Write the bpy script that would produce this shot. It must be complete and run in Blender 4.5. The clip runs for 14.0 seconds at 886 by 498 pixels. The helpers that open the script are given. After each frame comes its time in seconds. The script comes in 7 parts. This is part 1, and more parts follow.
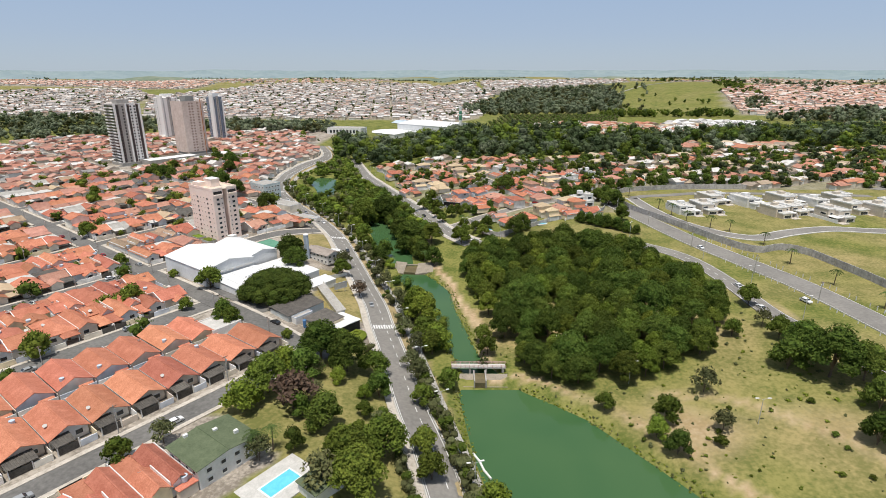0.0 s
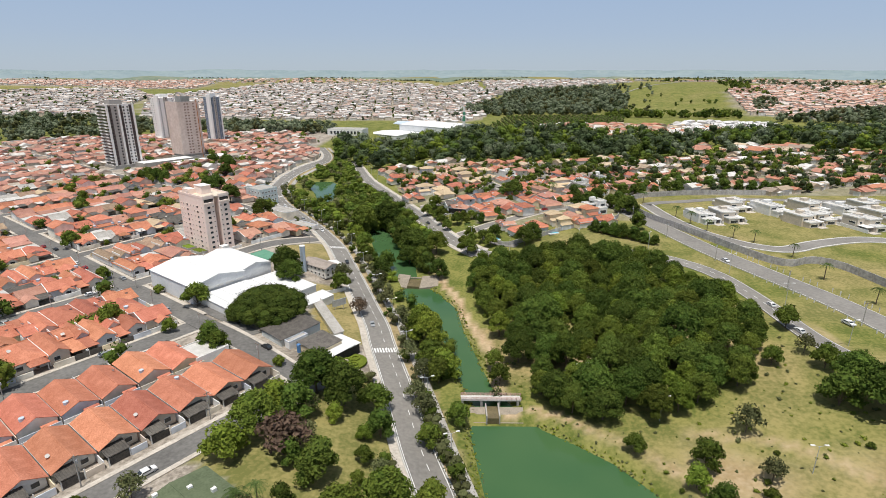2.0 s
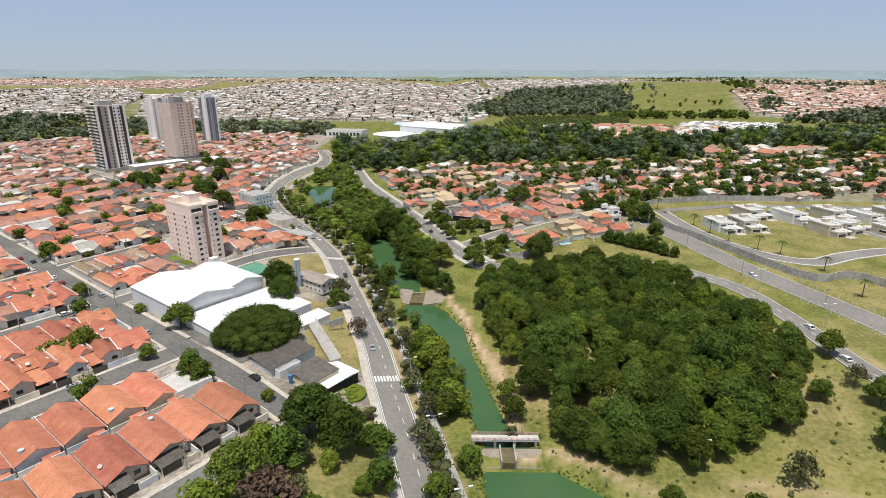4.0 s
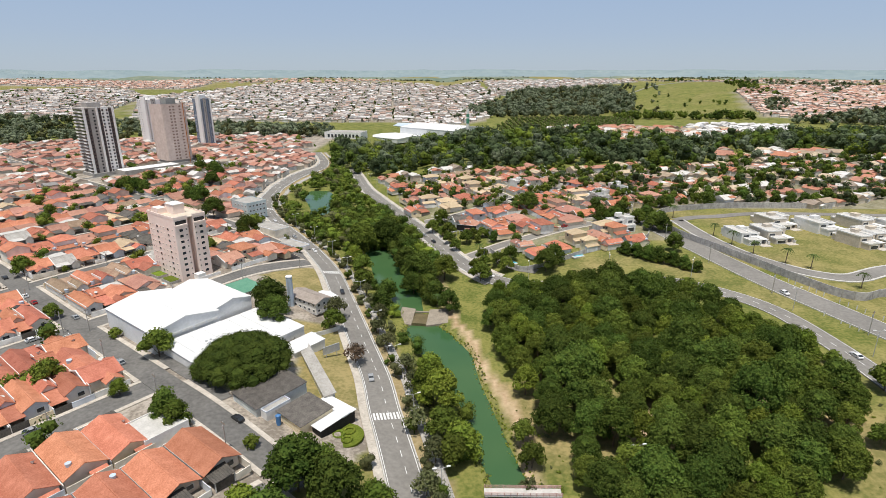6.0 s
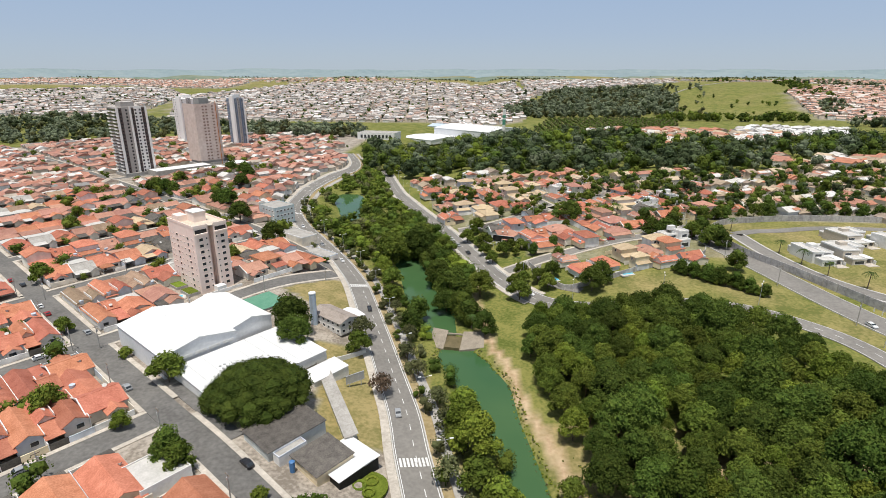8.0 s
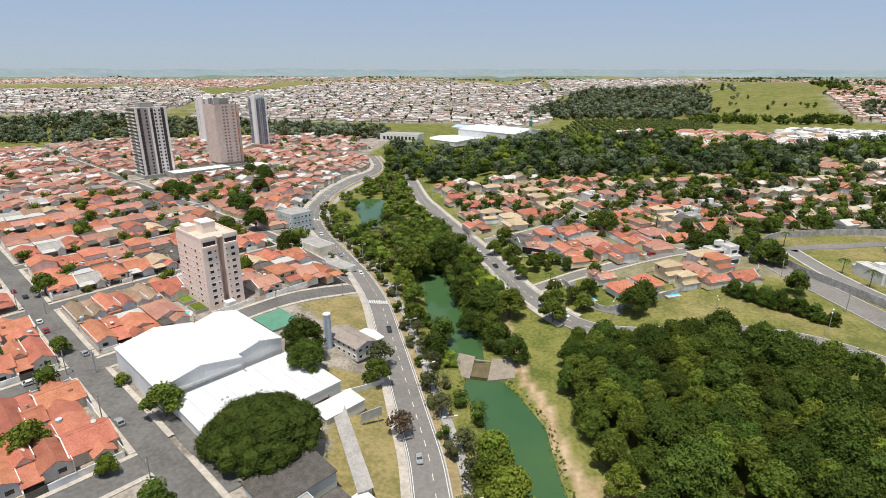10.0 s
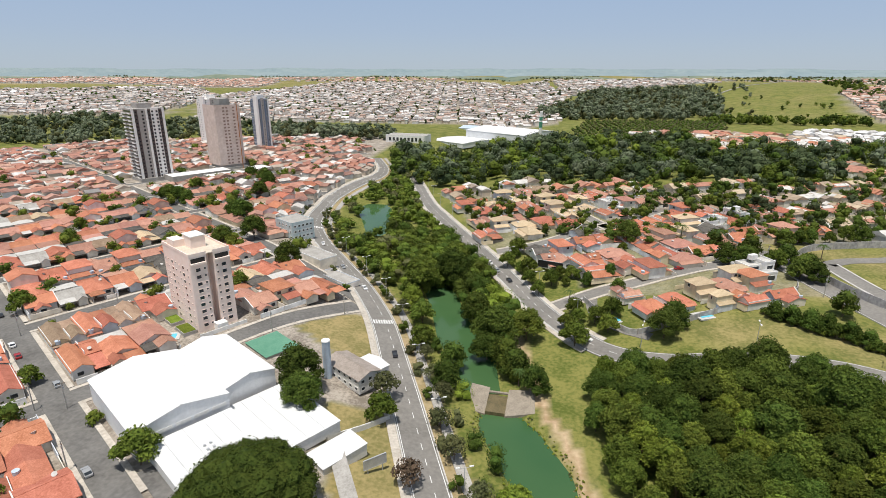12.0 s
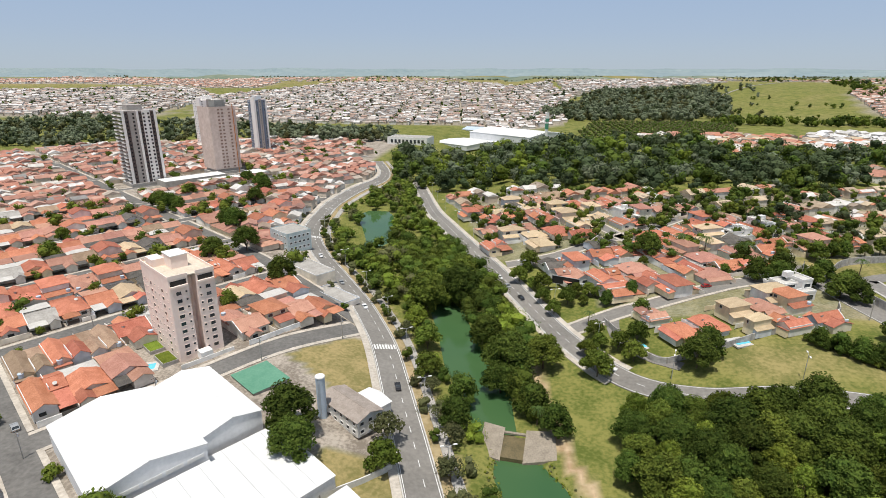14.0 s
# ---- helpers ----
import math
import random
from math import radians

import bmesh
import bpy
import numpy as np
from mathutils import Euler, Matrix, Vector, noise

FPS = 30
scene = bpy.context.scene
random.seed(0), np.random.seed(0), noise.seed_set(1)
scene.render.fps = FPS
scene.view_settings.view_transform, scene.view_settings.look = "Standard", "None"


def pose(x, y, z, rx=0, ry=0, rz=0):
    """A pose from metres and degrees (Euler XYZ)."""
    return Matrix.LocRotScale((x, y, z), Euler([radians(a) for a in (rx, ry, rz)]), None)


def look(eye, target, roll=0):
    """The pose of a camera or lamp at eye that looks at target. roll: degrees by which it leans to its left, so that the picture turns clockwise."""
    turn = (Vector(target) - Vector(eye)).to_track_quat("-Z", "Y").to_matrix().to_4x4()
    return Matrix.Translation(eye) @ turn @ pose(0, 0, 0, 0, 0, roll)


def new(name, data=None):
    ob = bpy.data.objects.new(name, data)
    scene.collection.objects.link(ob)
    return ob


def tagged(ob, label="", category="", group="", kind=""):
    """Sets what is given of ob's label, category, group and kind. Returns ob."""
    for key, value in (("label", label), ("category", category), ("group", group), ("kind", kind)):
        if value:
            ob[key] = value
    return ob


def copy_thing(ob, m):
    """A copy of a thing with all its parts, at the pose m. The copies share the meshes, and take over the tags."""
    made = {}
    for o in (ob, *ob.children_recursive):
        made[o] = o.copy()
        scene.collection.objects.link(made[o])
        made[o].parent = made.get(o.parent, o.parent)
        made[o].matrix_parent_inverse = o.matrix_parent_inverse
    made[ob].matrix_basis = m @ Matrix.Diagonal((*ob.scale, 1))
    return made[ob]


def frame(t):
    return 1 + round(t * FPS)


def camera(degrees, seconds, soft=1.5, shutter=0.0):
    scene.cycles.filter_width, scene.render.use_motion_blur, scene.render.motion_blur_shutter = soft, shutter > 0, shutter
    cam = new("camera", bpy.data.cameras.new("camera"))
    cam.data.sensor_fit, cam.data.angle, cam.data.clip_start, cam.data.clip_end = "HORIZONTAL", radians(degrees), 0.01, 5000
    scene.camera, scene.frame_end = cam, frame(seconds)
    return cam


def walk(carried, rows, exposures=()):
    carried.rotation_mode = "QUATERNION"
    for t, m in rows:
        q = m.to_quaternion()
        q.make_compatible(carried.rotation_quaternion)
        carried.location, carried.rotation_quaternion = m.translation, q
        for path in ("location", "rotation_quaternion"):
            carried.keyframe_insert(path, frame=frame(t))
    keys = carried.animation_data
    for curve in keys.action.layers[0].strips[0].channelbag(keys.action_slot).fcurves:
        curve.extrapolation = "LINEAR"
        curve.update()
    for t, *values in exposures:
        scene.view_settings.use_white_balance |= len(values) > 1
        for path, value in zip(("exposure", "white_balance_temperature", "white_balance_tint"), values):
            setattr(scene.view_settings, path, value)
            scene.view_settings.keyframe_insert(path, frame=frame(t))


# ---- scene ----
cam = camera(78.8, 14.0, soft=0.55)
METRES, EYE, TILT, LEAN, TURN = 140.0, 96.0, 3.5, 2.0, 0.0
ROWS = [
    (0.0, 0.0, 0.0, 0.0, 0.76, -21.75, -1.92),
    (0.5, -0.0043, 0.035, -0.0021, 0.84, -21.75, -1.94),
    (1.0, -0.0086, 0.0693, -0.0046, 0.87, -21.77, -1.94),
    (1.5, -0.0129, 0.1031, -0.0069, 0.89, -21.77, -1.95),
    (2.0, -0.0176, 0.1367, -0.009, 0.93, -21.77, -1.96),
    (2.5, -0.0225, 0.1705, -0.0115, 0.92, -21.77, -1.97),
    (3.0, -0.0273, 0.2044, -0.0138, 0.92, -21.77, -1.98),
    (5.5, -0.0501, 0.38, -0.0235, 0.9, -21.8, -1.95),
    (6.0, -0.0537, 0.4163, -0.0256, 0.89, -21.79, -1.94),
    (6.5, -0.0578, 0.4528, -0.0281, 0.99, -21.81, -1.92),
    (7.0, -0.0621, 0.4899, -0.0301, 1.84, -21.85, -1.9),
    (7.5, -0.0665, 0.5267, -0.0322, 3.28, -21.92, -1.83),
    (8.0, -0.0715, 0.5633, -0.0346, 4.39, -21.96, -1.76),
    (10.5, -0.1063, 0.7393, -0.0465, 7.02, -22.05, -1.62),
    (11.0, -0.1144, 0.7737, -0.0488, 7.17, -22.06, -1.61),
    (11.5, -0.1223, 0.8082, -0.0513, 7.27, -22.07, -1.61),
    (12.0, -0.1299, 0.8426, -0.0537, 7.37, -22.1, -1.61),
    (12.5, -0.1381, 0.8772, -0.056, 7.47, -22.09, -1.58),
    (13.0, -0.1466, 0.9126, -0.0582, 7.49, -22.1, -1.56),
    (13.5, -0.1551, 0.9485, -0.0606, 7.51, -22.1, -1.57),
    (14.0, -0.1636, 0.9834, -0.0626, 7.52, -22.11, -1.56),
]
walk(cam, [(t, pose(0, 0, EYE, TILT, LEAN, TURN) @ pose(METRES * x, METRES * y, METRES * z, 90 + pitch, roll, yaw)) for t, x, y, z, yaw, pitch, roll in ROWS])

# ---------------------------------------------------------------- light
SUN_DIR = Vector((-0.05, -0.25, 1.0)).normalized()
world = bpy.data.worlds.new("sky")
scene.world = world
world.use_nodes = True
wn = world.node_tree
sky = wn.nodes.new("ShaderNodeTexSky")
sky.sky_type, sky.sun_disc = "NISHITA", False
sky.sun_elevation = math.asin(SUN_DIR.z)
sky.sun_rotation = math.atan2(SUN_DIR.x, SUN_DIR.y)
sky.air_density, sky.dust_density, sky.ozone_density = 1.0, 0.3, 3.0
haze = wn.nodes.new("ShaderNodeMix")
haze.data_type = "RGBA"
haze.inputs[0].default_value = 0.85
place = wn.nodes.new("ShaderNodeTexCoord")
split = wn.nodes.new("ShaderNodeSeparateXYZ")
rise = wn.nodes.new("ShaderNodeValToRGB")
wn.links.new(place.outputs["Generated"], split.inputs[0])
wn.links.new(split.outputs[2], rise.inputs[0])
stops = rise.color_ramp.elements
stops[0].position, stops[0].color = 0.0, (4.05, 4.95, 5.95, 1)
stops[1].position, stops[1].color = 1.0, (2.4, 2.8, 3.5, 1)
for at, tone in ((0.06, (3.70, 4.65, 6.25, 1)), (0.16, (3.4, 4.5, 6.4, 1)), (0.40, (3.4, 4.0, 5.0, 1))):
    stop = stops.new(at)
    stop.color = tone
wn.links.new(rise.outputs[0], haze.inputs[7])
wn.links.new(sky.outputs[0], haze.inputs[6])
wn.links.new(haze.outputs[2], wn.nodes["Background"].inputs[0])
wn.nodes["Background"].inputs[1].default_value = 0.110
sun = new("sun", bpy.data.lights.new("sun", "SUN"))
sun.data.energy, sun.data.angle, sun.data.color = 4.9, radians(0.53), (1.0, 0.95, 0.88)
sun.matrix_world = look((0, 0, 400), Vector((0, 0, 400)) - SUN_DIR)
scene.view_settings.exposure = -0.07


# ---------------------------------------------------------------- materials
def material(name, dark, light, scale=1.0, rough=0.8, bump=0.0, metal=0.0, vary=0.0, fine=6.0, island=0.0, spec=0.3):
    """Two noises mix dark and light; vary shifts each object, island each loose piece."""
    m = bpy.data.materials.new(name)
    m.use_nodes = True
    nt = m.node_tree
    b = nt.nodes["Principled BSDF"]
    b.inputs["Roughness"].default_value = rough
    b.inputs["Metallic"].default_value = metal
    b.inputs["Specular IOR Level"].default_value = spec
    co = nt.nodes.new("ShaderNodeTexCoord")
    n1, n2 = nt.nodes.new("ShaderNodeTexNoise"), nt.nodes.new("ShaderNodeTexNoise")
    n1.inputs["Scale"].default_value, n2.inputs["Scale"].default_value = scale, scale * fine
    n1.inputs["Detail"].default_value, n2.inputs["Detail"].default_value = 4, 3
    for n in (n1, n2):
        nt.links.new(co.outputs["Object"], n.inputs["Vector"])
    add = nt.nodes.new("ShaderNodeMath")
    add.operation = "ADD"
    nt.links.new(n1.outputs["Fac"], add.inputs[0])
    nt.links.new(n2.outputs["Fac"], add.inputs[1])
    rng = nt.nodes.new("ShaderNodeMapRange")
    rng.inputs[1].default_value, rng.inputs[2].default_value = 0.7, 1.3
    nt.links.new(add.outputs[0], rng.inputs[0])
    mix = nt.nodes.new("ShaderNodeMix")
    mix.data_type = "RGBA"
    mix.inputs[6].default_value, mix.inputs[7].default_value = (*dark, 1), (*light, 1)
    nt.links.new(rng.outputs[0], mix.inputs[0])
    out = mix.outputs[2]
    for amount, node, socket in ((vary, "ShaderNodeObjectInfo", "Random"), (island, "ShaderNodeNewGeometry", "Random Per Island")):
        if not amount:
            continue
        info = nt.nodes.new(node)
        val = nt.nodes.new("ShaderNodeMapRange")
        val.inputs[3].default_value, val.inputs[4].default_value = 1 - amount, 1 + amount
        nt.links.new(info.outputs[socket], val.inputs[0])
        hue = nt.nodes.new("ShaderNodeMapRange")
        hue.inputs[3].default_value, hue.inputs[4].default_value = 0.5 - 0.035 * amount, 0.5 + 0.035 * amount
        frac = nt.nodes.new("ShaderNodeMath")
        frac.operation = "MULTIPLY"
        frac.inputs[1].default_value = 7.31
        wrap = nt.nodes.new("ShaderNodeMath")
        wrap.operation = "FRACT"
        nt.links.new(info.outputs[socket], frac.inputs[0])
        nt.links.new(frac.outputs[0], wrap.inputs[0])
        nt.links.new(wrap.outputs[0], hue.inputs[0])
        hsv = nt.nodes.new("ShaderNodeHueSaturation")
        nt.links.new(hue.outputs[0], hsv.inputs["Hue"])
        nt.links.new(val.outputs[0], hsv.inputs["Value"])
        nt.links.new(out, hsv.inputs["Color"])
        out = hsv.outputs[0]
    nt.links.new(out, b.inputs["Base Color"])
    if bump:
        bp = nt.nodes.new("ShaderNodeBump")
        bp.inputs["Strength"].default_value = bump
        nt.links.new(n2.outputs["Fac"], bp.inputs["Height"])
        nt.links.new(bp.outputs[0], b.inputs["Normal"])
    return m


def ramped(name, colours, source="Random Per Island", rough=0.8, noise_scale=0.3):
    """A colour picked for each loose piece from a few, with a soft mottle."""
    m = bpy.data.materials.new(name)
    m.use_nodes = True
    nt = m.node_tree
    b = nt.nodes["Principled BSDF"]
    b.inputs["Roughness"].default_value = rough
    b.inputs["Specular IOR Level"].default_value = 0.25
    geo = nt.nodes.new("ShaderNodeNewGeometry" if source == "Random Per Island" else "ShaderNodeObjectInfo")
    ramp = nt.nodes.new("ShaderNodeValToRGB")
    ramp.color_ramp.interpolation = "CONSTANT"
    while len(ramp.color_ramp.elements) < len(colours):
        ramp.color_ramp.elements.new(0.5)
    for i, (e, c) in enumerate(zip(ramp.color_ramp.elements, colours)):
        e.position, e.color = i / len(colours), (*c, 1)
    nt.links.new(geo.outputs[source], ramp.inputs[0])
    co, n1 = nt.nodes.new("ShaderNodeTexCoord"), nt.nodes.new("ShaderNodeTexNoise")
    n1.inputs["Scale"].default_value, n1.inputs["Detail"].default_value = noise_scale, 5
    nt.links.new(co.outputs["Object"], n1.inputs["Vector"])
    rng = nt.nodes.new("ShaderNodeMapRange")
    rng.inputs[1].default_value, rng.inputs[2].default_value = 0.3, 0.7
    rng.inputs[3].default_value, rng.inputs[4].default_value = 0.75, 1.15
    nt.links.new(n1.outputs["Fac"], rng.inputs[0])
    hsv = nt.nodes.new("ShaderNodeHueSaturation")
    nt.links.new(ramp.outputs[0], hsv.inputs["Color"])
    nt.links.new(rng.outputs[0], hsv.inputs["Value"])
    nt.links.new(hsv.outputs[0], b.inputs["Base Color"])
    return m


M = {}
M["asphalt"] = material("asphalt", (0.165, 0.156, 0.142), (0.25, 0.236, 0.215), 0.06, 0.9, fine=14)
M["asphalt_dark"] = material("worn_asphalt", (0.105, 0.101, 0.095), (0.185, 0.178, 0.166), 0.10, 0.9, fine=9)
M["paving"] = material("paving", (0.36, 0.32, 0.27), (0.58, 0.53, 0.46), 0.25, 0.9, fine=5)
M["concrete"] = material("concrete", (0.28, 0.265, 0.24), (0.44, 0.42, 0.39), 0.3, 0.9, bump=0.1)
M["wall_concrete"] = material("wall_concrete", (0.26, 0.25, 0.25), (0.52, 0.50, 0.48), 0.18, 0.9, fine=4)
M["kerb"] = material("kerb", (0.42, 0.41, 0.38), (0.58, 0.56, 0.53), 0.4, 0.9)
M["paint"] = material("road_paint", (0.55, 0.55, 0.54), (0.80, 0.80, 0.79), 0.7, 0.8)
M["tile"] = material("clay_tile", (0.322, 0.110, 0.061), (0.51, 0.208, 0.130), 0.35, 0.85, bump=0.25, vary=0.24, fine=8)
M["tile_rose"] = material("rose_tile", (0.31, 0.150, 0.105), (0.47, 0.255, 0.19), 0.35, 0.85, bump=0.25, vary=0.24, fine=8)
M["tile_brown"] = material("brown_tile", (0.20, 0.13, 0.085), (0.36, 0.26, 0.18), 0.4, 0.85, bump=0.25, vary=0.2, fine=8)
M["tile_pale"] = material("pale_tile", (0.40, 0.30, 0.19), (0.56, 0.44, 0.29), 0.4, 0.85, bump=0.25, vary=0.15, fine=8)
M["tile_grey"] = material("grey_sheet", (0.062, 0.056, 0.050), (0.150, 0.136, 0.118), 0.5, 0.8, bump=0.2, vary=0.2)
M["tile_green"] = material("green_sheet", (0.075, 0.098, 0.052), (0.125, 0.150, 0.085), 0.35, 0.8, bump=0.1)
M["plaster"] = ramped("plaster", [(0.82, 0.81, 0.78), (0.76, 0.69, 0.58), (0.82, 0.78, 0.69), (0.70, 0.60, 0.50), (0.62, 0.65, 0.70), (0.80, 0.68, 0.47), (0.82, 0.76, 0.70), (0.83, 0.82, 0.80)], "Random", 0.85)
M["white"] = material("white_paint", (0.66, 0.65, 0.62), (0.80, 0.79, 0.77), 0.25, 0.7)
M["beige"] = material("beige_render", (0.48, 0.42, 0.35), (0.60, 0.54, 0.46), 0.2, 0.8)
M["sand"] = material("sand_render", (0.50, 0.43, 0.34), (0.66, 0.58, 0.48), 0.2, 0.8)
M["sheet_brown"] = material("weathered_sheet", (0.24, 0.20, 0.17), (0.38, 0.33, 0.29), 0.4, 0.85, bump=0.2)
M["drum_blue"] = material("drum_blue", (0.06, 0.17, 0.36), (0.09, 0.22, 0.44), 0.4, 0.5)
M["tank_blue"] = material("tank_blue", (0.42, 0.50, 0.58), (0.52, 0.60, 0.68), 0.4, 0.6)
M["membrane"] = material("white_membrane", (0.62, 0.62, 0.61), (0.74, 0.74, 0.73), 0.08, 0.6)
M["pink"] = material("pink_render", (0.83, 0.67, 0.59), (0.89, 0.75, 0.67), 0.12, 0.85)
M["glass"] = material("dark_glass", (0.02, 0.025, 0.03), (0.05, 0.06, 0.07), 0.3, 0.12, spec=0.6)
# near-black colour in place of the shade inside openings
M["dark"] = material("opening_shade", (0.02, 0.019, 0.018), (0.04, 0.037, 0.034), 0.5, 0.8)
M["metal"] = material("galvanised", (0.42, 0.43, 0.44), (0.58, 0.59, 0.60), 0.6, 0.45, metal=0.4)
M["wood"] = material("weathered_wood", (0.12, 0.085, 0.06), (0.24, 0.18, 0.13), 0.8, 0.85)
M["bark"] = material("bark", (0.09, 0.065, 0.045), (0.18, 0.14, 0.10), 1.5, 0.95)
M["pool"] = material("pool_water", (0.10, 0.48, 0.62), (0.16, 0.60, 0.74), 0.8, 0.08, spec=0.5)
M["court"] = material("court_green", (0.085, 0.235, 0.155), (0.13, 0.29, 0.20), 0.3, 0.8)
M["rubber"] = material("rubber", (0.015, 0.015, 0.015), (0.03, 0.03, 0.03), 2, 0.9)
M["mural"] = ramped("mural_paint", [(0.62, 0.62, 0.60), (0.58, 0.61, 0.60), (0.70, 0.68, 0.64), (0.66, 0.62, 0.56)])
for key, c in (("car_white", (0.75, 0.75, 0.75)), ("car_black", (0.02, 0.02, 0.022)), ("car_grey", (0.32, 0.33, 0.34)), ("car_red", (0.35, 0.02, 0.02))):
    M[key] = material(key, tuple(v * 0.92 for v in c), c, 1.0, 0.25, spec=0.6)


def leaf_material(name, dark, light, vary=0.36):
    m = material(name, dark, light, 0.5, 0.8, vary=vary, island=0.22, fine=5, spec=0.06)
    nt = m.node_tree
    b, out = nt.nodes["Principled BSDF"], nt.nodes["Material Output"]
    tr, mx = nt.nodes.new("ShaderNodeBsdfTranslucent"), nt.nodes.new("ShaderNodeMixShader")
    mx.inputs[0].default_value = 0.12
    nt.links.new(b.inputs["Base Color"].links[0].from_socket, tr.inputs["Color"])
    nt.links.new(b.outputs[0], mx.inputs[1])
    nt.links.new(tr.outputs[0], mx.inputs[2])
    nt.links.new(mx.outputs[0], out.inputs["Surface"])
    return m


M["leaf"] = leaf_material("leaf_green", (0.053, 0.081, 0.013), (0.134, 0.168, 0.028))
M["leaf_dark"] = leaf_material("leaf_dark_green", (0.037, 0.065, 0.012), (0.101, 0.138, 0.025))
M["leaf_bright"] = leaf_material("leaf_fresh_green", (0.089, 0.126, 0.015), (0.185, 0.228, 0.035))
M["leaf_olive"] = leaf_material("leaf_olive", (0.075, 0.085, 0.035), (0.145, 0.150, 0.065))
# leaves for distant trees: haze put into the colour, paler and greyer
M["leaf_far"] = leaf_material("leaf_far_haze", (0.044, 0.066, 0.030), (0.098, 0.126, 0.058))
M["leaf_grey"] = leaf_material("leaf_haze_grey", (0.098, 0.122, 0.072), (0.165, 0.190, 0.118), 0.25)
M["leaf_rust"] = leaf_material("leaf_rust", (0.085, 0.058, 0.040), (0.165, 0.115, 0.080))
M["palm"] = leaf_material("palm_frond", (0.045, 0.080, 0.020), (0.10, 0.15, 0.045))

water_mat = bpy.data.materials.new("green_water")
water_mat.use_nodes = True
nt = water_mat.node_tree
b = nt.nodes["Principled BSDF"]
b.inputs["Roughness"].default_value = 0.07
b.inputs["IOR"].default_value = 1.33
co, n1, n2, bp = (nt.nodes.new(k) for k in ("ShaderNodeTexCoord", "ShaderNodeTexNoise", "ShaderNodeTexNoise", "ShaderNodeBump"))
n1.inputs["Scale"].default_value, n2.inputs["Scale"].default_value = 0.035, 0.7
mx = nt.nodes.new("ShaderNodeMix")
mx.data_type = "RGBA"
mx.inputs[6].default_value, mx.inputs[7].default_value = (0.027, 0.088, 0.034, 1), (0.074, 0.136, 0.052, 1)
nt.links.new(co.outputs["Object"], n1.inputs["Vector"])
nt.links.new(co.outputs["Object"], n2.inputs["Vector"])
nt.links.new(n1.outputs["Fac"], mx.inputs[0])
nt.links.new(mx.outputs[2], b.inputs["Base Color"])
bp.inputs["Strength"].default_value, bp.inputs["Distance"].default_value = 0.12, 0.1
nt.links.new(n2.outputs["Fac"], bp.inputs["Height"])
nt.links.new(bp.outputs[0], b.inputs["Normal"])

# the ground: grass, bare earth and paved town, mixed by the zones of the plan
ground_mat = bpy.data.materials.new("ground")
ground_mat.use_nodes = True
nt = ground_mat.node_tree
b = nt.nodes["Principled BSDF"]
b.inputs["Roughness"].default_value, b.inputs["Specular IOR Level"].default_value = 0.95, 0.1


def ground_layer(c1, c2, s):
    co, n1, n2 = (nt.nodes.new(k) for k in ("ShaderNodeTexCoord", "ShaderNodeTexNoise", "ShaderNodeTexNoise"))
    n1.inputs["Scale"].default_value, n2.inputs["Scale"].default_value = s, s * 9
    n1.inputs["Detail"].default_value, n2.inputs["Detail"].default_value = 8, 8
    nt.links.new(co.outputs["Object"], n1.inputs["Vector"])
    nt.links.new(co.outputs["Object"], n2.inputs["Vector"])
    ad, rg, mx = (nt.nodes.new(k) for k in ("ShaderNodeMath", "ShaderNodeMapRange", "ShaderNodeMix"))
    mx.data_type = "RGBA"
    nt.links.new(n1.outputs["Fac"], ad.inputs[0])
    nt.links.new(n2.outputs["Fac"], ad.inputs[1])
    rg.inputs[1].default_value, rg.inputs[2].default_value = 0.82, 1.18
    nt.links.new(ad.outputs[0], rg.inputs[0])
    nt.links.new(rg.outputs[0], mx.inputs[0])
    mx.inputs[6].default_value, mx.inputs[7].default_value = (*c1, 1), (*c2, 1)
    return mx.outputs[2]


zone = nt.nodes.new("ShaderNodeVertexColor")
zone.layer_name = "zone"
sep = nt.nodes.new("ShaderNodeSeparateColor")
nt.links.new(zone.outputs[0], sep.inputs[0])
layer = ground_layer((0.096, 0.120, 0.026), (0.214, 0.208, 0.062), 0.09)
for i, pair in enumerate((((0.190, 0.170, 0.066), (0.330, 0.262, 0.122)), ((0.36, 0.25, 0.15), (0.52, 0.39, 0.26)), ((0.20, 0.172, 0.140), (0.40, 0.355, 0.30)))):
    mx = nt.nodes.new("ShaderNodeMix")
    mx.data_type = "RGBA"
    nt.links.new(sep.outputs[i], mx.inputs[0])
    nt.links.new(layer, mx.inputs[6])
    nt.links.new(ground_layer(*pair, (0.09, 0.07, 0.12)[i]), mx.inputs[7])
    layer = mx.outputs[2]
nt.links.new(layer, b.inputs["Base Color"])


# ---------------------------------------------------------------- plan
def smooth(a, b, x):
    k = np.clip((np.asarray(x, float) - a) / (b - a), 0, 1)
    return k * k * (3 - 2 * k)


STREAM_Y = [-90, 40, 100, 140, 165, 200, 240, 262, 290, 330, 380, 430, 480, 520, 560, 620, 900]
STREAM_X = [90, 57, 38, 22, 9, -2, -14, -18, -27, -45, -70, -92, -108, -112, -105, -95, -40]
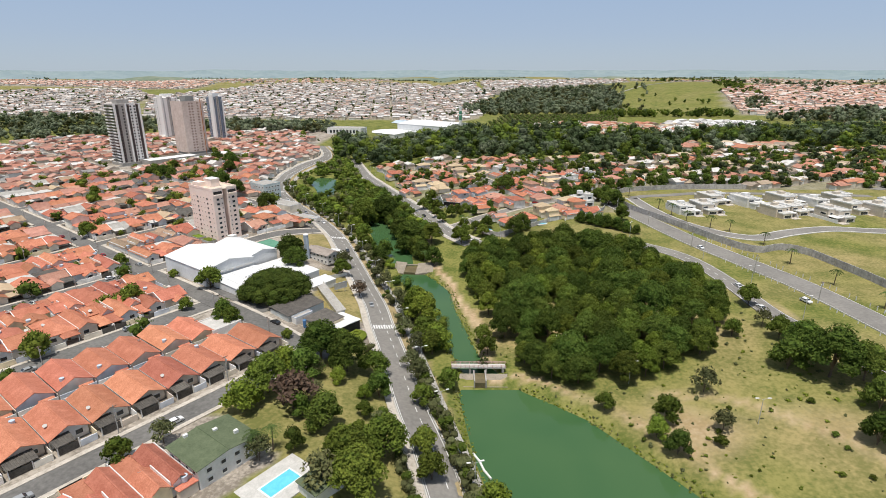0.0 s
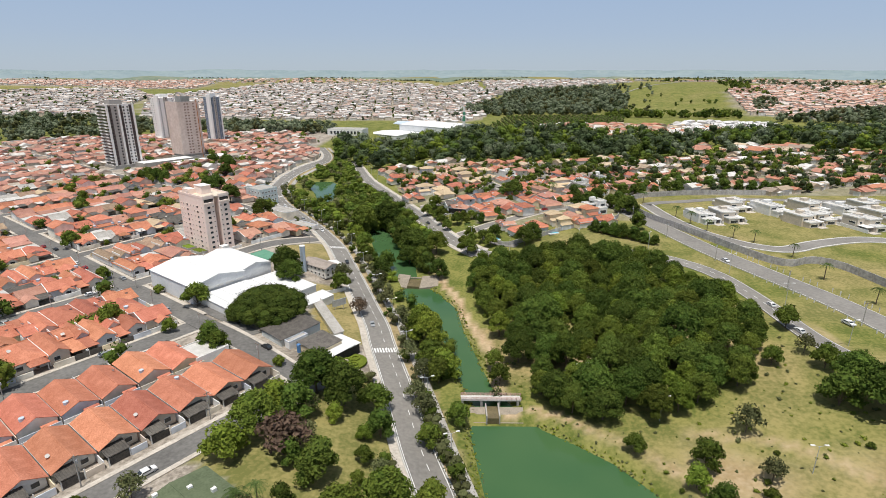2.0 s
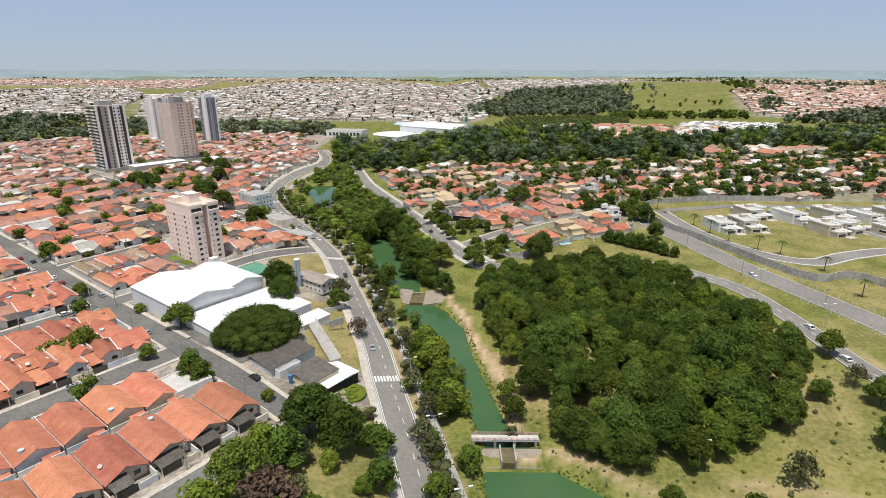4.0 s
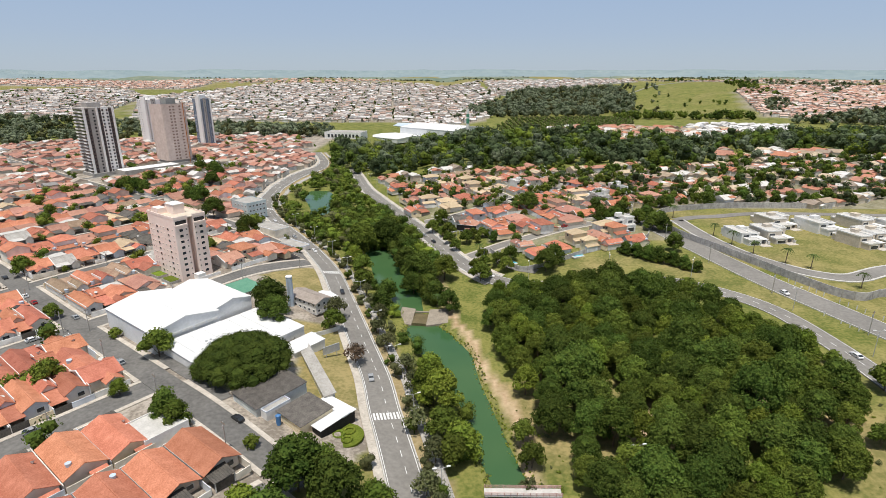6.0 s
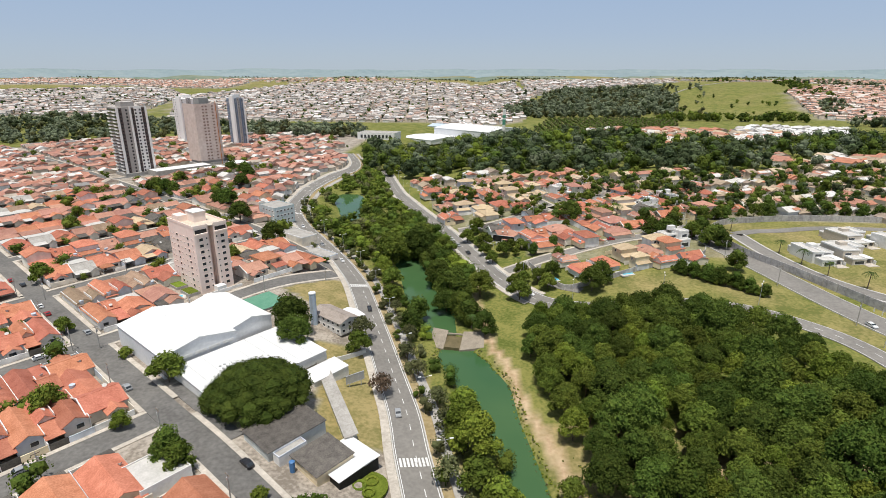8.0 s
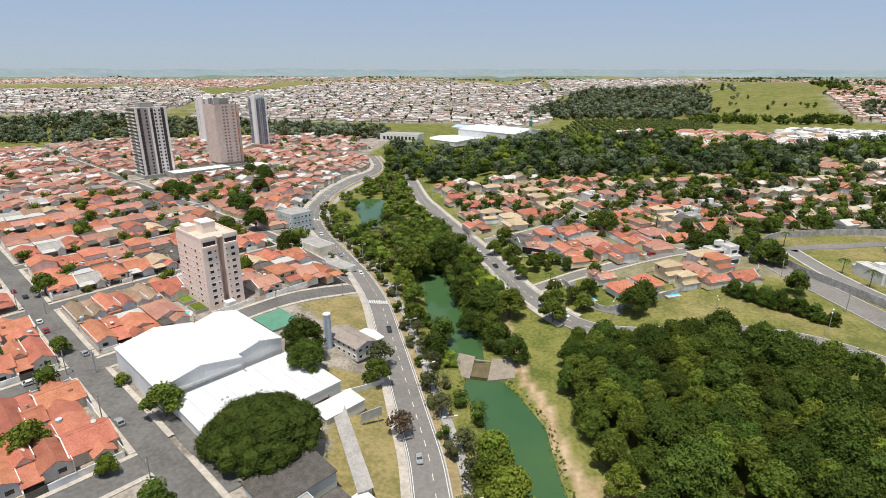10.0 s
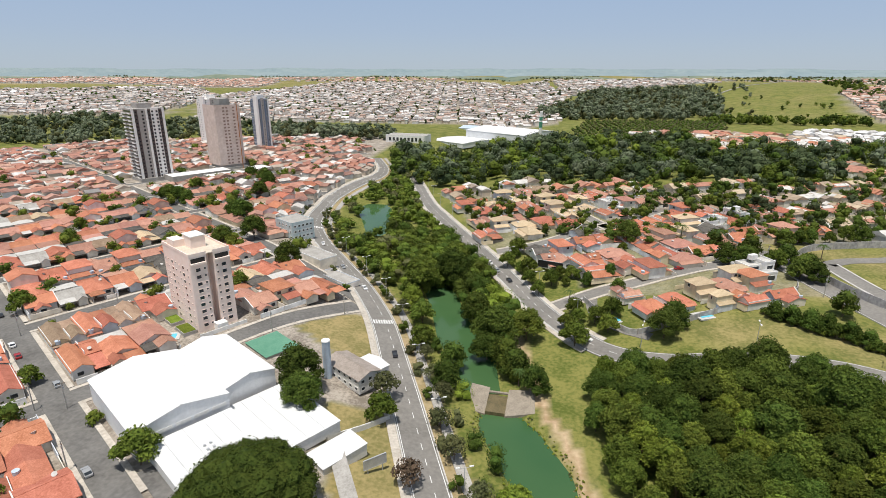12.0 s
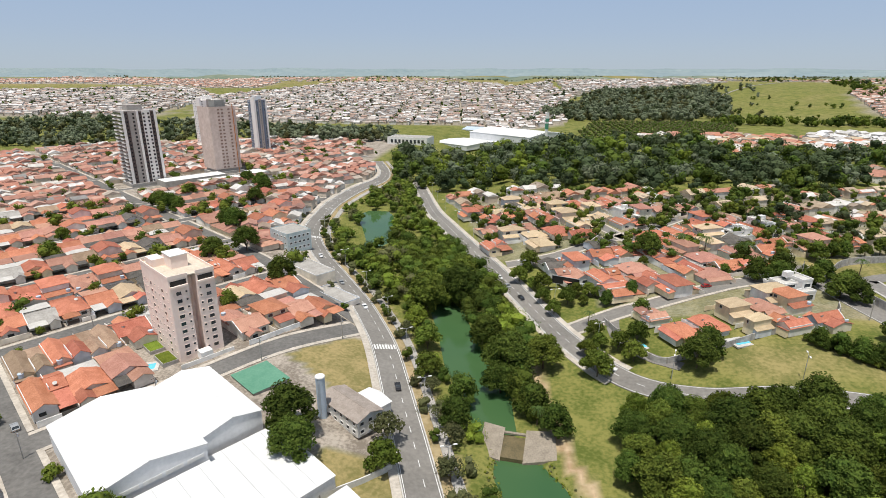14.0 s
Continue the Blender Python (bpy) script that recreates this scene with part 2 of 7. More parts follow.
# reaches of water: level, then y, left bank x, right bank x
REACHES = [
    (-3.4, [(-90, 52, 130), (-30, 38, 118), (40, 22, 92), (80, 15, 76), (106, 12, 61), (117, 9.5, 54), (126, 8, 48), (138, 6.5, 40), (147, 5.5, 30), (154, 5, 21)]),
    (-2.6, [(160, 7, 17), (172, 4, 10), (186, 0, 7), (201, -2, 4), (216, -7, 1), (234, -16, -1), (251, -23, -9), (256, -23, -13), (263, -22, -16)]),
    (-1.2, [(267, -29, -21), (286, -35, -22), (302, -42, -29), (327, -48, -37), (347, -54, -43), (362, -62, -52)]),
    (-0.6, [(428, -106, -98), (436, -106, -95), (464, -116, -99), (480, -123, -101), (498, -127, -107), (508, -123, -113)]),
]


HILL = (760, 1900, 380, 520, 16.0)  # middle, reach and rise of the green hill


def base_height(x, y):
    x, y = np.asarray(x, float), np.asarray(y, float)
    d = x - np.interp(y, STREAM_Y, STREAM_X)
    r = np.hypot(x, y)
    z = -1.6 + 1.6 * smooth(230, 320, y) + 9.4 * smooth(14, 80, -d) + 11.5 * smooth(14, 120, d)
    z = z + 40 * smooth(900, 2600, r) + 10 * smooth(2600, 4900, r)
    z = z + np.where(r > 700, HILL[4] * np.exp(-(((x - HILL[0]) / HILL[2]) ** 2 + ((y - HILL[1]) / HILL[3]) ** 2)), 0)
    return z + smooth(700, 1500, r) * (5 * np.sin(x / 310 + 1) * np.sin(y / 270) + 4 * np.sin(x / 130) * np.sin(y / 170 + 2))


def height(x, y):
    x, y = np.asarray(x, float), np.asarray(y, float)
    z = base_height(x, y)
    for level, rows in REACHES:
        a = np.array(rows, float)
        xl, xr = np.interp(y, a[:, 0], a[:, 1]), np.interp(y, a[:, 0], a[:, 2])
        out = np.maximum(np.maximum(xl - x, x - xr), np.maximum(a[0, 0] - y, y - a[-1, 0]) * 1.5)
        z = np.where(out < 9, np.minimum(z, level - 0.7 + np.maximum(out, -1) * 0.42), z)
    return z


def table(k, ks, vs):
    """The value at k on a line through the pairs of ks and vs."""
    if k <= ks[0]:
        return vs[0]
    for i in range(1, len(ks)):
        if k <= ks[i]:
            return vs[i - 1] + (vs[i] - vs[i - 1]) * (k - ks[i - 1]) / (ks[i] - ks[i - 1])
    return vs[-1]


def ease(a, b, x):
    k = min(max((x - a) / (b - a), 0.0), 1.0)
    return k * k * (3 - 2 * k)


BANKS = [(level, [r[0] for r in rows], [r[1] for r in rows], [r[2] for r in rows]) for level, rows in REACHES]


def ground(x, y):
    """The height of one place; the same form as height(), for single numbers."""
    x, y = float(x), float(y)
    d, r = x - table(y, STREAM_Y, STREAM_X), math.hypot(x, y)
    z = -1.6 + 1.6 * ease(230, 320, y) + 9.4 * ease(14, 80, -d) + 11.5 * ease(14, 120, d)
    if r > 700:
        z += 40 * ease(900, 2600, r) + 10 * ease(2600, 4900, r)
        z += HILL[4] * math.exp(-(((x - HILL[0]) / HILL[2]) ** 2 + ((y - HILL[1]) / HILL[3]) ** 2))
        z += ease(700, 1500, r) * (5 * math.sin(x / 310 + 1) * math.sin(y / 270) + 4 * math.sin(x / 130) * math.sin(y / 170 + 2))
    if abs(d) < 110:
        for level, ys, ls, rs_ in BANKS:
            out = max(table(y, ys, ls) - x, x - table(y, ys, rs_), max(ys[0] - y, y - ys[-1]) * 1.5)
            if out < 9:
                z = min(z, level - 0.7 + max(out, -1) * 0.42)
    return z


A_DIR, B_DIR = Vector((0.593, 0.805)), Vector((-0.805, 0.593))
GRID_YAW = math.degrees(math.atan2(0.805, 0.593))


def town(u, v):
    """The town grid's place: u along its streets, v across them."""
    p = A_DIR * u + B_DIR * v
    return p.x, p.y


def curve(points, step=3.0):
    """A smooth line through the points, at even steps."""
    p = [Vector(q) for q in points]
    p = [2 * p[0] - p[1]] + p + [2 * p[-1] - p[-2]]
    out = []
    for i in range(1, len(p) - 2):
        n = max(1, int((p[i + 1] - p[i]).length / step))
        for k in range(n):
            t = k / n
            a, b_, c, d = p[i - 1], p[i], p[i + 1], p[i + 2]
            out.append(0.5 * ((2 * b_) + (c - a) * t + (2 * a - 5 * b_ + 4 * c - d) * t * t + (3 * b_ - a - 3 * c + d) * t ** 3))
    return out + [p[-2]]


AVENUE = curve([(64, -160), (36, -50), (14, 40), (4, 85), (-4.5, 118), (-11, 139), (-18, 166), (-22.5, 182), (-27, 197), (-31.5, 214), (-37.5, 231), (-45.5, 253), (-56, 281), (-66, 307), (-76, 327), (-88, 348), (-107, 376), (-121, 396), (-133, 418), (-142, 440), (-148, 472), (-152, 515), (-147, 563), (-139, 601), (-142, 632), (-158, 668)])
AVENUE_EAST = curve([(-110, 620), (-93, 561), (-77, 504), (-60, 460), (-42, 417), (-28, 385), (-15, 354), (-1, 321), (16, 295), (36, 285), (60, 283), (87, 275), (105, 262), (116, 245), (120, 218), (121, 185), (127, 163), (133, 138), (142, 100), (150, 60)])
WIDE_STREET = curve([(106, 388), (111, 348), (119, 309), (128, 275), (139, 245), (149, 214), (155, 178), (159, 140), (162, 90)])


def gap(line, x, y):
    """How far a place lies from a line, and on which side (plus: to the right of its run)."""
    a = np.array([(p[0], p[1]) for p in line])
    d = np.hypot(a[:, 0] - x, a[:, 1] - y)
    i = int(d.argmin())
    j = min(max(i, 1), len(a) - 1)
    run = a[j] - a[j - 1]
    side = run[1] * (x - a[j][0]) - run[0] * (y - a[j][1])
    return float(d[i]), (1 if side > 0 else -1)


def inside(poly, x, y):
    hit = False
    for (x0, y0), (x1, y1) in zip(poly, poly[1:] + poly[:1]):
        if (y0 > y) != (y1 > y) and x < (x1 - x0) * (y - y0) / (y1 - y0) + x0:
            hit = not hit
    return hit


# ---------------------------------------------------------------- mesh helpers
def part(name, bm, mat, parent=None, label="", bevel=0.0):
    me = bpy.data.meshes.new(name)
    bm.to_mesh(me)
    bm.free()
    for k in (mat if isinstance(mat, (list, tuple)) else [mat]):
        me.materials.append(M[k] if isinstance(k, str) else k)
    ob = new(name, me)
    if parent is not None:
        ob.parent = parent
    if label:
        ob["label"] = label
    return ob


def raw(name, verts, faces, mat, parent=None, label=""):
    me = bpy.data.meshes.new(name)
    me.from_pydata(verts, [], faces)
    me.update()
    for k in (mat if isinstance(mat, (list, tuple)) else [mat]):
        me.materials.append(M[k] if isinstance(k, str) else k)
    ob = new(name, me)
    if parent is not None:
        ob.parent = parent
    if label:
        ob["label"] = label
    return ob


def box(bm, x0, x1, y0, y1, z0, z1):
    v = [bm.verts.new(c) for c in ((x0, y0, z0), (x1, y0, z0), (x1, y1, z0), (x0, y1, z0), (x0, y0, z1), (x1, y0, z1), (x1, y1, z1), (x0, y1, z1))]
    for f in ((0, 3, 2, 1), (4, 5, 6, 7), (0, 1, 5, 4), (1, 2, 6, 5), (2, 3, 7, 6), (3, 0, 4, 7)):
        bm.faces.new([v[i] for i in f])
    return bm


def cube(x0, x1, y0, y1, z0, z1):
    return box(bmesh.new(), x0, x1, y0, y1, z0, z1)


def slab(bm, a, b_, c, d, thick=0.14):
    """A sloping sheet with thickness, under the corners a, b, c, d."""
    top = [bm.verts.new(p) for p in (a, b_, c, d)]
    low = [bm.verts.new((p[0], p[1], p[2] - thick)) for p in (a, b_, c, d)]
    bm.faces.new(top)
    bm.faces.new(low[::-1])
    for i in range(4):
        j = (i + 1) % 4
        bm.faces.new((top[j], top[i], low[i], low[j]))


def gable(bm, x0, x1, y0, y1, z, rise, along="y", over=0.5, thick=0.14):
    """A roof of two slopes in one piece, with a raised ridge."""
    x0, x1, y0, y1 = x0 - over, x1 + over, y0 - over, y1 + over
    a0, a1, b0, b1 = (x0, x1, y0, y1) if along == "y" else (y0, y1, x0, x1)
    k, mid = (a1 - a0) / 2, (a0 + a1) / 2
    drop = rise * over / max(k - over, 0.1)
    lip = z + rise - 0.16 * (rise + drop) / k
    prof = [(a0, z - drop), (mid - 0.16, lip), (mid - 0.16, lip + 0.1), (mid + 0.16, lip + 0.1), (mid + 0.16, lip), (a1, z - drop), (a1, z - drop - thick), (mid, z + rise - thick), (a0, z - drop - thick)]
    ends = [[bm.verts.new((p, b, h) if along == "y" else (b, p, h)) for p, h in prof] for b in (b0, b1)]
    n = len(prof)
    fs = [bm.faces.new((ends[0][i], ends[0][(i + 1) % n], ends[1][(i + 1) % n], ends[1][i])) for i in range(n)]
    fs += [bm.faces.new((e[0], e[1], e[4], e[5], e[6], e[7], e[8])) for e in ends] + [bm.faces.new(e[1:5]) for e in ends]
    bmesh.ops.recalc_face_normals(bm, faces=fs)
    return bm


def hip(bm, x0, x1, y0, y1, z, rise, over=0.6):
    x0, x1, y0, y1 = x0 - over, x1 + over, y0 - over, y1 + over
    w, d = x1 - x0, y1 - y0
    xm, ym = (x0 + x1) / 2, (y0 + y1) / 2
    h = min(w, d) / 2
    p, q = ((xm, y0 + h, z + rise), (xm, y1 - h, z + rise)) if d >= w else ((x0 + h, ym, z + rise), (x1 - h, ym, z + rise))
    if abs(d - w) < 0.2:
        q = (p[0] + 0.1, p[1] + 0.1, p[2])
    c = [(x0, y0, z), (x1, y0, z), (x1, y1, z), (x0, y1, z)]
    v = [bm.verts.new(k) for k in (*c, p, q)]
    low = [bm.verts.new((k[0], k[1], k[2] - 0.16)) for k in c]
    if d >= w:
        fs = ((0, 1, 4), (1, 2, 5, 4), (2, 3, 5), (3, 0, 4, 5))
    else:
        fs = ((0, 1, 5, 4), (1, 2, 5), (2, 3, 4, 5), (3, 0, 4))
    for f in fs:
        bm.faces.new([v[i] for i in f])
    for i in range(4):
        j = (i + 1) % 4
        bm.faces.new((v[j], v[i], low[i], low[j]))
    bm.faces.new(low[::-1])
    return bm


def gable_wall(bm, x0, x1, y0, y1, h, rise, along="y"):
    """Walls of a gabled body, up to the roof's underside."""
    if along == "y":
        xm = (x0 + x1) / 2
        prof = [(x0, 0), (x1, 0), (x1, h), (xm, h + rise - 0.1), (x0, h)]
        a = [bm.verts.new((px, y0, pz)) for px, pz in prof]
        c = [bm.verts.new((px, y1, pz)) for px, pz in prof]
    else:
        ym = (y0 + y1) / 2
        prof = [(y1, 0), (y0, 0), (y0, h), (ym, h + rise - 0.1), (y1, h)]
        a = [bm.verts.new((x0, py, pz)) for py, pz in prof]
        c = [bm.verts.new((x1, py, pz)) for py, pz in prof]
    bm.faces.new(a)
    bm.faces.new(c[::-1])
    for i in range(5):
        j = (i + 1) % 5
        bm.faces.new((a[j], a[i], c[i], c[j]))
    return bm


def tube(bm, p, q, r0, r1, n=8):
    p, q = Vector(p), Vector(q)
    z = (q - p).normalized()
    x = z.orthogonal().normalized()
    y = z.cross(x)
    a, b_ = [], []
    for i in range(n):
        w = 2 * math.pi * i / n
        k = x * math.cos(w) + y * math.sin(w)
        a.append(bm.verts.new(p + k * r0))
        b_.append(bm.verts.new(q + k * r1))
    for i in range(n):
        j = (i + 1) % n
        bm.faces.new((a[i], a[j], b_[j], b_[i]))
    bm.faces.new(a[::-1])
    bm.faces.new(b_)
    return bm


def empty(name, x, y, z=None, rz=0.0):
    ob = new(name)
    ob.matrix_world = pose(x, y, ground(x, y) if z is None else z, 0, 0, rz)
    return ob


# ---------------------------------------------------------------- ground and water
def lines(spans):
    out = []
    for a, b_, s in spans:
        out += list(np.arange(a, b_, s))
    return np.array(out + [spans[-1][1]], float)


gx = lines([(-4900, -1500, 170), (-1500, -420, 36), (-420, -150, 9), (-150, 200, 2.5), (200, 420, 9), (420, 1500, 36), (1500, 4900, 170)])
gy = lines([(-600, 40, 40), (40, 420, 2.5), (420, 560, 4), (560, 900, 12), (900, 2700, 45), (2700, 4900, 150)])
GX, GY = np.meshgrid(gx, gy)
GZ = height(GX, GY)
nx, ny = len(gx), len(gy)
verts = np.stack([GX.ravel(), GY.ravel(), GZ.ravel()], 1)
idx = np.arange(nx * ny).reshape(ny, nx)
faces = np.stack([idx[:-1, :-1], idx[:-1, 1:], idx[1:, 1:], idx[1:, :-1]], -1).reshape(-1, 4)
terrain = tagged(raw("ground", verts.tolist(), faces.tolist(), ground_mat), "rolling ground of grass, bare earth and paved town lots", "ground", kind="structure")
terrain.data.polygons.foreach_set("use_smooth", np.ones(len(faces), bool))


def polyline_gap(line, X, Y):
    a = np.array([(p[0], p[1]) for p in line])
    best = np.full(X.shape, 1e9)
    for q in a:
        best = np.minimum(best, np.hypot(X - q[0], Y - q[1]))
    return best


U, V = GX * 0.593 + GY * 0.805, -GX * 0.805 + GY * 0.593
ax = np.interp(GY, [p[1] for p in AVENUE], [p[0] for p in AVENUE])
ex = np.interp(GY, [p[1] for p in AVENUE_EAST][::-1], [p[0] for p in AVENUE_EAST][::-1])
dry, earth, urban = np.zeros(GX.shape), np.zeros(GX.shape), np.zeros(GX.shape)
R0 = np.hypot(GX, GY)
urban = np.where((GX < ax - 6) & (U < 700) & (V > 96) & (R0 < 885), 1.0, urban)
lot = (GX < ax) & (V < 128) & (U > 62)
urban = np.where(lot, 0.0, urban)
dry = np.where(lot, 0.45, dry)
urban = np.where((GX > ex + 20) & (GY > 330) & (GY < 545) & (R0 < 760), 0.6, urban)
for j in np.where((gy > 300) & (gy < 410))[0]:
    for i in np.where((gx > -40) & (gx < 110))[0]:
        if inside([(-36, 410), (-12, 402), (12, 364), (14, 344), (60, 346), (100, 346), (104, 300), (-10, 300)], gx[i], gy[j]):
            urban[j, i] = 0.0
for j in np.where((gy > 330) & (gy < 500))[0]:
    for i in np.where((gx > -60) & (gx < 130))[0]:
        if inside([(-30, 402), (6, 376), (14, 348), (36, 318), (108, 326), (112, 400), (100, 450), (-20, 495), (-50, 470)], gx[i], gy[j]):
            urban[j, i] = 0.45
urban = np.where((GX > 112) & (GX < 330) & (GY < 402) & (GX > ex), 0.0, urban)
lawns = (GX > 112) & (GX < 330) & (GY < 402) & (GX > ex)
wave = np.array([[noise.noise((x * 0.035, y * 0.035, 3.0)) for x in gx] for y in gy])
park = (GX > np.interp(GY, STREAM_Y, STREAM_X)) & (GX < 130) & (GY < 300)
dry = np.where(lawns, np.clip(0.45 + 0.8 * wave, 0, 0.9), dry)
dry = np.where(park & (GY < 215), np.clip(0.42 + 1.5 * wave, 0, 1), dry)
earth = np.where(park & (GY < 200), np.clip(-0.05 + 1.7 * np.roll(wave, 17, 1), 0, 0.9), earth)
PATH = curve([(16, 158), (13, 170), (14, 186), (10, 205), (4, 225), (1, 243), (-6, 262), (-11, 290), (-14, 318)])
verge = polyline_gap(AVENUE, GX, GY)
earth = np.where((verge < 11) & (GX > ax), np.maximum(earth, 0.6), earth)
bank = np.full(GX.shape, 1e9)
for level, rows in REACHES:
    a = np.array(rows, float)
    off = np.maximum(np.interp(GY, a[:, 0], a[:, 1]) - GX, GX - np.interp(GY, a[:, 0], a[:, 2]))
    bank = np.minimum(bank, np.where((GY > a[0, 0] - 6) & (GY < a[-1, 0] + 6), off, 1e9))
lush = 1 - smooth(3.5, 8.0, bank + 3 * wave)
earth, dry = earth * (1 - lush), dry * (1 - lush)
earth = np.maximum(earth, 1 - smooth(1.2, 2.8, polyline_gap(PATH, GX, GY)))
LAKE_PATH = curve([(22, 160), (33, 155), (46, 144), (56, 133), (63, 122), (70, 110), (80, 92)])
earth = np.maximum(earth, 0.9 * (1 - smooth(0.7, 2.4, polyline_gap(LAKE_PATH, GX, GY))))
MEADOW_PATH = curve([(64, 146), (82, 140), (96, 128), (106, 114), (112, 100)])
earth = np.maximum(earth, 0.6 * (1 - smooth(0.7, 2.6, polyline_gap(MEADOW_PATH, GX, GY))))
bald = (U > 176) & (U < 205) & (V > 212) & (V < 246)
dry, urban = np.where(bald, 1.0, dry), np.where(bald, 0.0, urban)
strip = (GX > ax - 26) & (GX < ax) & (GY > 196) & (GY < 250)
dry, urban = np.where(strip, 0.9, dry), np.where(strip, 0.0, urban)
dry = np.where((GX > 40) & (GX < 140) & (GY > 262) & (GY < 345), np.clip(0.25 + wave, 0, 1), dry)
far = smooth(900, 1300, R0)
FAR_TOWNS = [[(-560, 1010), (-230, 1050), (60, 1080), (110, 1500), (90, 2150), (-300, 2350), (-700, 2300), (-800, 1500)], [(-1150, 1050), (-640, 1000), (-800, 1500), (-1000, 1750), (-1500, 1600)], [(584, 1119), (720, 970), (1000, 1000), (1500, 1300), (1900, 2100), (1400, 1950), (975, 1806), (743, 1558)], [(-1900, 1800), (-900, 1950), (-1000, 2400), (-2400, 2300)], [(314, 757), (422, 777), (530, 930), (386, 950), (330, 860)]]
for j in np.where(gy > 780)[0]:
    for i in range(nx):
        if any(inside(t_, gx[i], gy[j]) for t_ in FAR_TOWNS):
            urban[j, i] = 0.9
dry = np.maximum(dry, far * np.clip(0.05 + 0.8 * wave, 0, 0.4))
# past 1900 m: drier fields, the duller tone also standing in for haze
dry = np.maximum(dry, smooth(1900, 2500, R0) * np.clip(0.6 + 0.9 * wave, 0.2, 1))
col = terrain.data.color_attributes.new("zone", "FLOAT_COLOR", "POINT")
col.data.foreach_set("color", np.stack([dry, earth, urban, np.ones(GX.shape)], -1).ravel().astype(np.float32))

for i, (level, rows) in enumerate(REACHES):
    vs, fs = [], []
    for j, (y, xl, xr) in enumerate(rows):
        vs += [(xl - 3, y, level), (xr + 3, y, level)]
        if j:
            fs.append((2 * j - 2, 2 * j - 1, 2 * j + 1, 2 * j))
    tagged(raw("water", vs, fs, water_mat), "still emerald-green water of a dammed stream", "water", kind="structure")


def ribbon(name, line, offset, width, up, mat, label, cat, drop=0.6, thing=True, flat=4):
    """A strip along a line, laid on the ground, with sides that go into it."""
    vs, fs = [], []
    n = len(line)
    m = flat + 1
    for i, p in enumerate(line):
        t = (line[min(i + 1, n - 1)] - line[max(i - 1, 0)]).normalized()
        r = Vector((t.y, -t.x))
        row = []
        for k in range(m):
            q = p + r * (offset + width * (k / flat - 0.5))
            row.append((q.x, q.y, ground(q.x, q.y) + up))
        vs += [(row[0][0], row[0][1], row[0][2] - drop)] + row + [(row[-1][0], row[-1][1], row[-1][2] - drop)]
        k = m + 2
        if i:
            for j in range(k - 1):
                fs.append(((i - 1) * k + j, (i - 1) * k + j + 1, i * k + j + 1, i * k + j))
    ob = raw(name, vs, [f[::-1] for f in fs], mat)
    return tagged(ob, label, cat, kind="structure") if thing else ob


def dashes(line, offset, width, length, space, up, parent_name):
    bm = bmesh.new()
    run, nxt = 0.0, 4.0
    for a, b_ in zip(line, line[1:]):
        t = (b_ - a).normalized()
        r = Vector((t.y, -t.x))
        run += (b_ - a).length
        if run >= nxt:
            nxt += length + space
            p, q = a + r * offset, a + r * offset + t * length
            c = [p - r * width / 2, p + r * width / 2, q + r * width / 2, q - r * width / 2]
            slab(bm, *[(k.x, k.y, ground(k.x, k.y) + up) for k in c], 0.02)
    return tagged(part(parent_name, bm, "paint"), "worn white lane dashes on grey asphalt", "road marking", kind="structure")


ribbon("road", AVENUE, 0, 9.4, 0.24, "asphalt", "curving grey asphalt avenue beside the stream", "road")
ribbon("road", AVENUE_EAST, 0, 8.6, 0.24, "asphalt", "grey asphalt avenue on the stream's far bank", "road")
ribbon("road", WIDE_STREET, 0, 12, 0.24, "asphalt", "wide pale asphalt street beside a long wall", "road")
ribbon("kerb", AVENUE, 4.85, 0.35, 0.40, "kerb", "pale concrete kerb along the avenue", "kerb")
ribbon("kerb", AVENUE, -4.85, 0.35, 0.40, "kerb", "pale concrete kerb along the avenue", "kerb")
ribbon("pavement", AVENUE, 9.3, 3.0, 0.34, "concrete", "grey concrete footpath among the verge trees", "pavement")
ribbon("pavement", AVENUE, -6.3, 2.4, 0.37, "paving", "worn pale concrete pavement along the avenue", "pavement")
for s in (1, -1):
    ribbon("kerb", [p for p in AVENUE_EAST if p.y > 296 and p.x < 20], s * 4.45, 0.35, 0.40, "kerb", "pale concrete kerb along the avenue", "kerb")
    ribbon("kerb", WIDE_STREET, s * 6.15, 0.35, 0.40, "kerb", "pale concrete kerb along the wide street", "kerb")
    ribbon("pavement", [p for p in AVENUE_EAST if p.y > 296 and p.x < 20], s * 5.5, 1.7, 0.36, "paving", "pale concrete pavement beside the avenue", "pavement")
ribbon("road_line", AVENUE, 4.2, 0.22, 0.28, "paint", "white edge line on the asphalt", "road marking", 0.03)
ribbon("road_line", AVENUE, -4.3, 0.18, 0.28, "paint", "white edge line on the asphalt", "road marking", 0.03)
ribbon("road_line", AVENUE_EAST, 3.9, 0.16, 0.28, "paint", "white edge line on the asphalt", "road marking", 0.03)
ribbon("road_line", AVENUE_EAST, -3.9, 0.16, 0.28, "paint", "white edge line on the asphalt", "road marking", 0.03)
dashes(AVENUE, 0.9, 0.2, 2.6, 4.0, 0.29, "road_line")
dashes(AVENUE_EAST, 0.0, 0.18, 2.6, 4.0, 0.29, "road_line")


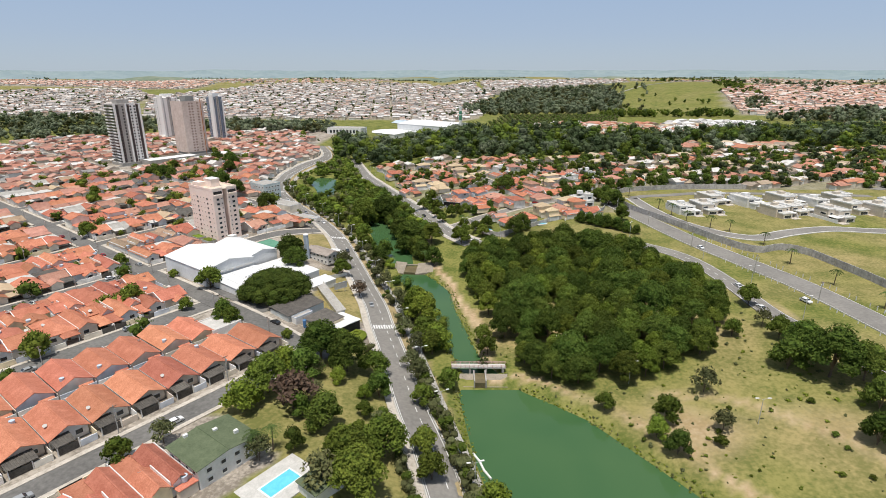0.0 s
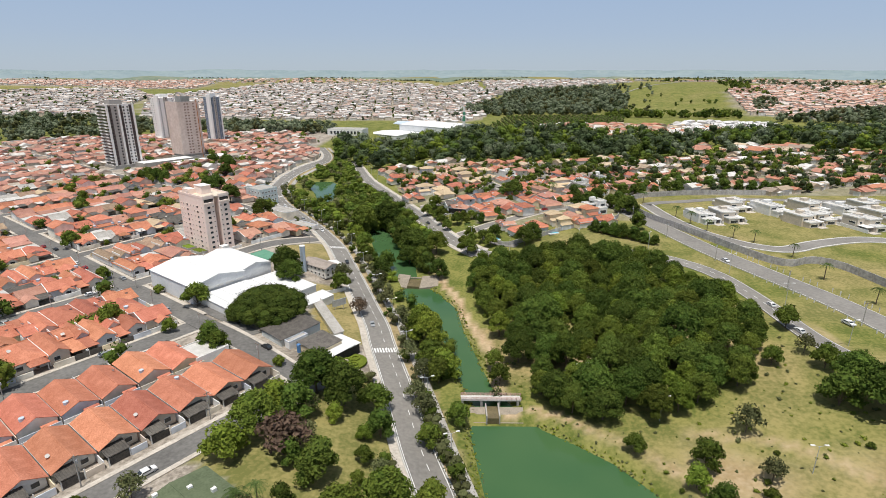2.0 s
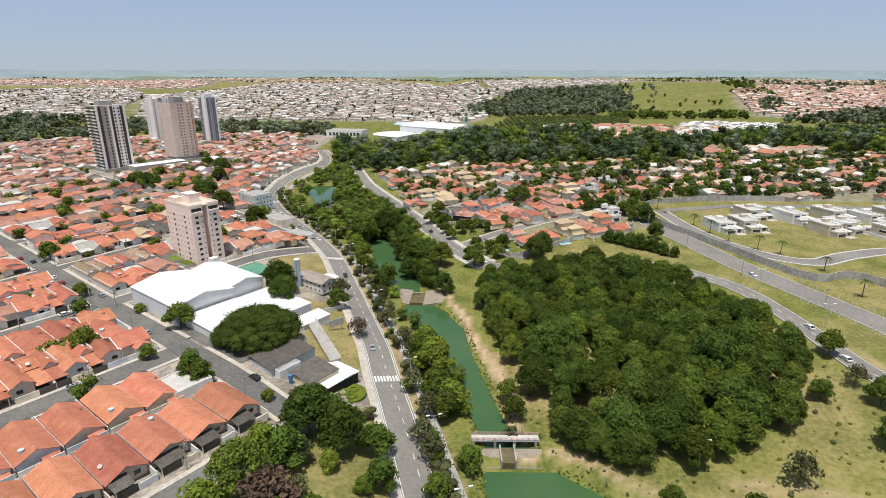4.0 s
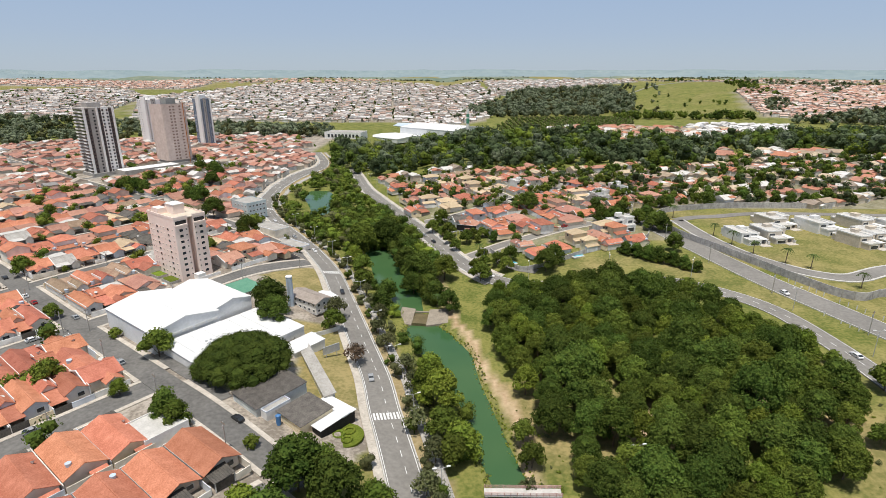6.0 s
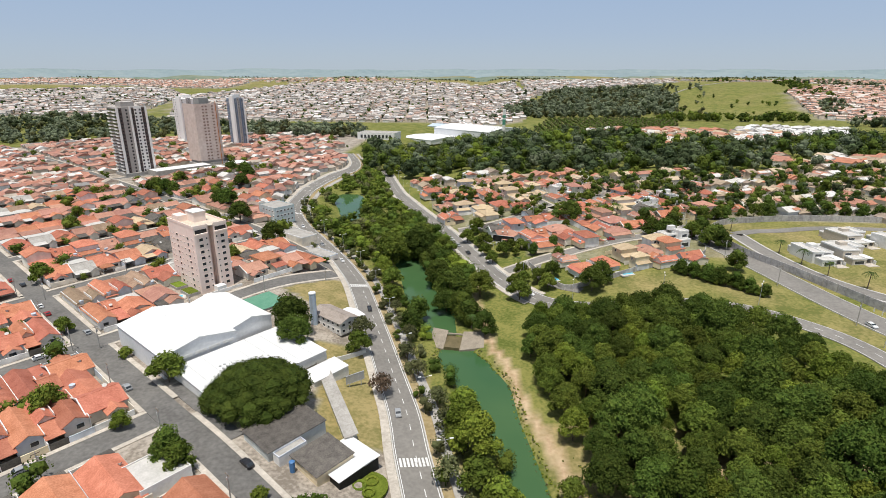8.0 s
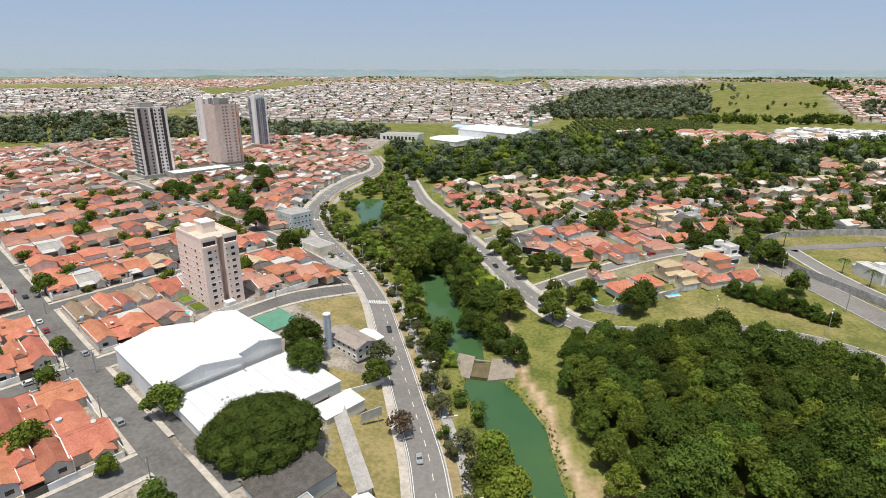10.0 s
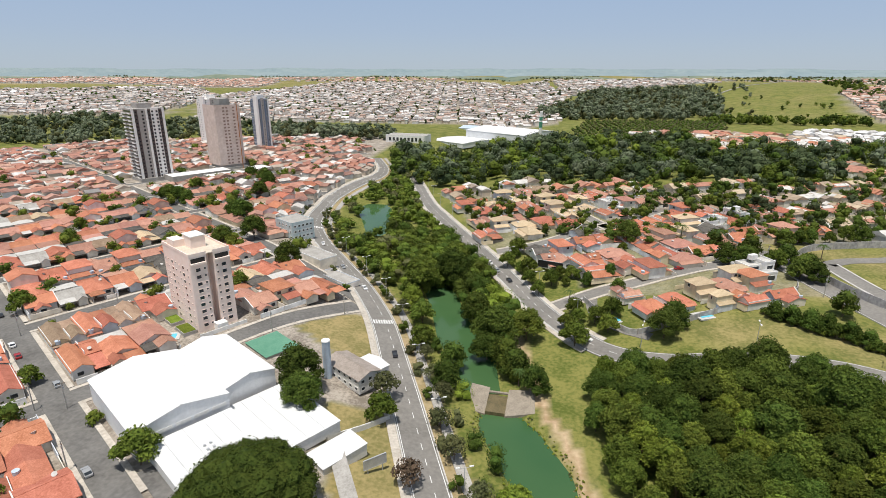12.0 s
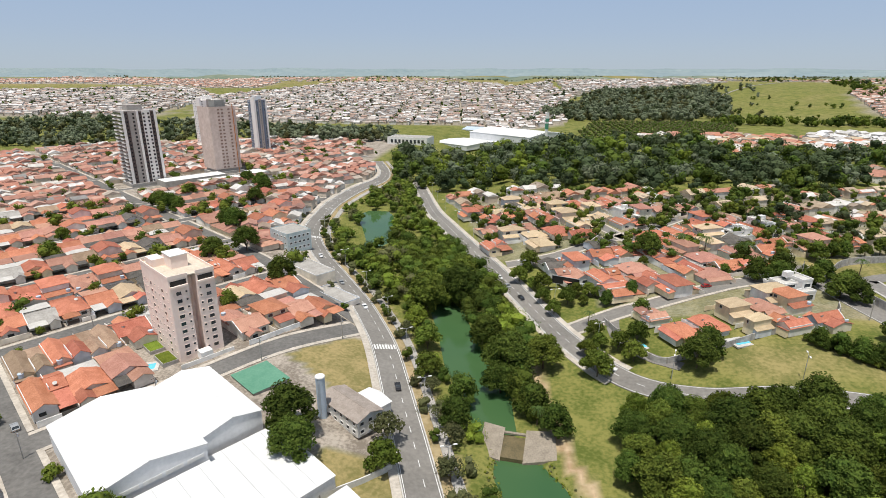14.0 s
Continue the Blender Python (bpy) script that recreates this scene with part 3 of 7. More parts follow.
def crosswalk(line, y, n=8, half=4.0):
    i = min(range(len(line)), key=lambda k: abs(line[k].y - y))
    p, t = line[i], (line[i + 1] - line[i - 1]).normalized()
    r = Vector((t.y, -t.x))
    root = tagged(empty("crosswalk", p.x, p.y), "white zebra crossing bars painted on the avenue", "crosswalk", kind="structure")
    root.matrix_world = Matrix.Translation((0, 0, 0))
    for k in range(n):
        o = -half + 2 * half * (k + 0.5) / n
        c = [p + r * (o - 0.3) - t * 1.7, p + r * (o + 0.3) - t * 1.7, p + r * (o + 0.3) + t * 1.7, p + r * (o - 0.3) + t * 1.7]
        bm = bmesh.new()
        slab(bm, *[(q.x, q.y, ground(q.x, q.y) + 0.30) for q in c], 0.03)
        part("bar", bm, "paint", root)


crosswalk(AVENUE, 193)
crosswalk(AVENUE, 307)
crosswalk(AVENUE, 424)

# town streets, laid on the grid
S_ROWS = [131, 193, 252, 312, 373, 434, 495, 556, 617, 678, 739, 800, 861]
C_COLS = [-116, -6, 104, 214, 324, 434, 544]


def street(u0, v0, u1, v1, w=8.0, up=0.13):
    a, b_ = Vector(town(u0, v0)), Vector(town(u1, v1))
    n = max(2, int((b_ - a).length / 5))
    line = [a.lerp(b_, i / n) for i in range(n + 1)]
    line = [p for p in line if gap(AVENUE, p.x, p.y)[1] < 0 and gap(AVENUE, p.x, p.y)[0] > 3.5 and p.length < 880 and p.x > -1.05 * p.y - 20]
    if len(line) < 3:
        return
    ribbon("road", line, 0, w, up, "asphalt_dark", "dark grey asphalt side street between tiled houses", "road")
    pieces = [line]
    if u0 == u1:  # the pavement stops at each crossing street
        pieces = []
        stops_ = [v0] + [s for s in S_ROWS if v0 < s < v1] + [v1]
        for c, d in zip(stops_, stops_[1:]):
            p, q = Vector(town(u0, c + 5.6)), Vector(town(u0, d - 5.6))
            k = max(2, int((q - p).length / 5))
            run = [p.lerp(q, i / k) for i in range(k + 1)]
            pieces.append([g for g in run if gap(AVENUE, g.x, g.y)[1] < 0 and gap(AVENUE, g.x, g.y)[0] > 8 and g.length < 880 and g.x > -1.05 * g.y - 20])
    for piece in pieces:
        for s in (1, -1):
            if len(piece) > 2:
                ribbon("pavement", piece, s * (w / 2 + 0.75), 1.5, up + 0.14, "paving", "pale concrete pavement before the house fronts", "pavement")


street(-60, 131, 98, 131, 7.4)
street(-60, 193, 104, 193, 8.6)
street(-60, 252, 214, 252, 8.0)
for k, v in enumerate(S_ROWS[3:]):
    street(-60, v, 540, v, 6.6, 0.14)
street(104, 128, 104, 700, 7.6, 0.30)
ribbon("road", [Vector(town(111.2, v)) for v in range(170, 208, 4)], 0, 3.8, 0.2, "asphalt_dark", "dark asphalt forecourt along the annex wall", "road")
for u in C_COLS[3:]:
    street(u, 256, u, 800, 8.0, 0.16)


# ---------------------------------------------------------------- trees
def crown_mesh(name, seed, radius, tall, lobes, leaves, size, mat, bottom=0.35, core=0.78, clump=1.0):
    """A crown of lobes, each a ragged cloud of small leaf blades round a dark leafy core."""
    rs = np.random.RandomState(seed)
    vs, fs = [], []
    centres = []
    for i in range(lobes):
        w = 2 * math.pi * (i * 0.618 + rs.rand() * 0.15)
        k = math.sqrt((i + 0.4) / lobes)
        r = radius * (0.52 - 0.16 * k) * (0.8 + 0.4 * rs.rand()) * clump
        d = k * (radius - r * 0.8)
        z = tall * (bottom + (1 - bottom) * (0.74 - 0.56 * k ** 2.2 + 0.14 * (rs.rand() - 0.5)))
        centres.append((math.cos(w) * d, math.sin(w) * d, z, r))
    ico = bmesh.new()
    bmesh.ops.create_icosphere(ico, subdivisions=1, radius=1)
    iv = np.array([v.co[:] for v in ico.verts])
    jf = [[v.index for v in f.verts] for f in ico.faces]
    ico.free()
    hs = (1 - bottom) * tall * 0.30
    for cx, cy, cz, r in centres:
        rz = min(r * 0.9, hs * 1.5)
        o = len(vs)
        p = iv * np.array([r, r, rz]) * core * (0.85 + 0.3 * rs.rand(len(iv), 1)) + (cx, cy, cz)
        vs += p.tolist()
        fs += [[o + k for k in f] for f in jf]
        n = leaves // lobes
        d = rs.randn(n, 3)
        d[:, 2] = np.abs(d[:, 2]) * 1.1 - 0.45
        d /= np.linalg.norm(d, axis=1)[:, None]
        q = d * np.array([r, r, rz]) * (0.80 + 0.34 * rs.rand(n, 1)) + (cx, cy, cz)
        nrm = d + 0.75 * rs.randn(n, 3) + (0, 0, 0.35)
        nrm /= np.linalg.norm(nrm, axis=1)[:, None]
        tx = np.cross(nrm, rs.randn(n, 3))
        tx /= np.linalg.norm(tx, axis=1)[:, None]
        ty = np.cross(nrm, tx)
        s = size * (0.55 + 0.9 * rs.rand(n, 1))
        a = q - tx * s * 0.6
        b_ = q - ty * s * 0.38 + tx * s * 0.1 + nrm * s * 0.12
        c = q + tx * s * 0.7
        e = q + ty * s * 0.38 + nrm * s * 0.12
        o = len(vs)
        vs += np.stack([a, b_, c, e], 1).reshape(-1, 3).tolist()
        fs += [[o + 4 * i, o + 4 * i + 1, o + 4 * i + 2, o + 4 * i + 3] for i in range(n)]
    me = bpy.data.meshes.new(name)
    me.from_pydata(vs, [], fs)
    me.update()
    me.materials.append(M[mat])
    return me, centres


def make_tree(seed, radius, tall, lobes, leaves, size, mat, label, bottom=0.35, thick=0.25, core=0.78, clump=1.0):
    root = empty("tree", 0, 0, 0)
    me, centres = crown_mesh("crown", seed, radius, tall, lobes, leaves, size, mat, bottom, core, clump)
    c = new("crown", me)
    c.parent = root
    bm = bmesh.new()
    fork = tall * bottom * 0.75
    tube(bm, (0, 0, -0.4), (0.1, 0, fork), thick, thick * 0.75, 7)
    for cx, cy, cz, r in centres[:6]:
        tube(bm, (0.1, 0, fork - 0.1), (cx * 0.8, cy * 0.8, cz - r * 0.2), thick * 0.5, thick * 0.15, 5)
    part("trunk", bm, "bark", root)
    return tagged(root, label, "tree")


TREES = {}
for key, args in {
    "wood_a": (11, 5.6, 12.0, 20, 4600, 0.46, "leaf_dark", "broad dense dark-green tree of the wood", 0.2, 0.28, 0.72, 0.86),
    "wood_b": (12, 5.0, 11.0, 17, 4200, 0.45, "leaf", "mid-green tree in the dense wood", 0.2, 0.26, 0.72, 0.86),
    "wood_c": (13, 6.2, 12.5, 24, 5200, 0.46, "leaf_dark", "wide dark-green tree with layered crown in the wood", 0.2, 0.3, 0.72, 0.86),
    "wood_d": (14, 4.2, 10.5, 14, 3400, 0.43, "leaf_bright", "fresh yellow-green tree in the dense wood", 0.18, 0.22, 0.72, 0.86),
    "street_a": (21, 3.4, 6.5, 9, 1300, 0.45, "leaf", "rounded green street tree on the verge", 0.16, 0.16),
    "street_b": (22, 3.0, 5.8, 8, 700, 0.42, "leaf_olive", "thin olive-green street tree with airy crown", 0.32, 0.13, 0.45),
    "street_c": (23, 3.7, 7.5, 10, 1500, 0.45, "leaf_dark", "dense dark-green tree on the grass", 0.08, 0.18),
    "bright": (24, 3.6, 6.5, 10, 1300, 0.45, "leaf_bright", "light-green leafy tree beside the water", 0.1, 0.16),
    "rust": (25, 2.8, 5.0, 8, 700, 0.4, "leaf_rust", "sparse reddish-brown tree on dry grass", 0.3, 0.14, 0.4),
    "shrub": (26, 1.3, 1.7, 6, 330, 0.3, "leaf", "low round green shrub on the grass", 0.1, 0.06),
    "dome": (27, 9.0, 8.6, 150, 30000, 0.24, "leaf_dark", "very broad dome-shaped dark-green tree beside the street", 0.16, 0.45, 0.92, 0.46),
    "cypress": (28, 1.3, 9.5, 10, 700, 0.4, "leaf_dark", "slender dark cypress among the houses", 0.15, 0.14),
}.items():
    TREES[key] = make_tree(*args)
USED = set()


def plant(key, x, y, s=1.0, group="", z=None, sz=None, label=""):
    m = pose(x, y, ground(x, y) if z is None else z, 0, 0, random.uniform(0, 360)) @ Matrix.Diagonal((s, s, s * (sz or random.uniform(0.88, 1.12)), 1))
    if key in USED:
        ob = copy_thing(TREES[key], m)
        ob.matrix_basis = m
    else:
        USED.add(key)
        ob = TREES[key]
        ob.matrix_basis = m
    if group:
        ob["group"] = group
    if label:
        ob["label"] = label
    return ob


random.seed(5)
WOOD = [(6, 266), (10, 236), (16, 208), (22, 184), (27, 163), (38, 154), (56, 152), (76, 157), (90, 166), (100, 184), (103, 204), (100, 224), (93, 244), (80, 262), (61, 274), (38, 276), (14, 274)]
stand, tries = [], 0
while tries < 9000:
    tries += 1
    x, y = random.uniform(-6, 116), random.uniform(146, 288)
    if inside(WOOD, x, y) and all((x - a) ** 2 + (y - b_) ** 2 > 6.2 ** 2 for a, b_ in stand):
        stand.append((x, y))
for i, (x, y) in enumerate(stand):
    k = random.random()
    plant("wood_a" if k < 0.26 else "wood_c" if k < 0.46 else "wood_b" if k < 0.87 else "wood_d", x, y, random.choice((0.78, 0.9, 1.0, 1.05, 1.22)) * random.uniform(0.93, 1.07), "trees of the wood", sz=random.uniform(0.88, 1.16))


def V_of(x, y):
    return -0.805 * x + 0.593 * y


def plant_wide(k, x, y, radius, group):
    """A tree with a crown of that radius: a = green, c = dark, g = fresh, b = airy, r = rust, d = dome, s = shrub."""
    key = {"a": "street_a", "b": "street_b", "c": "street_c", "g": "bright", "r": "rust", "d": "dome", "s": "shrub"}[k]
    if radius > 5.6 and k in "acg":
        key = {"a": "wood_b", "c": "wood_a", "g": "wood_d"}[k]
    size = {"street_a": 3.2, "street_b": 2.9, "street_c": 3.5, "bright": 3.4, "rust": 2.6, "dome": 9.0, "shrub": 1.25, "wood_a": 5.4, "wood_b": 4.9, "wood_d": 4.1}[key]
    return plant(key, x, y, radius / size, group, sz=(1.05 if radius < 5 else 0.92) if k != "d" else 0.82)


for x, y, k, r in [(-42, 158, "c", 7.5), (-33, 154, "c", 7), (-44, 144, "c", 5.5), (-24, 154, "a", 5), (-21, 141, "c", 4), (-56, 126, "g", 5.2), (-52, 135, "a", 6.2), (-43, 128, "r", 6.4), (-33, 121, "c", 5.2), (-38, 111, "c", 2.8), (-24, 105, "a", 6.2), (-16, 113, "a", 6), (-20, 97, "a", 6.5), (-45, 106, "b", 3.4), (-50, 146, "g", 4.6), (-37, 160, "a", 6), (-28, 98, "b", 5)]:
    plant_wide(k, x, y, r, "trees on the vacant lot")
for x, y, k, r in [(-6, 117, "a", 3.9), (-4, 107, "a", 3.8), (-8, 141, "a", 3.5), (-10, 155, "b", 3.7), (-11, 175, "b", 4), (-4, 178, "g", 5.4), (-10, 197, "g", 6.5), (0, 153, "a", 3.6), (11, 102, "g", 4.2), (-17, 188, "b", 3.8), (-19, 208, "b", 3.6), (-30, 235, "b", 3.6), (-13, 204, "g", 6), (-14, 217, "g", 5), (-6, 174, "a", 4.6), (-9, 187, "a", 5), (-13, 163, "b", 3.4), (-22, 220, "b", 3.4)]:
    plant_wide(k, x, y, r, "trees between avenue and stream")
for x, y, k, r in [(-36, 268, "c", 5.0), (-35, 280, "c", 4.6), (-8, 268, "c", 4.6), (-14, 277, "c", 5.4), (-22, 296, "c", 8.5), (-24, 288, "c", 6), (-10, 302, "a", 6.5), (7, 297, "a", 5.4), (-43, 354, "c", 9.2), (-56, 343, "a", 9), (-51, 311, "a", 5.2), (-48, 292, "a", 4.6), (-58, 328, "g", 5), (-30, 316, "c", 6.5), (-36, 260, "b", 3.4), (-35, 247, "b", 3.4), (-41, 270, "b", 3.2), (-45, 283, "b", 3), (-60, 318, "b", 3.2), (13, 184, "a", 3.4), (14, 174, "a", 3.6), (12, 166, "b", 2.6)]:
    plant_wide(k, x, y, r, "trees between avenue and stream")
for x, y, k, r in [(-71.5, 206, "d", 15.2), (-102, 213, "a", 5.4), (-83, 180, "c", 4.2), (-79, 177, "a", 3.8), (-78, 251, "c", 7.2), (-73, 242, "c", 6.2), (-53, 256, "b", 4.6), (-52, 246, "a", 4.4), (-40, 223, "r", 3.8), (-125, 195, "a", 4.4), (-102, 191, "g", 2.6), (-199, 283, "a", 4.6), (-156, 240, "a", 3.2), (-78, 105, "a", 3.4), (-134, 155, "a", 4.2), (-71, 112, "b", 3.2), (-107, 218, "s", 2.4), (-124, 226, "s", 2.4), (-57, 171, "s", 2.2)]:
    plant_wide(k, x, y, r, "street trees of the old town")
for x, y, k, r in [(38, 299, "c", 6), (23, 316, "a", 4), (106, 351, "c", 5.5), (87, 360, "c", 6), (42, 390, "c", 7), (103, 313, "c", 4.6), (82, 305, "c", 3.2), (86, 301, "c", 3.4), (90, 298, "c", 3.4), (95, 294, "c", 3.2), (99, 290, "c", 2.8), (78, 309, "c", 3.0), (103, 286, "c", 2.4), (-18, 372, "a", 4.2), (-8, 362, "a", 4.4), (-13, 388, "a", 5), (2, 348, "a", 4), (16, 312, "a", 3.8)]:
    plant_wide(k, x, y, r, "trees by the eastern avenue")
for x, y, k, r in [(115, 144, "c", 8.5), (114, 156, "c", 6.3), (106, 150, "c", 5.3), (123, 141, "c", 6.4), (116, 193, "a", 4.2), (113, 167, "a", 4), (99, 171, "a", 3.2), (63, 134, "a", 4), (47, 140, "a", 3), (78, 144, "b", 4), (61, 120, "c", 3.4), (76, 127, "b", 3.2), (73, 122, "s", 2), (109, 116, "c", 4.2), (111, 208, "s", 3), (112, 176, "b", 3.2), (58, 127, "g", 3.2), (118, 128, "c", 4.5)]:
    plant_wide(k, x, y, r, "trees on the meadow")
for i in range(26):
    k = i / 25
    plant_wide(random.choice("ssc"), 76 + 27 * k + random.uniform(-1.2, 1.2), 311 - 26 * k + random.uniform(-1.6, 1.6), random.uniform(1.5, 2.6), "thicket on the field")
for i in range(17):
    plant_wide(random.choice("cca"), 118 + 9 * i + random.uniform(-2, 2), np.interp(118 + 9 * i, [118, 150, 185, 280], [398, 406, 411, 410]) + random.uniform(-1, 4), random.uniform(3.2, 5.4), "trees behind the estate wall")
# the banks, filled with trees up to both avenues
BANK = []


def fill(poly, keep, r0, r1, least, count, group, kinds, seed):
    rs_ = random.Random(seed)
    got = []
    xs, ys = [p[0] for p in poly], [p[1] for p in poly]
    for _ in range(6000):
        x, y = rs_.uniform(min(xs), max(xs)), rs_.uniform(min(ys), max(ys))
        if len(got) >= count:
            break
        if inside(poly, x, y) and keep(x, y) and all((x - a) ** 2 + (y - c) ** 2 > least ** 2 for a, c in got):
            got.append((x, y))
            r = rs_.uniform(r0, r1)
            BANK.append((x, y, r, r * rs_.uniform(1.6, 2.0))) if group == "bank" else plant_wide(rs_.choice(kinds), x, y, r, group)


def off_water(x, y, room):
    for level, rows in REACHES:
        a = np.array(rows, float)
        if rows[0][0] - 2 < y < rows[-1][0] + 2 and np.interp(y, a[:, 0], a[:, 1]) - room < x < np.interp(y, a[:, 0], a[:, 2]) + room:
            return False
    return True


fill([(-21, 268), (-9, 270), (-13, 286), (-16, 302), (-14, 318), (-26, 354), (-40, 392), (-58, 426), (-90, 424), (-62, 368), (-44, 345), (-30, 310)], lambda x, y: off_water(x, y, 2.5) and gap(AVENUE_EAST, x, y)[0] > 8, 3.6, 6.4, 6.4, 90, "bank", "ccaag", 71)
fill([(-34, 244), (-18, 206), (-6, 165), (2, 168), (-6, 206), (-18, 246), (-26, 262), (-38, 292), (-52, 330), (-64, 362), (-84, 392), (-100, 420), (-124, 420), (-94, 372), (-70, 330), (-50, 284)], lambda x, y: off_water(x, y, 1.5) and gap(AVENUE, x, y)[0] > 12.5, 2.2, 4.2, 7.2, 34, "bank", "aabcg", 72)
fill([(-40, 122), (-14, 118), (-22, 150), (-48, 150)], lambda x, y: gap(AVENUE, x, y)[0] > 9 and V_of(x, y) < 124, 2.0, 3.6, 6.0, 9, "trees on the vacant lot", "aacbg", 73)
for x, y, r in ((-253, 460, 6), (-243, 455, 6), (-234, 449, 5.5), (-178, 416, 7), (-186, 421, 6), (-154, 381, 7), (-120, 344, 6.5), (-164, 367, 6), (-212, 522, 7), (-206, 514, 6), (-196, 478, 6), (-231, 537, 6), (-242, 357, 4.6), (-256, 498, 5), (-286, 410, 3.6), (-258, 383, 4), (-128, 314, 4), (-262, 466, 4)):
    plant_wide("c" if r > 5 else "a", x, y, r, "street trees of the old town")
VERGE = []
for i, (off, step, s0) in enumerate(((6.7, 11.5, 1.02), (12.4, 24.0, 0.9), (-8.8, 19.0, 0.7))):
    run, nxt = 0.0, 5.0
    for a, b_ in zip(AVENUE, AVENUE[1:]):
        run += (b_ - a).length
        if run < nxt or a.y > 470 or a.y < 84:
            continue
        nxt += step * random.uniform(0.8, 1.3)
        t_ = (b_ - a).normalized()
        x, y = a.x + t_.y * off + random.uniform(-0.6, 0.6), a.y - t_.x * off
        if off < 0 and 190 < y < 330 or off > 10 and y < 160:
            continue
        VERGE.append((x, y, s0 * random.uniform(2.0, 3.3), s0 * random.uniform(4.4, 6.4)))
for i in range(15):
    x, y = random.uniform(50, 118), random.uniform(104, 150)
    if not inside(WOOD, x, y) and x > 66 - 0.1 * y:
        plant("shrub", x, y, random.uniform(0.35, 0.95), "shrubs on the meadow")


# ---------------------------------------------------------------- houses
def ring(x0, x1, z0, z1, t_, y0, y1, pane=False):
    """A frame in one piece round an opening; with pane, its back is closed by a sheet of the second material."""
    bm = bmesh.new()
    loops = []
    for y, k in ((y1, t_), (y0, t_), (y0, 0), (y1 - 0.03, 0)):
        loops.append([bm.verts.new(c) for c in ((x0 - k, y, z0 - k), (x1 + k, y, z0 - k), (x1 + k, y, z1 + k), (x0 - k, y, z1 + k))])
    for a, b_ in zip(loops, loops[1:]):
        for i in range(4):
            j = (i + 1) % 4
            bm.faces.new((a[i], a[j], b_[j], b_[i]))
    if pane:
        bm.faces.new(loops[3]).material_index = 1
    bmesh.ops.recalc_face_normals(bm, faces=bm.faces[:])
    return bm


def opening(root, name, x0, x1, y, z0, z1, face="y", mat="glass"):
    """A window or door set into a wall: a frame that stands proud, with a pane behind it."""
    bm = ring(x0, x1, z0, z1, 0.1, -0.08, 0.04)
    pane = cube(x0, x1, -0.03, 0.04, z0, z1)
    turn = Matrix.Identity(4) if face == "y" else pose(0, 0, 0, 0, 0, 90 if face == "x" else -90)
    f = part(name, bm, "white", root)
    g_ = part("pane", pane, mat, f)
    f.matrix_local = (Matrix.Translation((0, y, 0)) if face == "y" else Matrix.Translation((y, 0, 0))) @ turn
    return f


def corrugated(x0, x1, ya, za, yb, zb, pitch=0.55, deep=0.1, thick=0.06):
    """A sloping sheet with square ribs, in one piece."""
    bm = bmesh.new()
    prof, x, up = [], x0, False
    while x < x1:
        prof += [(x, deep if up else 0.0), (min(x + pitch / 2, x1), deep if up else 0.0)]
        x, up = x + pitch / 2 + 0.03, not up
    rows = [[bm.verts.new((px, y, z + h - t_)) for px, h in prof] for y, z, t_ in ((ya, za, 0), (yb, zb, 0), (yb, zb, thick), (ya, za, thick))]
    for i in range(len(prof) - 1):
        for r0, r1 in ((0, 1), (1, 2), (2, 3), (3, 0)):
            bm.faces.new((rows[r0][i], rows[r0][i + 1], rows[r1][i + 1], rows[r1][i]))
    for i in (0, -1):
        bm.faces.new([r[i] for r in rows])
    bmesh.ops.recalc_face_normals(bm, faces=bm.faces[:])
    return bm


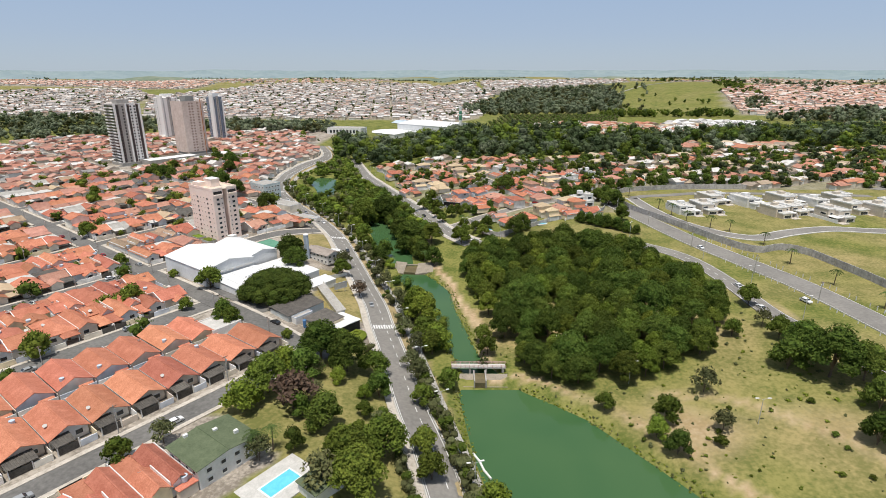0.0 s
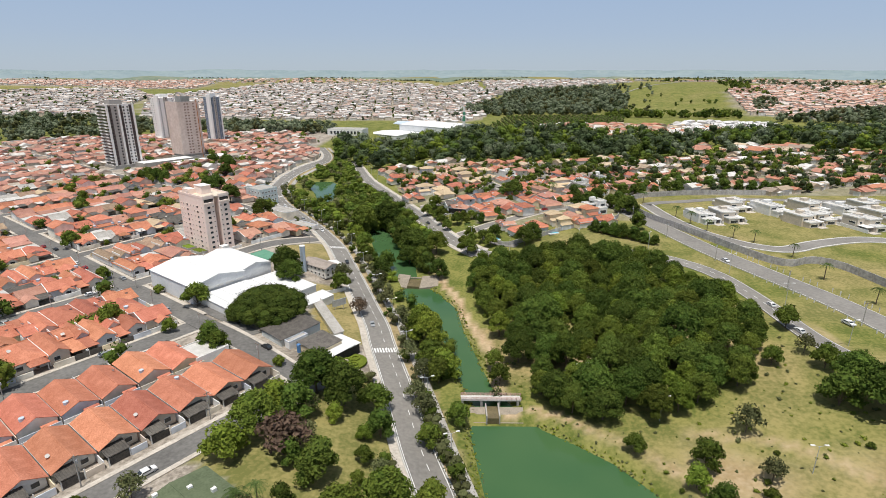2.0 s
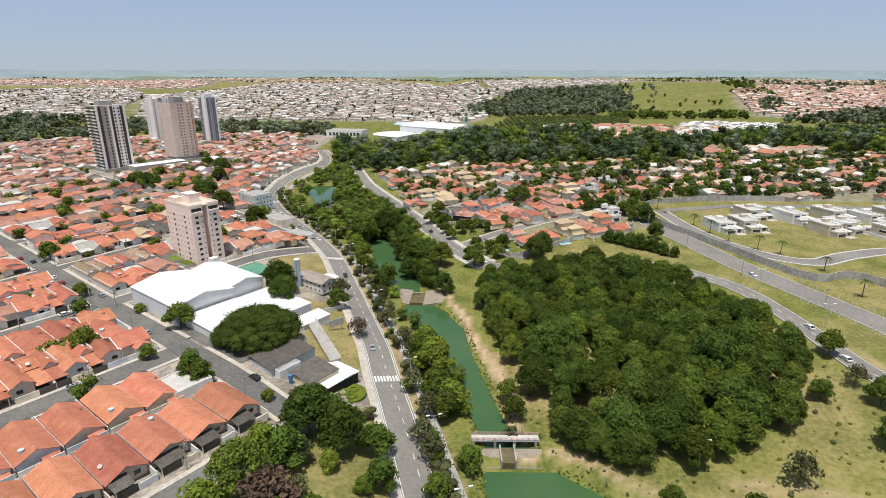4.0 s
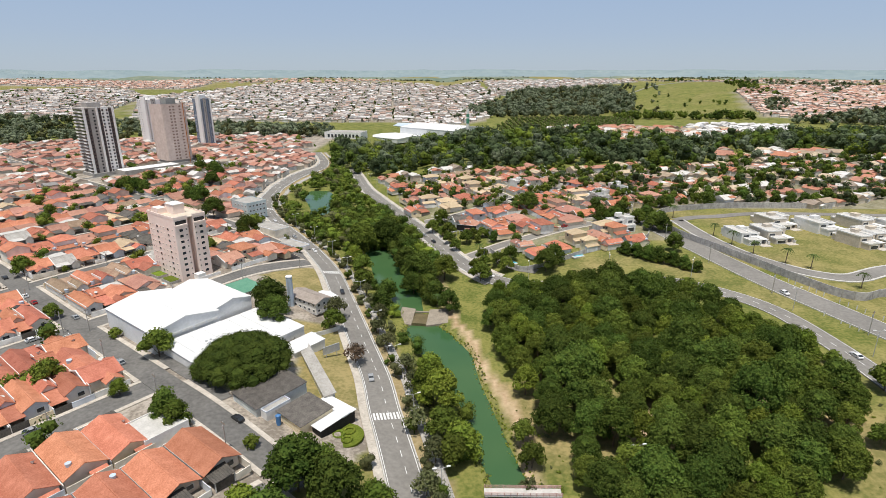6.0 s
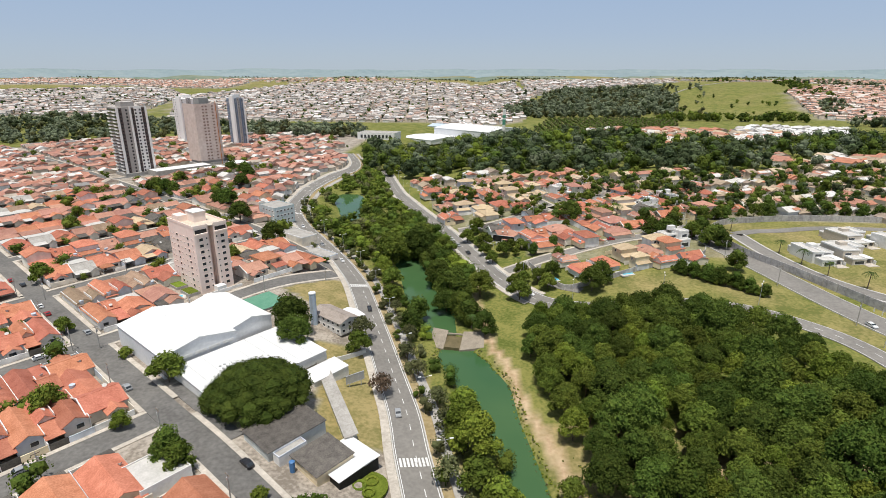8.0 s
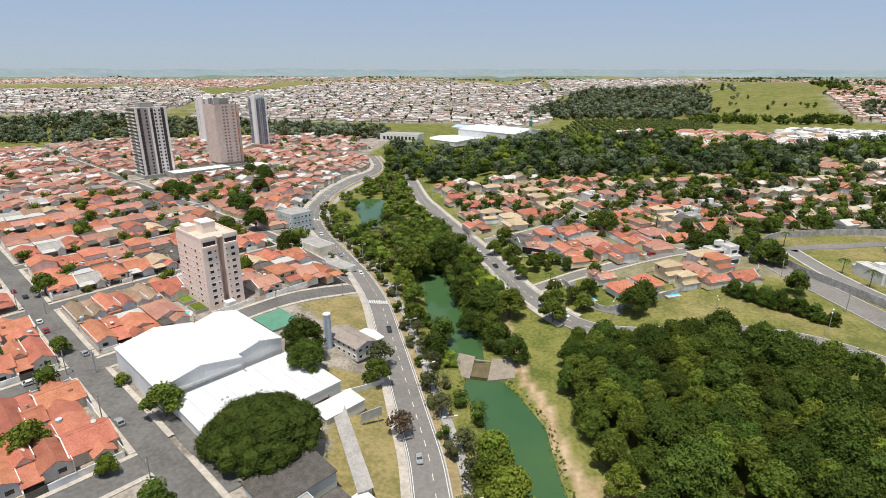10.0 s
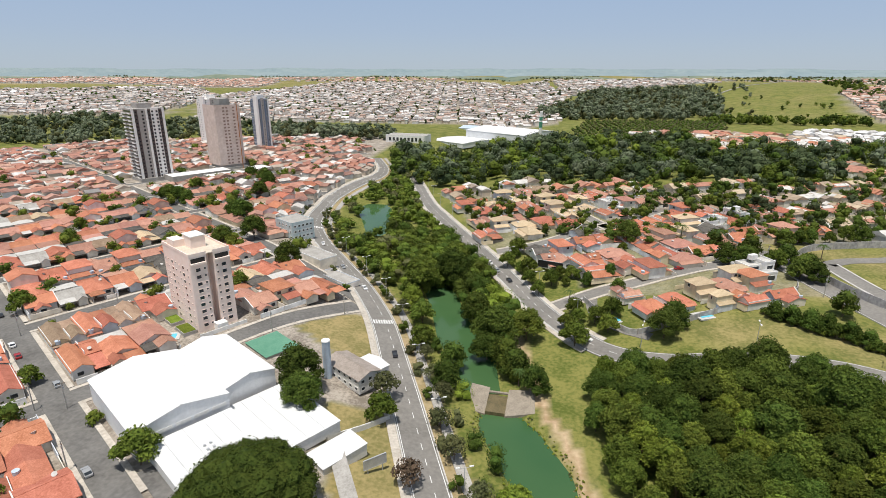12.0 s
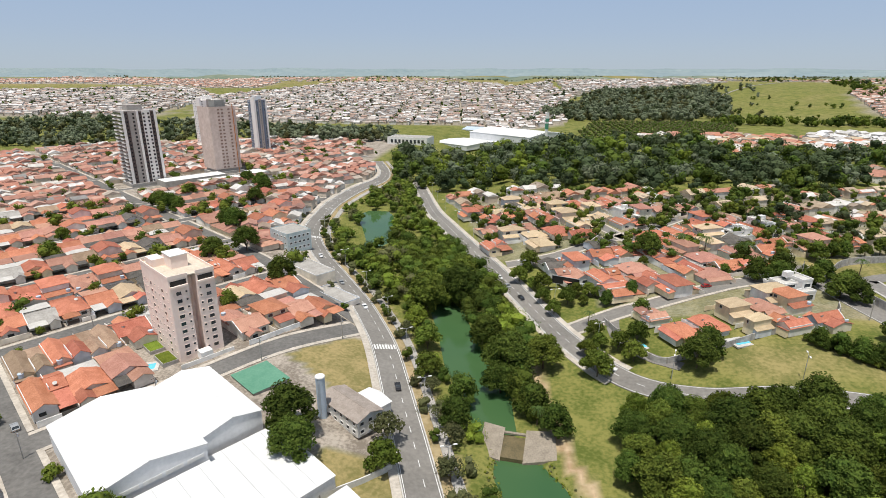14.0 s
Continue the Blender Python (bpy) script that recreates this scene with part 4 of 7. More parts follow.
def make_house(seed, kind, w=9.4, d=22.0, roof="tile", label=""):
    """Front faces -y; the lot's middle is the origin."""
    r = random.Random(seed)
    root = empty("house", 0, 0, 0)
    h = r.uniform(2.9, 3.3)
    x0, x1 = -w / 2, w / 2
    if kind == "row":
        y0, y1 = -5.5, 10.5
        part("wall", gable_wall(bmesh.new(), x0 + 0.3, x1 - 0.3, y0, y1, h, 1.9), "plaster", root)
        part("roof", gable(bmesh.new(), x0 + 0.3, x1 - 0.3, y0 - 0.9, y1, h, 2.0, "y", 0.35), roof, root)
        cw = r.choice((5.2, 6.4, 4.4))
        bm = corrugated(x0 + 0.4, x0 + 0.4 + cw, y0 - 4.6, 2.5, y0 - 0.1, 2.95)
        part("carport_roof", bm, "tile_grey", root, "corrugated carport roof")
        part("roof_tank", tube(bmesh.new(), (x1 - 2.5, y1 - 3, h + 0.8), (x1 - 2.5, y1 - 3, h + 1.7), 0.6, 0.68, 12), "tank_blue" if seed % 2 else "kerb", root) if seed % 3 == 1 else None
        if seed % 3 == 0:
            part("satellite_dish", tube(bmesh.new(), (x0 + 1.6, y0 + 5, h + 0.75), (x0 + 1.5, y0 + 4.7, h + 1.2), 0.12, 0.5, 12), "kerb", root)
        part("party_wall", cube(x0 - 0.12, x0 + 0.04, y0 + 0.2, y1 + 0.3, 0, h - 0.15), "wall_concrete", root)
        part("rear_wall", cube(x0, x1, y1 + 1.6, y1 + 1.8, 0, 2.4), "plaster", root)
        bm = bmesh.new()
        slab(bm, (x0 + 0.6, y1 + 0.2, 2.5), (x0 + 4.4, y1 + 0.2, 2.5), (x0 + 4.4, y1 + 1.7, 2.2), (x0 + 0.6, y1 + 1.7, 2.2), 0.1)
        part("laundry_roof", bm, roof, root)
        bm = bmesh.new()
        for xx in (x0 + 0.6, x0 + 5.3):
            box(bm, xx, xx + 0.22, y0 - 4.4, y0 - 4.18, 0, 2.5)
        part("carport_post", bm, "white", root)
        part("gate", cube(x0 + 0.9, x0 + 5.2, y0 - 4.35, y0 - 4.25, 0.1, 2.0), "tile_grey", root, "dark metal gate")
        part("front_wall", cube(x0 + 5.6, x1, y0 - 4.5, y0 - 4.3, 0, 1.7), "plaster", root)
        part("side_wall", cube(x1 - 0.1, x1 + 0.08, y0 - 4.4, y1, 0, 2.2), "plaster", root)
        opening(root, "window", x1 - 3.2, x1 - 1.6, y0, 1.0, 2.2)
        opening(root, "door", x0 + 2.0, x0 + 2.9, y0, 0.05, 2.15, mat="wood")
    elif kind == "ell":
        split = r.uniform(0.45, 0.6) * w
        ym = r.uniform(-2, 1)
        part("wall", gable_wall(bmesh.new(), x0, x0 + split, -7.5, 9, h, 1.4), "plaster", root)
        turn = "x" if r.random() < 0.5 else "y"
        part("wing_wall", gable_wall(bmesh.new(), x0 + split, x1, ym, 9.5, h + 0.3, 1.5, turn), "plaster", root)
        part("roof", gable(bmesh.new(), x0, x0 + split, -7.5, 9, h, 1.45, "y", 0.5), roof, root)
        part("wing_roof", gable(bmesh.new(), x0 + split, x1, ym, 9.5, h + 0.3, 1.55, turn, 0.45), roof, root)
        bm = bmesh.new()
        slab(bm, (x0 + split, -9.5, 2.5), (x1 + 0.2, -9.5, 2.5), (x1 + 0.2, ym, 3.1), (x0 + split, ym, 3.1), 0.14)
        part("porch_roof", bm, roof, root)
        part("front_wall", cube(x0, x0 + split, -10.8, -10.6, 0, 1.9), "plaster", root)
        part("gate", cube(x0 + split, x1, -10.75, -10.65, 0.1, 2.0), "tile_grey", root, "dark metal gate")
        part("side_wall", cube(x1 + 0.02, x1 + 0.2, -10.7, 11, 0, 2.3), "plaster", root)
        opening(root, "window", x0 + 1.2, x0 + 2.8, -7.5, 1.0, 2.2)
        opening(root, "door", x0 + split + 0.8, x0 + split + 1.7, ym, 0.05, 2.15, mat="wood")
        part("party_wall", cube(x0 - 0.18, x0 - 0.02, -8.0, 9.4, 0, h + 0.35), "white", root)
        part("party_wall", cube(x0 + split - 0.1, x0 + split + 0.1, ym + 0.2, 9.4, h, h + 1.25), "white", root)
        part("shed", gable_wall(bmesh.new(), x0, x0 + 4, 9.6, 11.6, 2.3, 0.3, "x"), "plaster", root)
        bm = bmesh.new()
        slab(bm, (x0 - 0.2, 9.3, 2.4), (x0 + 4.3, 9.3, 2.4), (x0 + 4.3, 11.8, 2.8), (x0 - 0.2, 11.8, 2.8))
        part("shed_roof", bm, roof if r.random() < 0.6 else "tile_grey", root)
    elif kind == "cross":
        yb = r.uniform(3.5, 5)
        part("wall", gable_wall(bmesh.new(), x0, x1, -6.5, yb, h, 1.9, "x"), "plaster", root)
        part("roof", gable(bmesh.new(), x0, x1, -6.5, yb, h, 1.95, "x", 0.5), roof, root)
        s = x0 + r.uniform(0.2, 3.5)
        part("porch_wall", gable_wall(bmesh.new(), s + 0.6, s + 4.6, -9.0, -6.4, 2.5, 1.0), "plaster", root)
        part("porch_roof", gable(bmesh.new(), s + 0.4, s + 4.8, -9.6, -3.6, 2.6, 1.1, "y", 0.4), roof, root)
        bm = bmesh.new()
        ym = (yb - 6.5) / 2
        for xx in (x0 - 0.5,):
            for ya, yc in ((-7.1, ym), (yb + 0.6, ym)):
                za, zc = h - 0.05, h + 2.15
                slab(bm, (xx - 0.12, ya, za), (xx + 0.14, ya, za), (xx + 0.14, yc, zc), (xx - 0.12, yc, zc), 0.35)
        part("roof_coping", bm, "white", root)
        part("rear_wall", gable_wall(bmesh.new(), x0, x1 - 2.2, yb, 11, 2.7, 1.2), "plaster", root)
        part("rear_roof", gable(bmesh.new(), x0, x1 - 2.2, yb - 1.5, 11, 2.7, 1.25, "y", 0.4), roof if r.random() < 0.75 else "tile_grey", root)
        part("front_wall", cube(x0, x1, -10.8, -10.6, 0, 1.7), "plaster", root)
        part("side_wall", cube(x1 + 0.02, x1 + 0.2, -10.7, 11, 0, 2.3), "plaster", root)
        opening(root, "window", x1 - 2.6, x1 - 1.0, -6.5, 1.0, 2.2)
        opening(root, "window", s + 1.6, s + 3.4, -9.0, 0.9, 2.1)
    elif kind == "hip":
        yb = r.uniform(6, 9)
        part("wall", cube(x0 + 0.4, x1 - 0.4, -6.5, yb, 0, h), "plaster", root)
        part("roof", hip(bmesh.new(), x0 + 0.4, x1 - 0.4, -6.5, yb, h, 2.2), roof, root)
        bm = bmesh.new()
        hip(bm, x0 + 0.8, x0 + 5.2, -10.0, -6.0, 2.6, 1.2, 0.4)
        part("porch_roof", bm, roof, root)
        bm = bmesh.new()
        for xx in (x0 + 0.9, x0 + 4.9):
            box(bm, xx, xx + 0.25, -9.8, -9.55, 0, 2.5)
        part("porch_post", bm, "white", root)
        part("front_wall", cube(x0 + 5.3, x1, -10.8, -10.6, 0, 1.6), "plaster", root)
        part("side_wall", cube(x1 + 0.02, x1 + 0.2, -10.7, 11, 0, 2.3), "plaster", root)
        opening(root, "window", x1 - 3.0, x1 - 1.3, -6.5, 1.0, 2.2)
        opening(root, "door", x0 + 2.4, x0 + 3.3, -6.5, 0.05, 2.15, mat="wood")
        opening(root, "window", -2.5, -0.8, x1 - 0.4, 1.0, 2.2, "x")
        part("rear_roof", gable(bmesh.new(), x0 + 0.4, x1 - 1.5, yb - 1, 11.3, 2.6, 0.9, "x", 0.3), roof, root)
        part("rear_wall", cube(x0 + 0.6, x1 - 1.8, yb, 11, 0, 2.6), "plaster", root)
    elif kind == "two":
        part("wall", cube(x0 + 0.5, x1 - 0.5, -4.0, 6.5, 0, 5.8), "plaster", root)
        part("roof", hip(bmesh.new(), x0 + 0.5, x1 - 0.5, -4.0, 6.5, 5.8, 1.9), roof, root)
        part("lower_wall", cube(x0 + 0.5, x1 - 3.5, -8.0, -4.0, 0, 2.8), "plaster", root)
        bm = bmesh.new()
        slab(bm, (x0 + 0.1, -8.5, 2.75), (x1 - 3.0, -8.5, 2.75), (x1 - 3.0, -4.0, 3.7), (x0 + 0.1, -4.0, 3.7))
        part("lower_roof", bm, roof, root)
        bm = bmesh.new()
        slab(bm, (x0 + 0.1, 6.5, 3.6), (x1 - 0.2, 6.5, 3.6), (x1 - 0.2, 10.5, 2.8), (x0 + 0.1, 10.5, 2.8))
        part("rear_roof", bm, roof, root)
        part("rear_wall", cube(x0 + 0.5, x1 - 0.5, 6.5, 10, 0, 2.8), "plaster", root)
        part("front_wall", cube(x0, x1, -10.8, -10.6, 0, 1.8), "plaster", root)
        for xx in (x0 + 1.5, x1 - 3.2):
            opening(root, "window", xx, xx + 1.6, -4.0, 3.9, 5.1)
        opening(root, "window", x1 - 2.9, x1 - 1.3, -4.0, 0.9, 2.1)
        opening(root, "window", -1.0, 0.8, x1 - 0.5, 3.9, 5.1, "x")
    elif kind == "modern":
        wall = ("white", "beige", "sand", "white")[seed % 4]
        hh, yb = r.uniform(5.8, 6.8), r.uniform(6.5, 9.0)
        xs = r.uniform(-1.0, 1.5)

        def storey(name, a0, a1, c0, c1, top):
            part(name, cube(a0, a1, c0, c1, -0.5, top), wall, root)
            bm = bmesh.new()
            for a, b_, c, e in ((a0 - 0.1, a1 + 0.1, c0 - 0.1, c0 + 0.18), (a0 - 0.1, a1 + 0.1, c1 - 0.18, c1 + 0.1), (a0 - 0.1, a0 + 0.18, c0 + 0.18, c1 - 0.18), (a1 - 0.18, a1 + 0.1, c0 + 0.18, c1 - 0.18)):
                box(bm, a, b_, c, e, top - 0.05, top + 0.7)
            part("parapet", bm, "white", root)
            part("roof", cube(a0 + 0.18, a1 - 0.18, c0 + 0.18, c1 - 0.18, top, top + 0.12), "kerb", root)
        storey("wall", x0 + 0.3, xs, -5.0, yb, hh)
        storey("wing_wall", xs, x1 - 0.4, -2.5, yb - 1.5, hh + r.uniform(-1.6, 1.0))
        storey("lower_wall", x0 + 1.2, x0 + 6.0, -9.0, -5.0, 3.2)
        storey("rear_wall", x0 + 1.5, x1 - 1.5, yb, 11.0, 3.1)
        part("canopy", cube(x0 + 5.0, x1 - 0.2, -8.0, -2.5, 2.9, 3.2), "white", root)
        part("column", cube(x1 - 0.9, x1 - 0.5, -7.8, -7.4, -0.3, 2.9), wall, root)
        part("tank_block", cube(-1.4, 1.2, 1.5, 4.2, hh, hh + 2.0), wall, root)
        opening(root, "window", x0 + 1.0, x0 + 3.2, -5.0, 3.9, 5.3)
        opening(root, "window", xs + 0.7, x1 - 1.2, -2.5, 0.2, 2.5)
        opening(root, "window", xs + 0.9, x1 - 1.4, -2.5, 3.7, 4.9)
        opening(root, "window", x0 + 2.0, x0 + 5.2, -9.0, 0.4, 2.3)
        opening(root, "window", -1.5, 1.8, x1 - 0.4, 3.5, 4.8, "x")
        part("garden_wall", cube(x1 - 0.2, x1, -9, 10.5, -0.3, 2.0), "white", root)
        part("driveway", cube(x1 - 4.2, x1 - 0.4, -11.5, -2.6, -0.3, 0.12), "paving", root)
    elif kind == "lot":
        ya, yb, h2 = r.uniform(-6.5, -4.5), r.uniform(3.0, 5.5), h + r.choice((-0.3, 0.0, 0.2, 2.4))
        turn = r.choice("xy")
        xm = r.uniform(-1.2, 1.6)
        bm = gable_wall(bmesh.new(), x0 + 0.2, x1 - 0.2, ya, yb, h2, 1.7, turn)
        gable_wall(bm, x0 + 0.4, xm, -10.2, ya + 0.1, 2.8, 1.0, "y")
        box(bm, x0 + 0.3, x1 - 0.4, yb - 0.1, 11.0, 0, 2.7)
        part("wall", bm, "plaster", root)
        part("roof", gable(bmesh.new(), x0 + 0.2, x1 - 0.2, ya, yb, h2, 1.75, turn, 0.5), roof, root)
        part("porch_roof", gable(bmesh.new(), x0 + 0.4, xm, -10.6, ya + 0.4, 2.85, 1.05, "y", 0.4), r.choice((roof, "tile", roof)), root)
        bm = bmesh.new()
        if r.random() < 0.7:
            hip(bm, x0 + 0.3, x1 - 0.4, yb + 0.6, 10.8, 2.75, 1.3, 0.5)
        else:
            slab(bm, (x0, yb + 0.1, 3.3), (x1 - 0.2, yb + 0.1, 3.3), (x1 - 0.2, 11.4, 2.75), (x0, 11.4, 2.75))
        part("rear_roof", bm, r.choice((roof, "tile", "tile_rose", "kerb", "tile_grey")), root)
        bm = bmesh.new()
        slab(bm, (xm + 0.4, -10.6, 2.5), (x1 + 0.1, -10.6, 2.5), (x1 + 0.1, ya - 0.3, 2.9), (xm + 0.4, ya - 0.3, 2.9))
        part("carport_roof", bm, r.choice(("tile_grey", roof, "kerb")), root)
    if kind in ("ell", "cross", "hip"):
        part("satellite_dish", tube(bmesh.new(), (x1 - 2.2, 1.5, h + 0.9), (x1 - 2.3, 1.2, h + 1.5), 0.12, 0.6, 12), "kerb", root)
    if kind in ("ell", "two", "cross") and seed % 2:
        part("water_tank", tube(bmesh.new(), (x0 + 1.6, 9.2, 2.6), (x0 + 1.6, 9.2, 4.0), 0.7, 0.8, 12), "tank_blue", root, "pale blue water tank")
    words = {"tile": "orange clay-tiled", "tile_rose": "rose clay-tiled", "tile_brown": "brown-tiled", "tile_pale": "pale straw-tiled", "tile_grey": "grey-sheeted", "concrete": "flat"}[roof]
    text = label or {"row": f"single-storey row house with {words} gable roof and carport", "ell": f"low house with two {words} gables on a walled lot", "cross": f"low house with {words} cross gable and porch", "hip": f"single-storey house with {words} hipped roof and porch", "two": f"two-storey house under a {words} hipped roof", "modern": "pale two-storey modern house with flat parapet roof", "lot": f"low house filling its lot under several {words} roofs"}[kind]
    return tagged(root, text, "house")


PROTO = {}
k = 100
for kind, roofs in (("row", ["tile", "tile", "tile"]), ("ell", ["tile", "tile", "tile", "tile_brown", "tile_pale", "tile_rose", "tile_rose"]), ("cross", ["tile", "tile", "tile", "tile_grey", "tile_rose"]), ("hip", ["tile", "tile", "tile_brown", "tile_pale", "tile_rose"]), ("two", ["tile", "tile_pale", "tile_brown", "tile_rose", "tile_rose"]), ("modern", ["concrete", "concrete", "concrete", "concrete"]), ("lot", ["tile", "tile_rose", "tile", "tile_rose", "tile_brown", "tile", "tile_rose", "tile_pale", "tile_grey", "tile", "concrete"])):
    for i, rf in enumerate(roofs):
        k += 1
        PROTO[kind, i] = make_house(k, kind, roof=rf)
HUSED = set()


def settle(key, x, y, rz, sx=1.0, sy=1.0, group="", flip=False, sz=1.0):
    m = pose(x, y, ground(x, y) + 0.05, 0, 0, rz) @ Matrix.Diagonal((-sx if flip else sx, sy, sz, 1))
    if key in HUSED:
        ob = copy_thing(PROTO[key], m)
        ob.matrix_basis = m
    else:
        HUSED.add(key)
        ob = PROTO[key]
        ob.matrix_basis = m
    if group:
        ob["group"] = group
    return ob


def stuff_houses(name, spots, label, roofs, walls, bits=2, spread=5.0, least=1):
    """Far houses that nobody could count, as one body of walls and one of roofs."""
    bw, br = [], []
    fw, fr = [], []
    rs = random.Random(9)
    for x, y, rz, w, d, h in spots:
        z = ground(x, y)
        ca, sa = math.cos(radians(rz)), math.sin(radians(rz))
        for i in range(rs.randint(least, bits)):
            if i:
                w, d, h = w * rs.uniform(0.45, 0.8), d * rs.uniform(0.5, 0.9), h + rs.uniform(-0.6, 0.8)
                ox, oy = rs.uniform(-2.5, 2.5), rs.uniform(-spread, spread)
            else:
                ox = oy = 0
            rise = w * rs.uniform(0.16, 0.24)

            def put(px, py, pz):
                px, py = px + ox, py + oy
                return (x + ca * px - sa * py, y + sa * px + ca * py, z + pz)
            a, b_ = w / 2, d / 2
            o = len(bw)
            bw += [put(*c) for c in ((-a, -b_, -1), (a, -b_, -1), (a, b_, -1), (-a, b_, -1), (-a, -b_, h), (a, -b_, h), (a, b_, h), (-a, b_, h), (0, -b_, h + rise - 0.1), (0, b_, h + rise - 0.1))]
            fw += [(o, o + 1, o + 5, o + 8, o + 4), (o + 1, o + 2, o + 6, o + 5), (o + 2, o + 3, o + 7, o + 9, o + 6), (o + 3, o, o + 4, o + 7)]
            a, b_ = a + 0.4, b_ + 0.4
            o = len(br)
            br += [put(*c) for c in ((-a, -b_, h - 0.1), (0, -b_, h + rise), (0, b_, h + rise), (-a, b_, h - 0.1), (a, -b_, h - 0.1), (a, b_, h - 0.1), (-a, -b_, h - 0.3), (a, -b_, h - 0.3), (a, b_, h - 0.3), (-a, b_, h - 0.3))]
            fr += [(o, o + 1, o + 2, o + 3), (o + 1, o + 4, o + 5, o + 2), (o, o + 6, o + 7, o + 4, o + 1), (o + 3, o + 2, o + 5, o + 8, o + 9), (o, o + 3, o + 9, o + 6), (o + 4, o + 7, o + 8, o + 5)]
    root = tagged(empty(name, 0, 0, 0), label, "houses", kind="stuff")
    raw("house_walls", bw, fw, walls, root)
    raw("house_roofs", br, fr, roofs, root)


M["far_roofs"] = ramped("mixed_clay_roofs", [(0.36, 0.165, 0.115), (0.44, 0.215, 0.155), (0.33, 0.155, 0.115), (0.48, 0.29, 0.22), (0.30, 0.17, 0.13), (0.41, 0.19, 0.135), (0.54, 0.51, 0.47), (0.39, 0.195, 0.15), (0.32, 0.24, 0.19), (0.27, 0.15, 0.12), (0.46, 0.27, 0.21), (0.36, 0.185, 0.14), (0.24, 0.23, 0.22), (0.42, 0.23, 0.175), (0.40, 0.34, 0.28), (0.60, 0.58, 0.55)])
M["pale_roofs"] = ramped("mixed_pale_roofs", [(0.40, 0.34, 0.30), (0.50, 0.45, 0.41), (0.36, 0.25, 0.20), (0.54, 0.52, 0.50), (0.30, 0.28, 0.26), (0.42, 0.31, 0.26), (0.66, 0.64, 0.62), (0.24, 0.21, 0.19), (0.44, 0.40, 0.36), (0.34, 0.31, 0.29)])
M["far_walls"] = ramped("mixed_house_walls", [(0.72, 0.68, 0.62), (0.68, 0.59, 0.49), (0.76, 0.73, 0.69), (0.60, 0.51, 0.42), (0.70, 0.62, 0.50)])

TENTS = (108, 170, 186, 247)
TOWERS = (212, 326, 514, 598)


def blocked(u, v, x, y):
    d, side = gap(AVENUE, x, y)
    return side > 0 or d < 17 or p_in(TENTS, u, v) or p_in(TOWERS, u, v) or (142 < u < 170 and 256 < v < 290) or (150 < u < 214 and 205 < v < 256) or (106 < u < 170 and 128 < v < 250) or (u > 205 and d < 34 and v < 345)


def p_in(r, u, v):
    return r[0] < u < r[1] and r[2] < v < r[3]


random.seed(21)
near, distant = [], []
for si in range(len(S_ROWS) - 1):
    v0, v1 = S_ROWS[si], S_ROWS[si + 1]
    for ci in range(len(C_COLS) - 1):
        u0, u1 = C_COLS[ci] + 6, C_COLS[ci + 1] - 6
        nlot = int((u1 - u0) / 9.8)
        for j in range(nlot):
            u = u0 + (j + 0.5) * (u1 - u0) / nlot
            for v, face in ((v0 + 17.6, 0), (v1 - 17.6, 180)):
                x, y = town(u, v)
                if blocked(u, v, x, y) or math.hypot(x, y) > 890 or x < -0.98 * y - 35 or y < 70:
                    continue
                near.append((math.hypot(x + 12, y - 70), u, v, x, y, face))
near.sort()
for dist, u, v, x, y, face in near:
    if 166 < v < 190 and 84 < u < 100:
        continue
    if (v < 166 and u < 100) or (166 < v < 190 and 10 < u < 84):
        settle(("row", random.randint(0, 2)), x, y, GRID_YAW + face, 1.0, 1.0, "row houses on the terrace", False, random.uniform(0.95, 1.08))
    elif dist < 330:
        kind = random.choice([("ell", 0), ("ell", 1), ("ell", 2), ("cross", 0), ("cross", 1), ("cross", 2), ("hip", 0), ("hip", 1), ("ell", 1), ("cross", 0), ("ell", 0), ("cross", 1), ("two", 0), ("ell", 5), ("cross", 4)] + ([("ell", 3), ("cross", 3)] + [("lot", i) for i in (0, 1, 2, 3, 5, 6, 7, 8, 9, 10, 2, 9)] if dist > 190 else []))
        settle(kind, x, y, GRID_YAW + face, random.uniform(1.0, 1.06), random.uniform(1.04, 1.1), "houses of the old town", random.random() < 0.5, random.uniform(0.92, 1.12))
    elif dist < 480:
        settle(("lot", random.choice((0, 1, 2, 3, 1, 5, 3, 1, 6, 6, 4, 7, 8, 9, 10, 9))), x, y, GRID_YAW + face, random.uniform(1.0, 1.06), random.uniform(1.06, 1.12), "houses of the old town", random.random() < 0.5, random.uniform(0.92, 1.12))
    else:
        for step in (-8.0, -0.5, 7.5):
            if random.random() < 0.95:
                sx_, sy_ = town(random.uniform(-1.5, 1.5), step + random.uniform(-1, 1))
                turn = random.choice((0, 90))
                a, c = random.uniform(8.0, 10.8), random.uniform(6.5, 9.4)
                distant.append((x + sx_, y + sy_, GRID_YAW + turn + random.uniform(-2, 2), *((a, c) if turn == 0 else (c, a)), random.choice((2.5, 2.8, 3.0, 3.2, 3.4, 3.6, 5.4))))
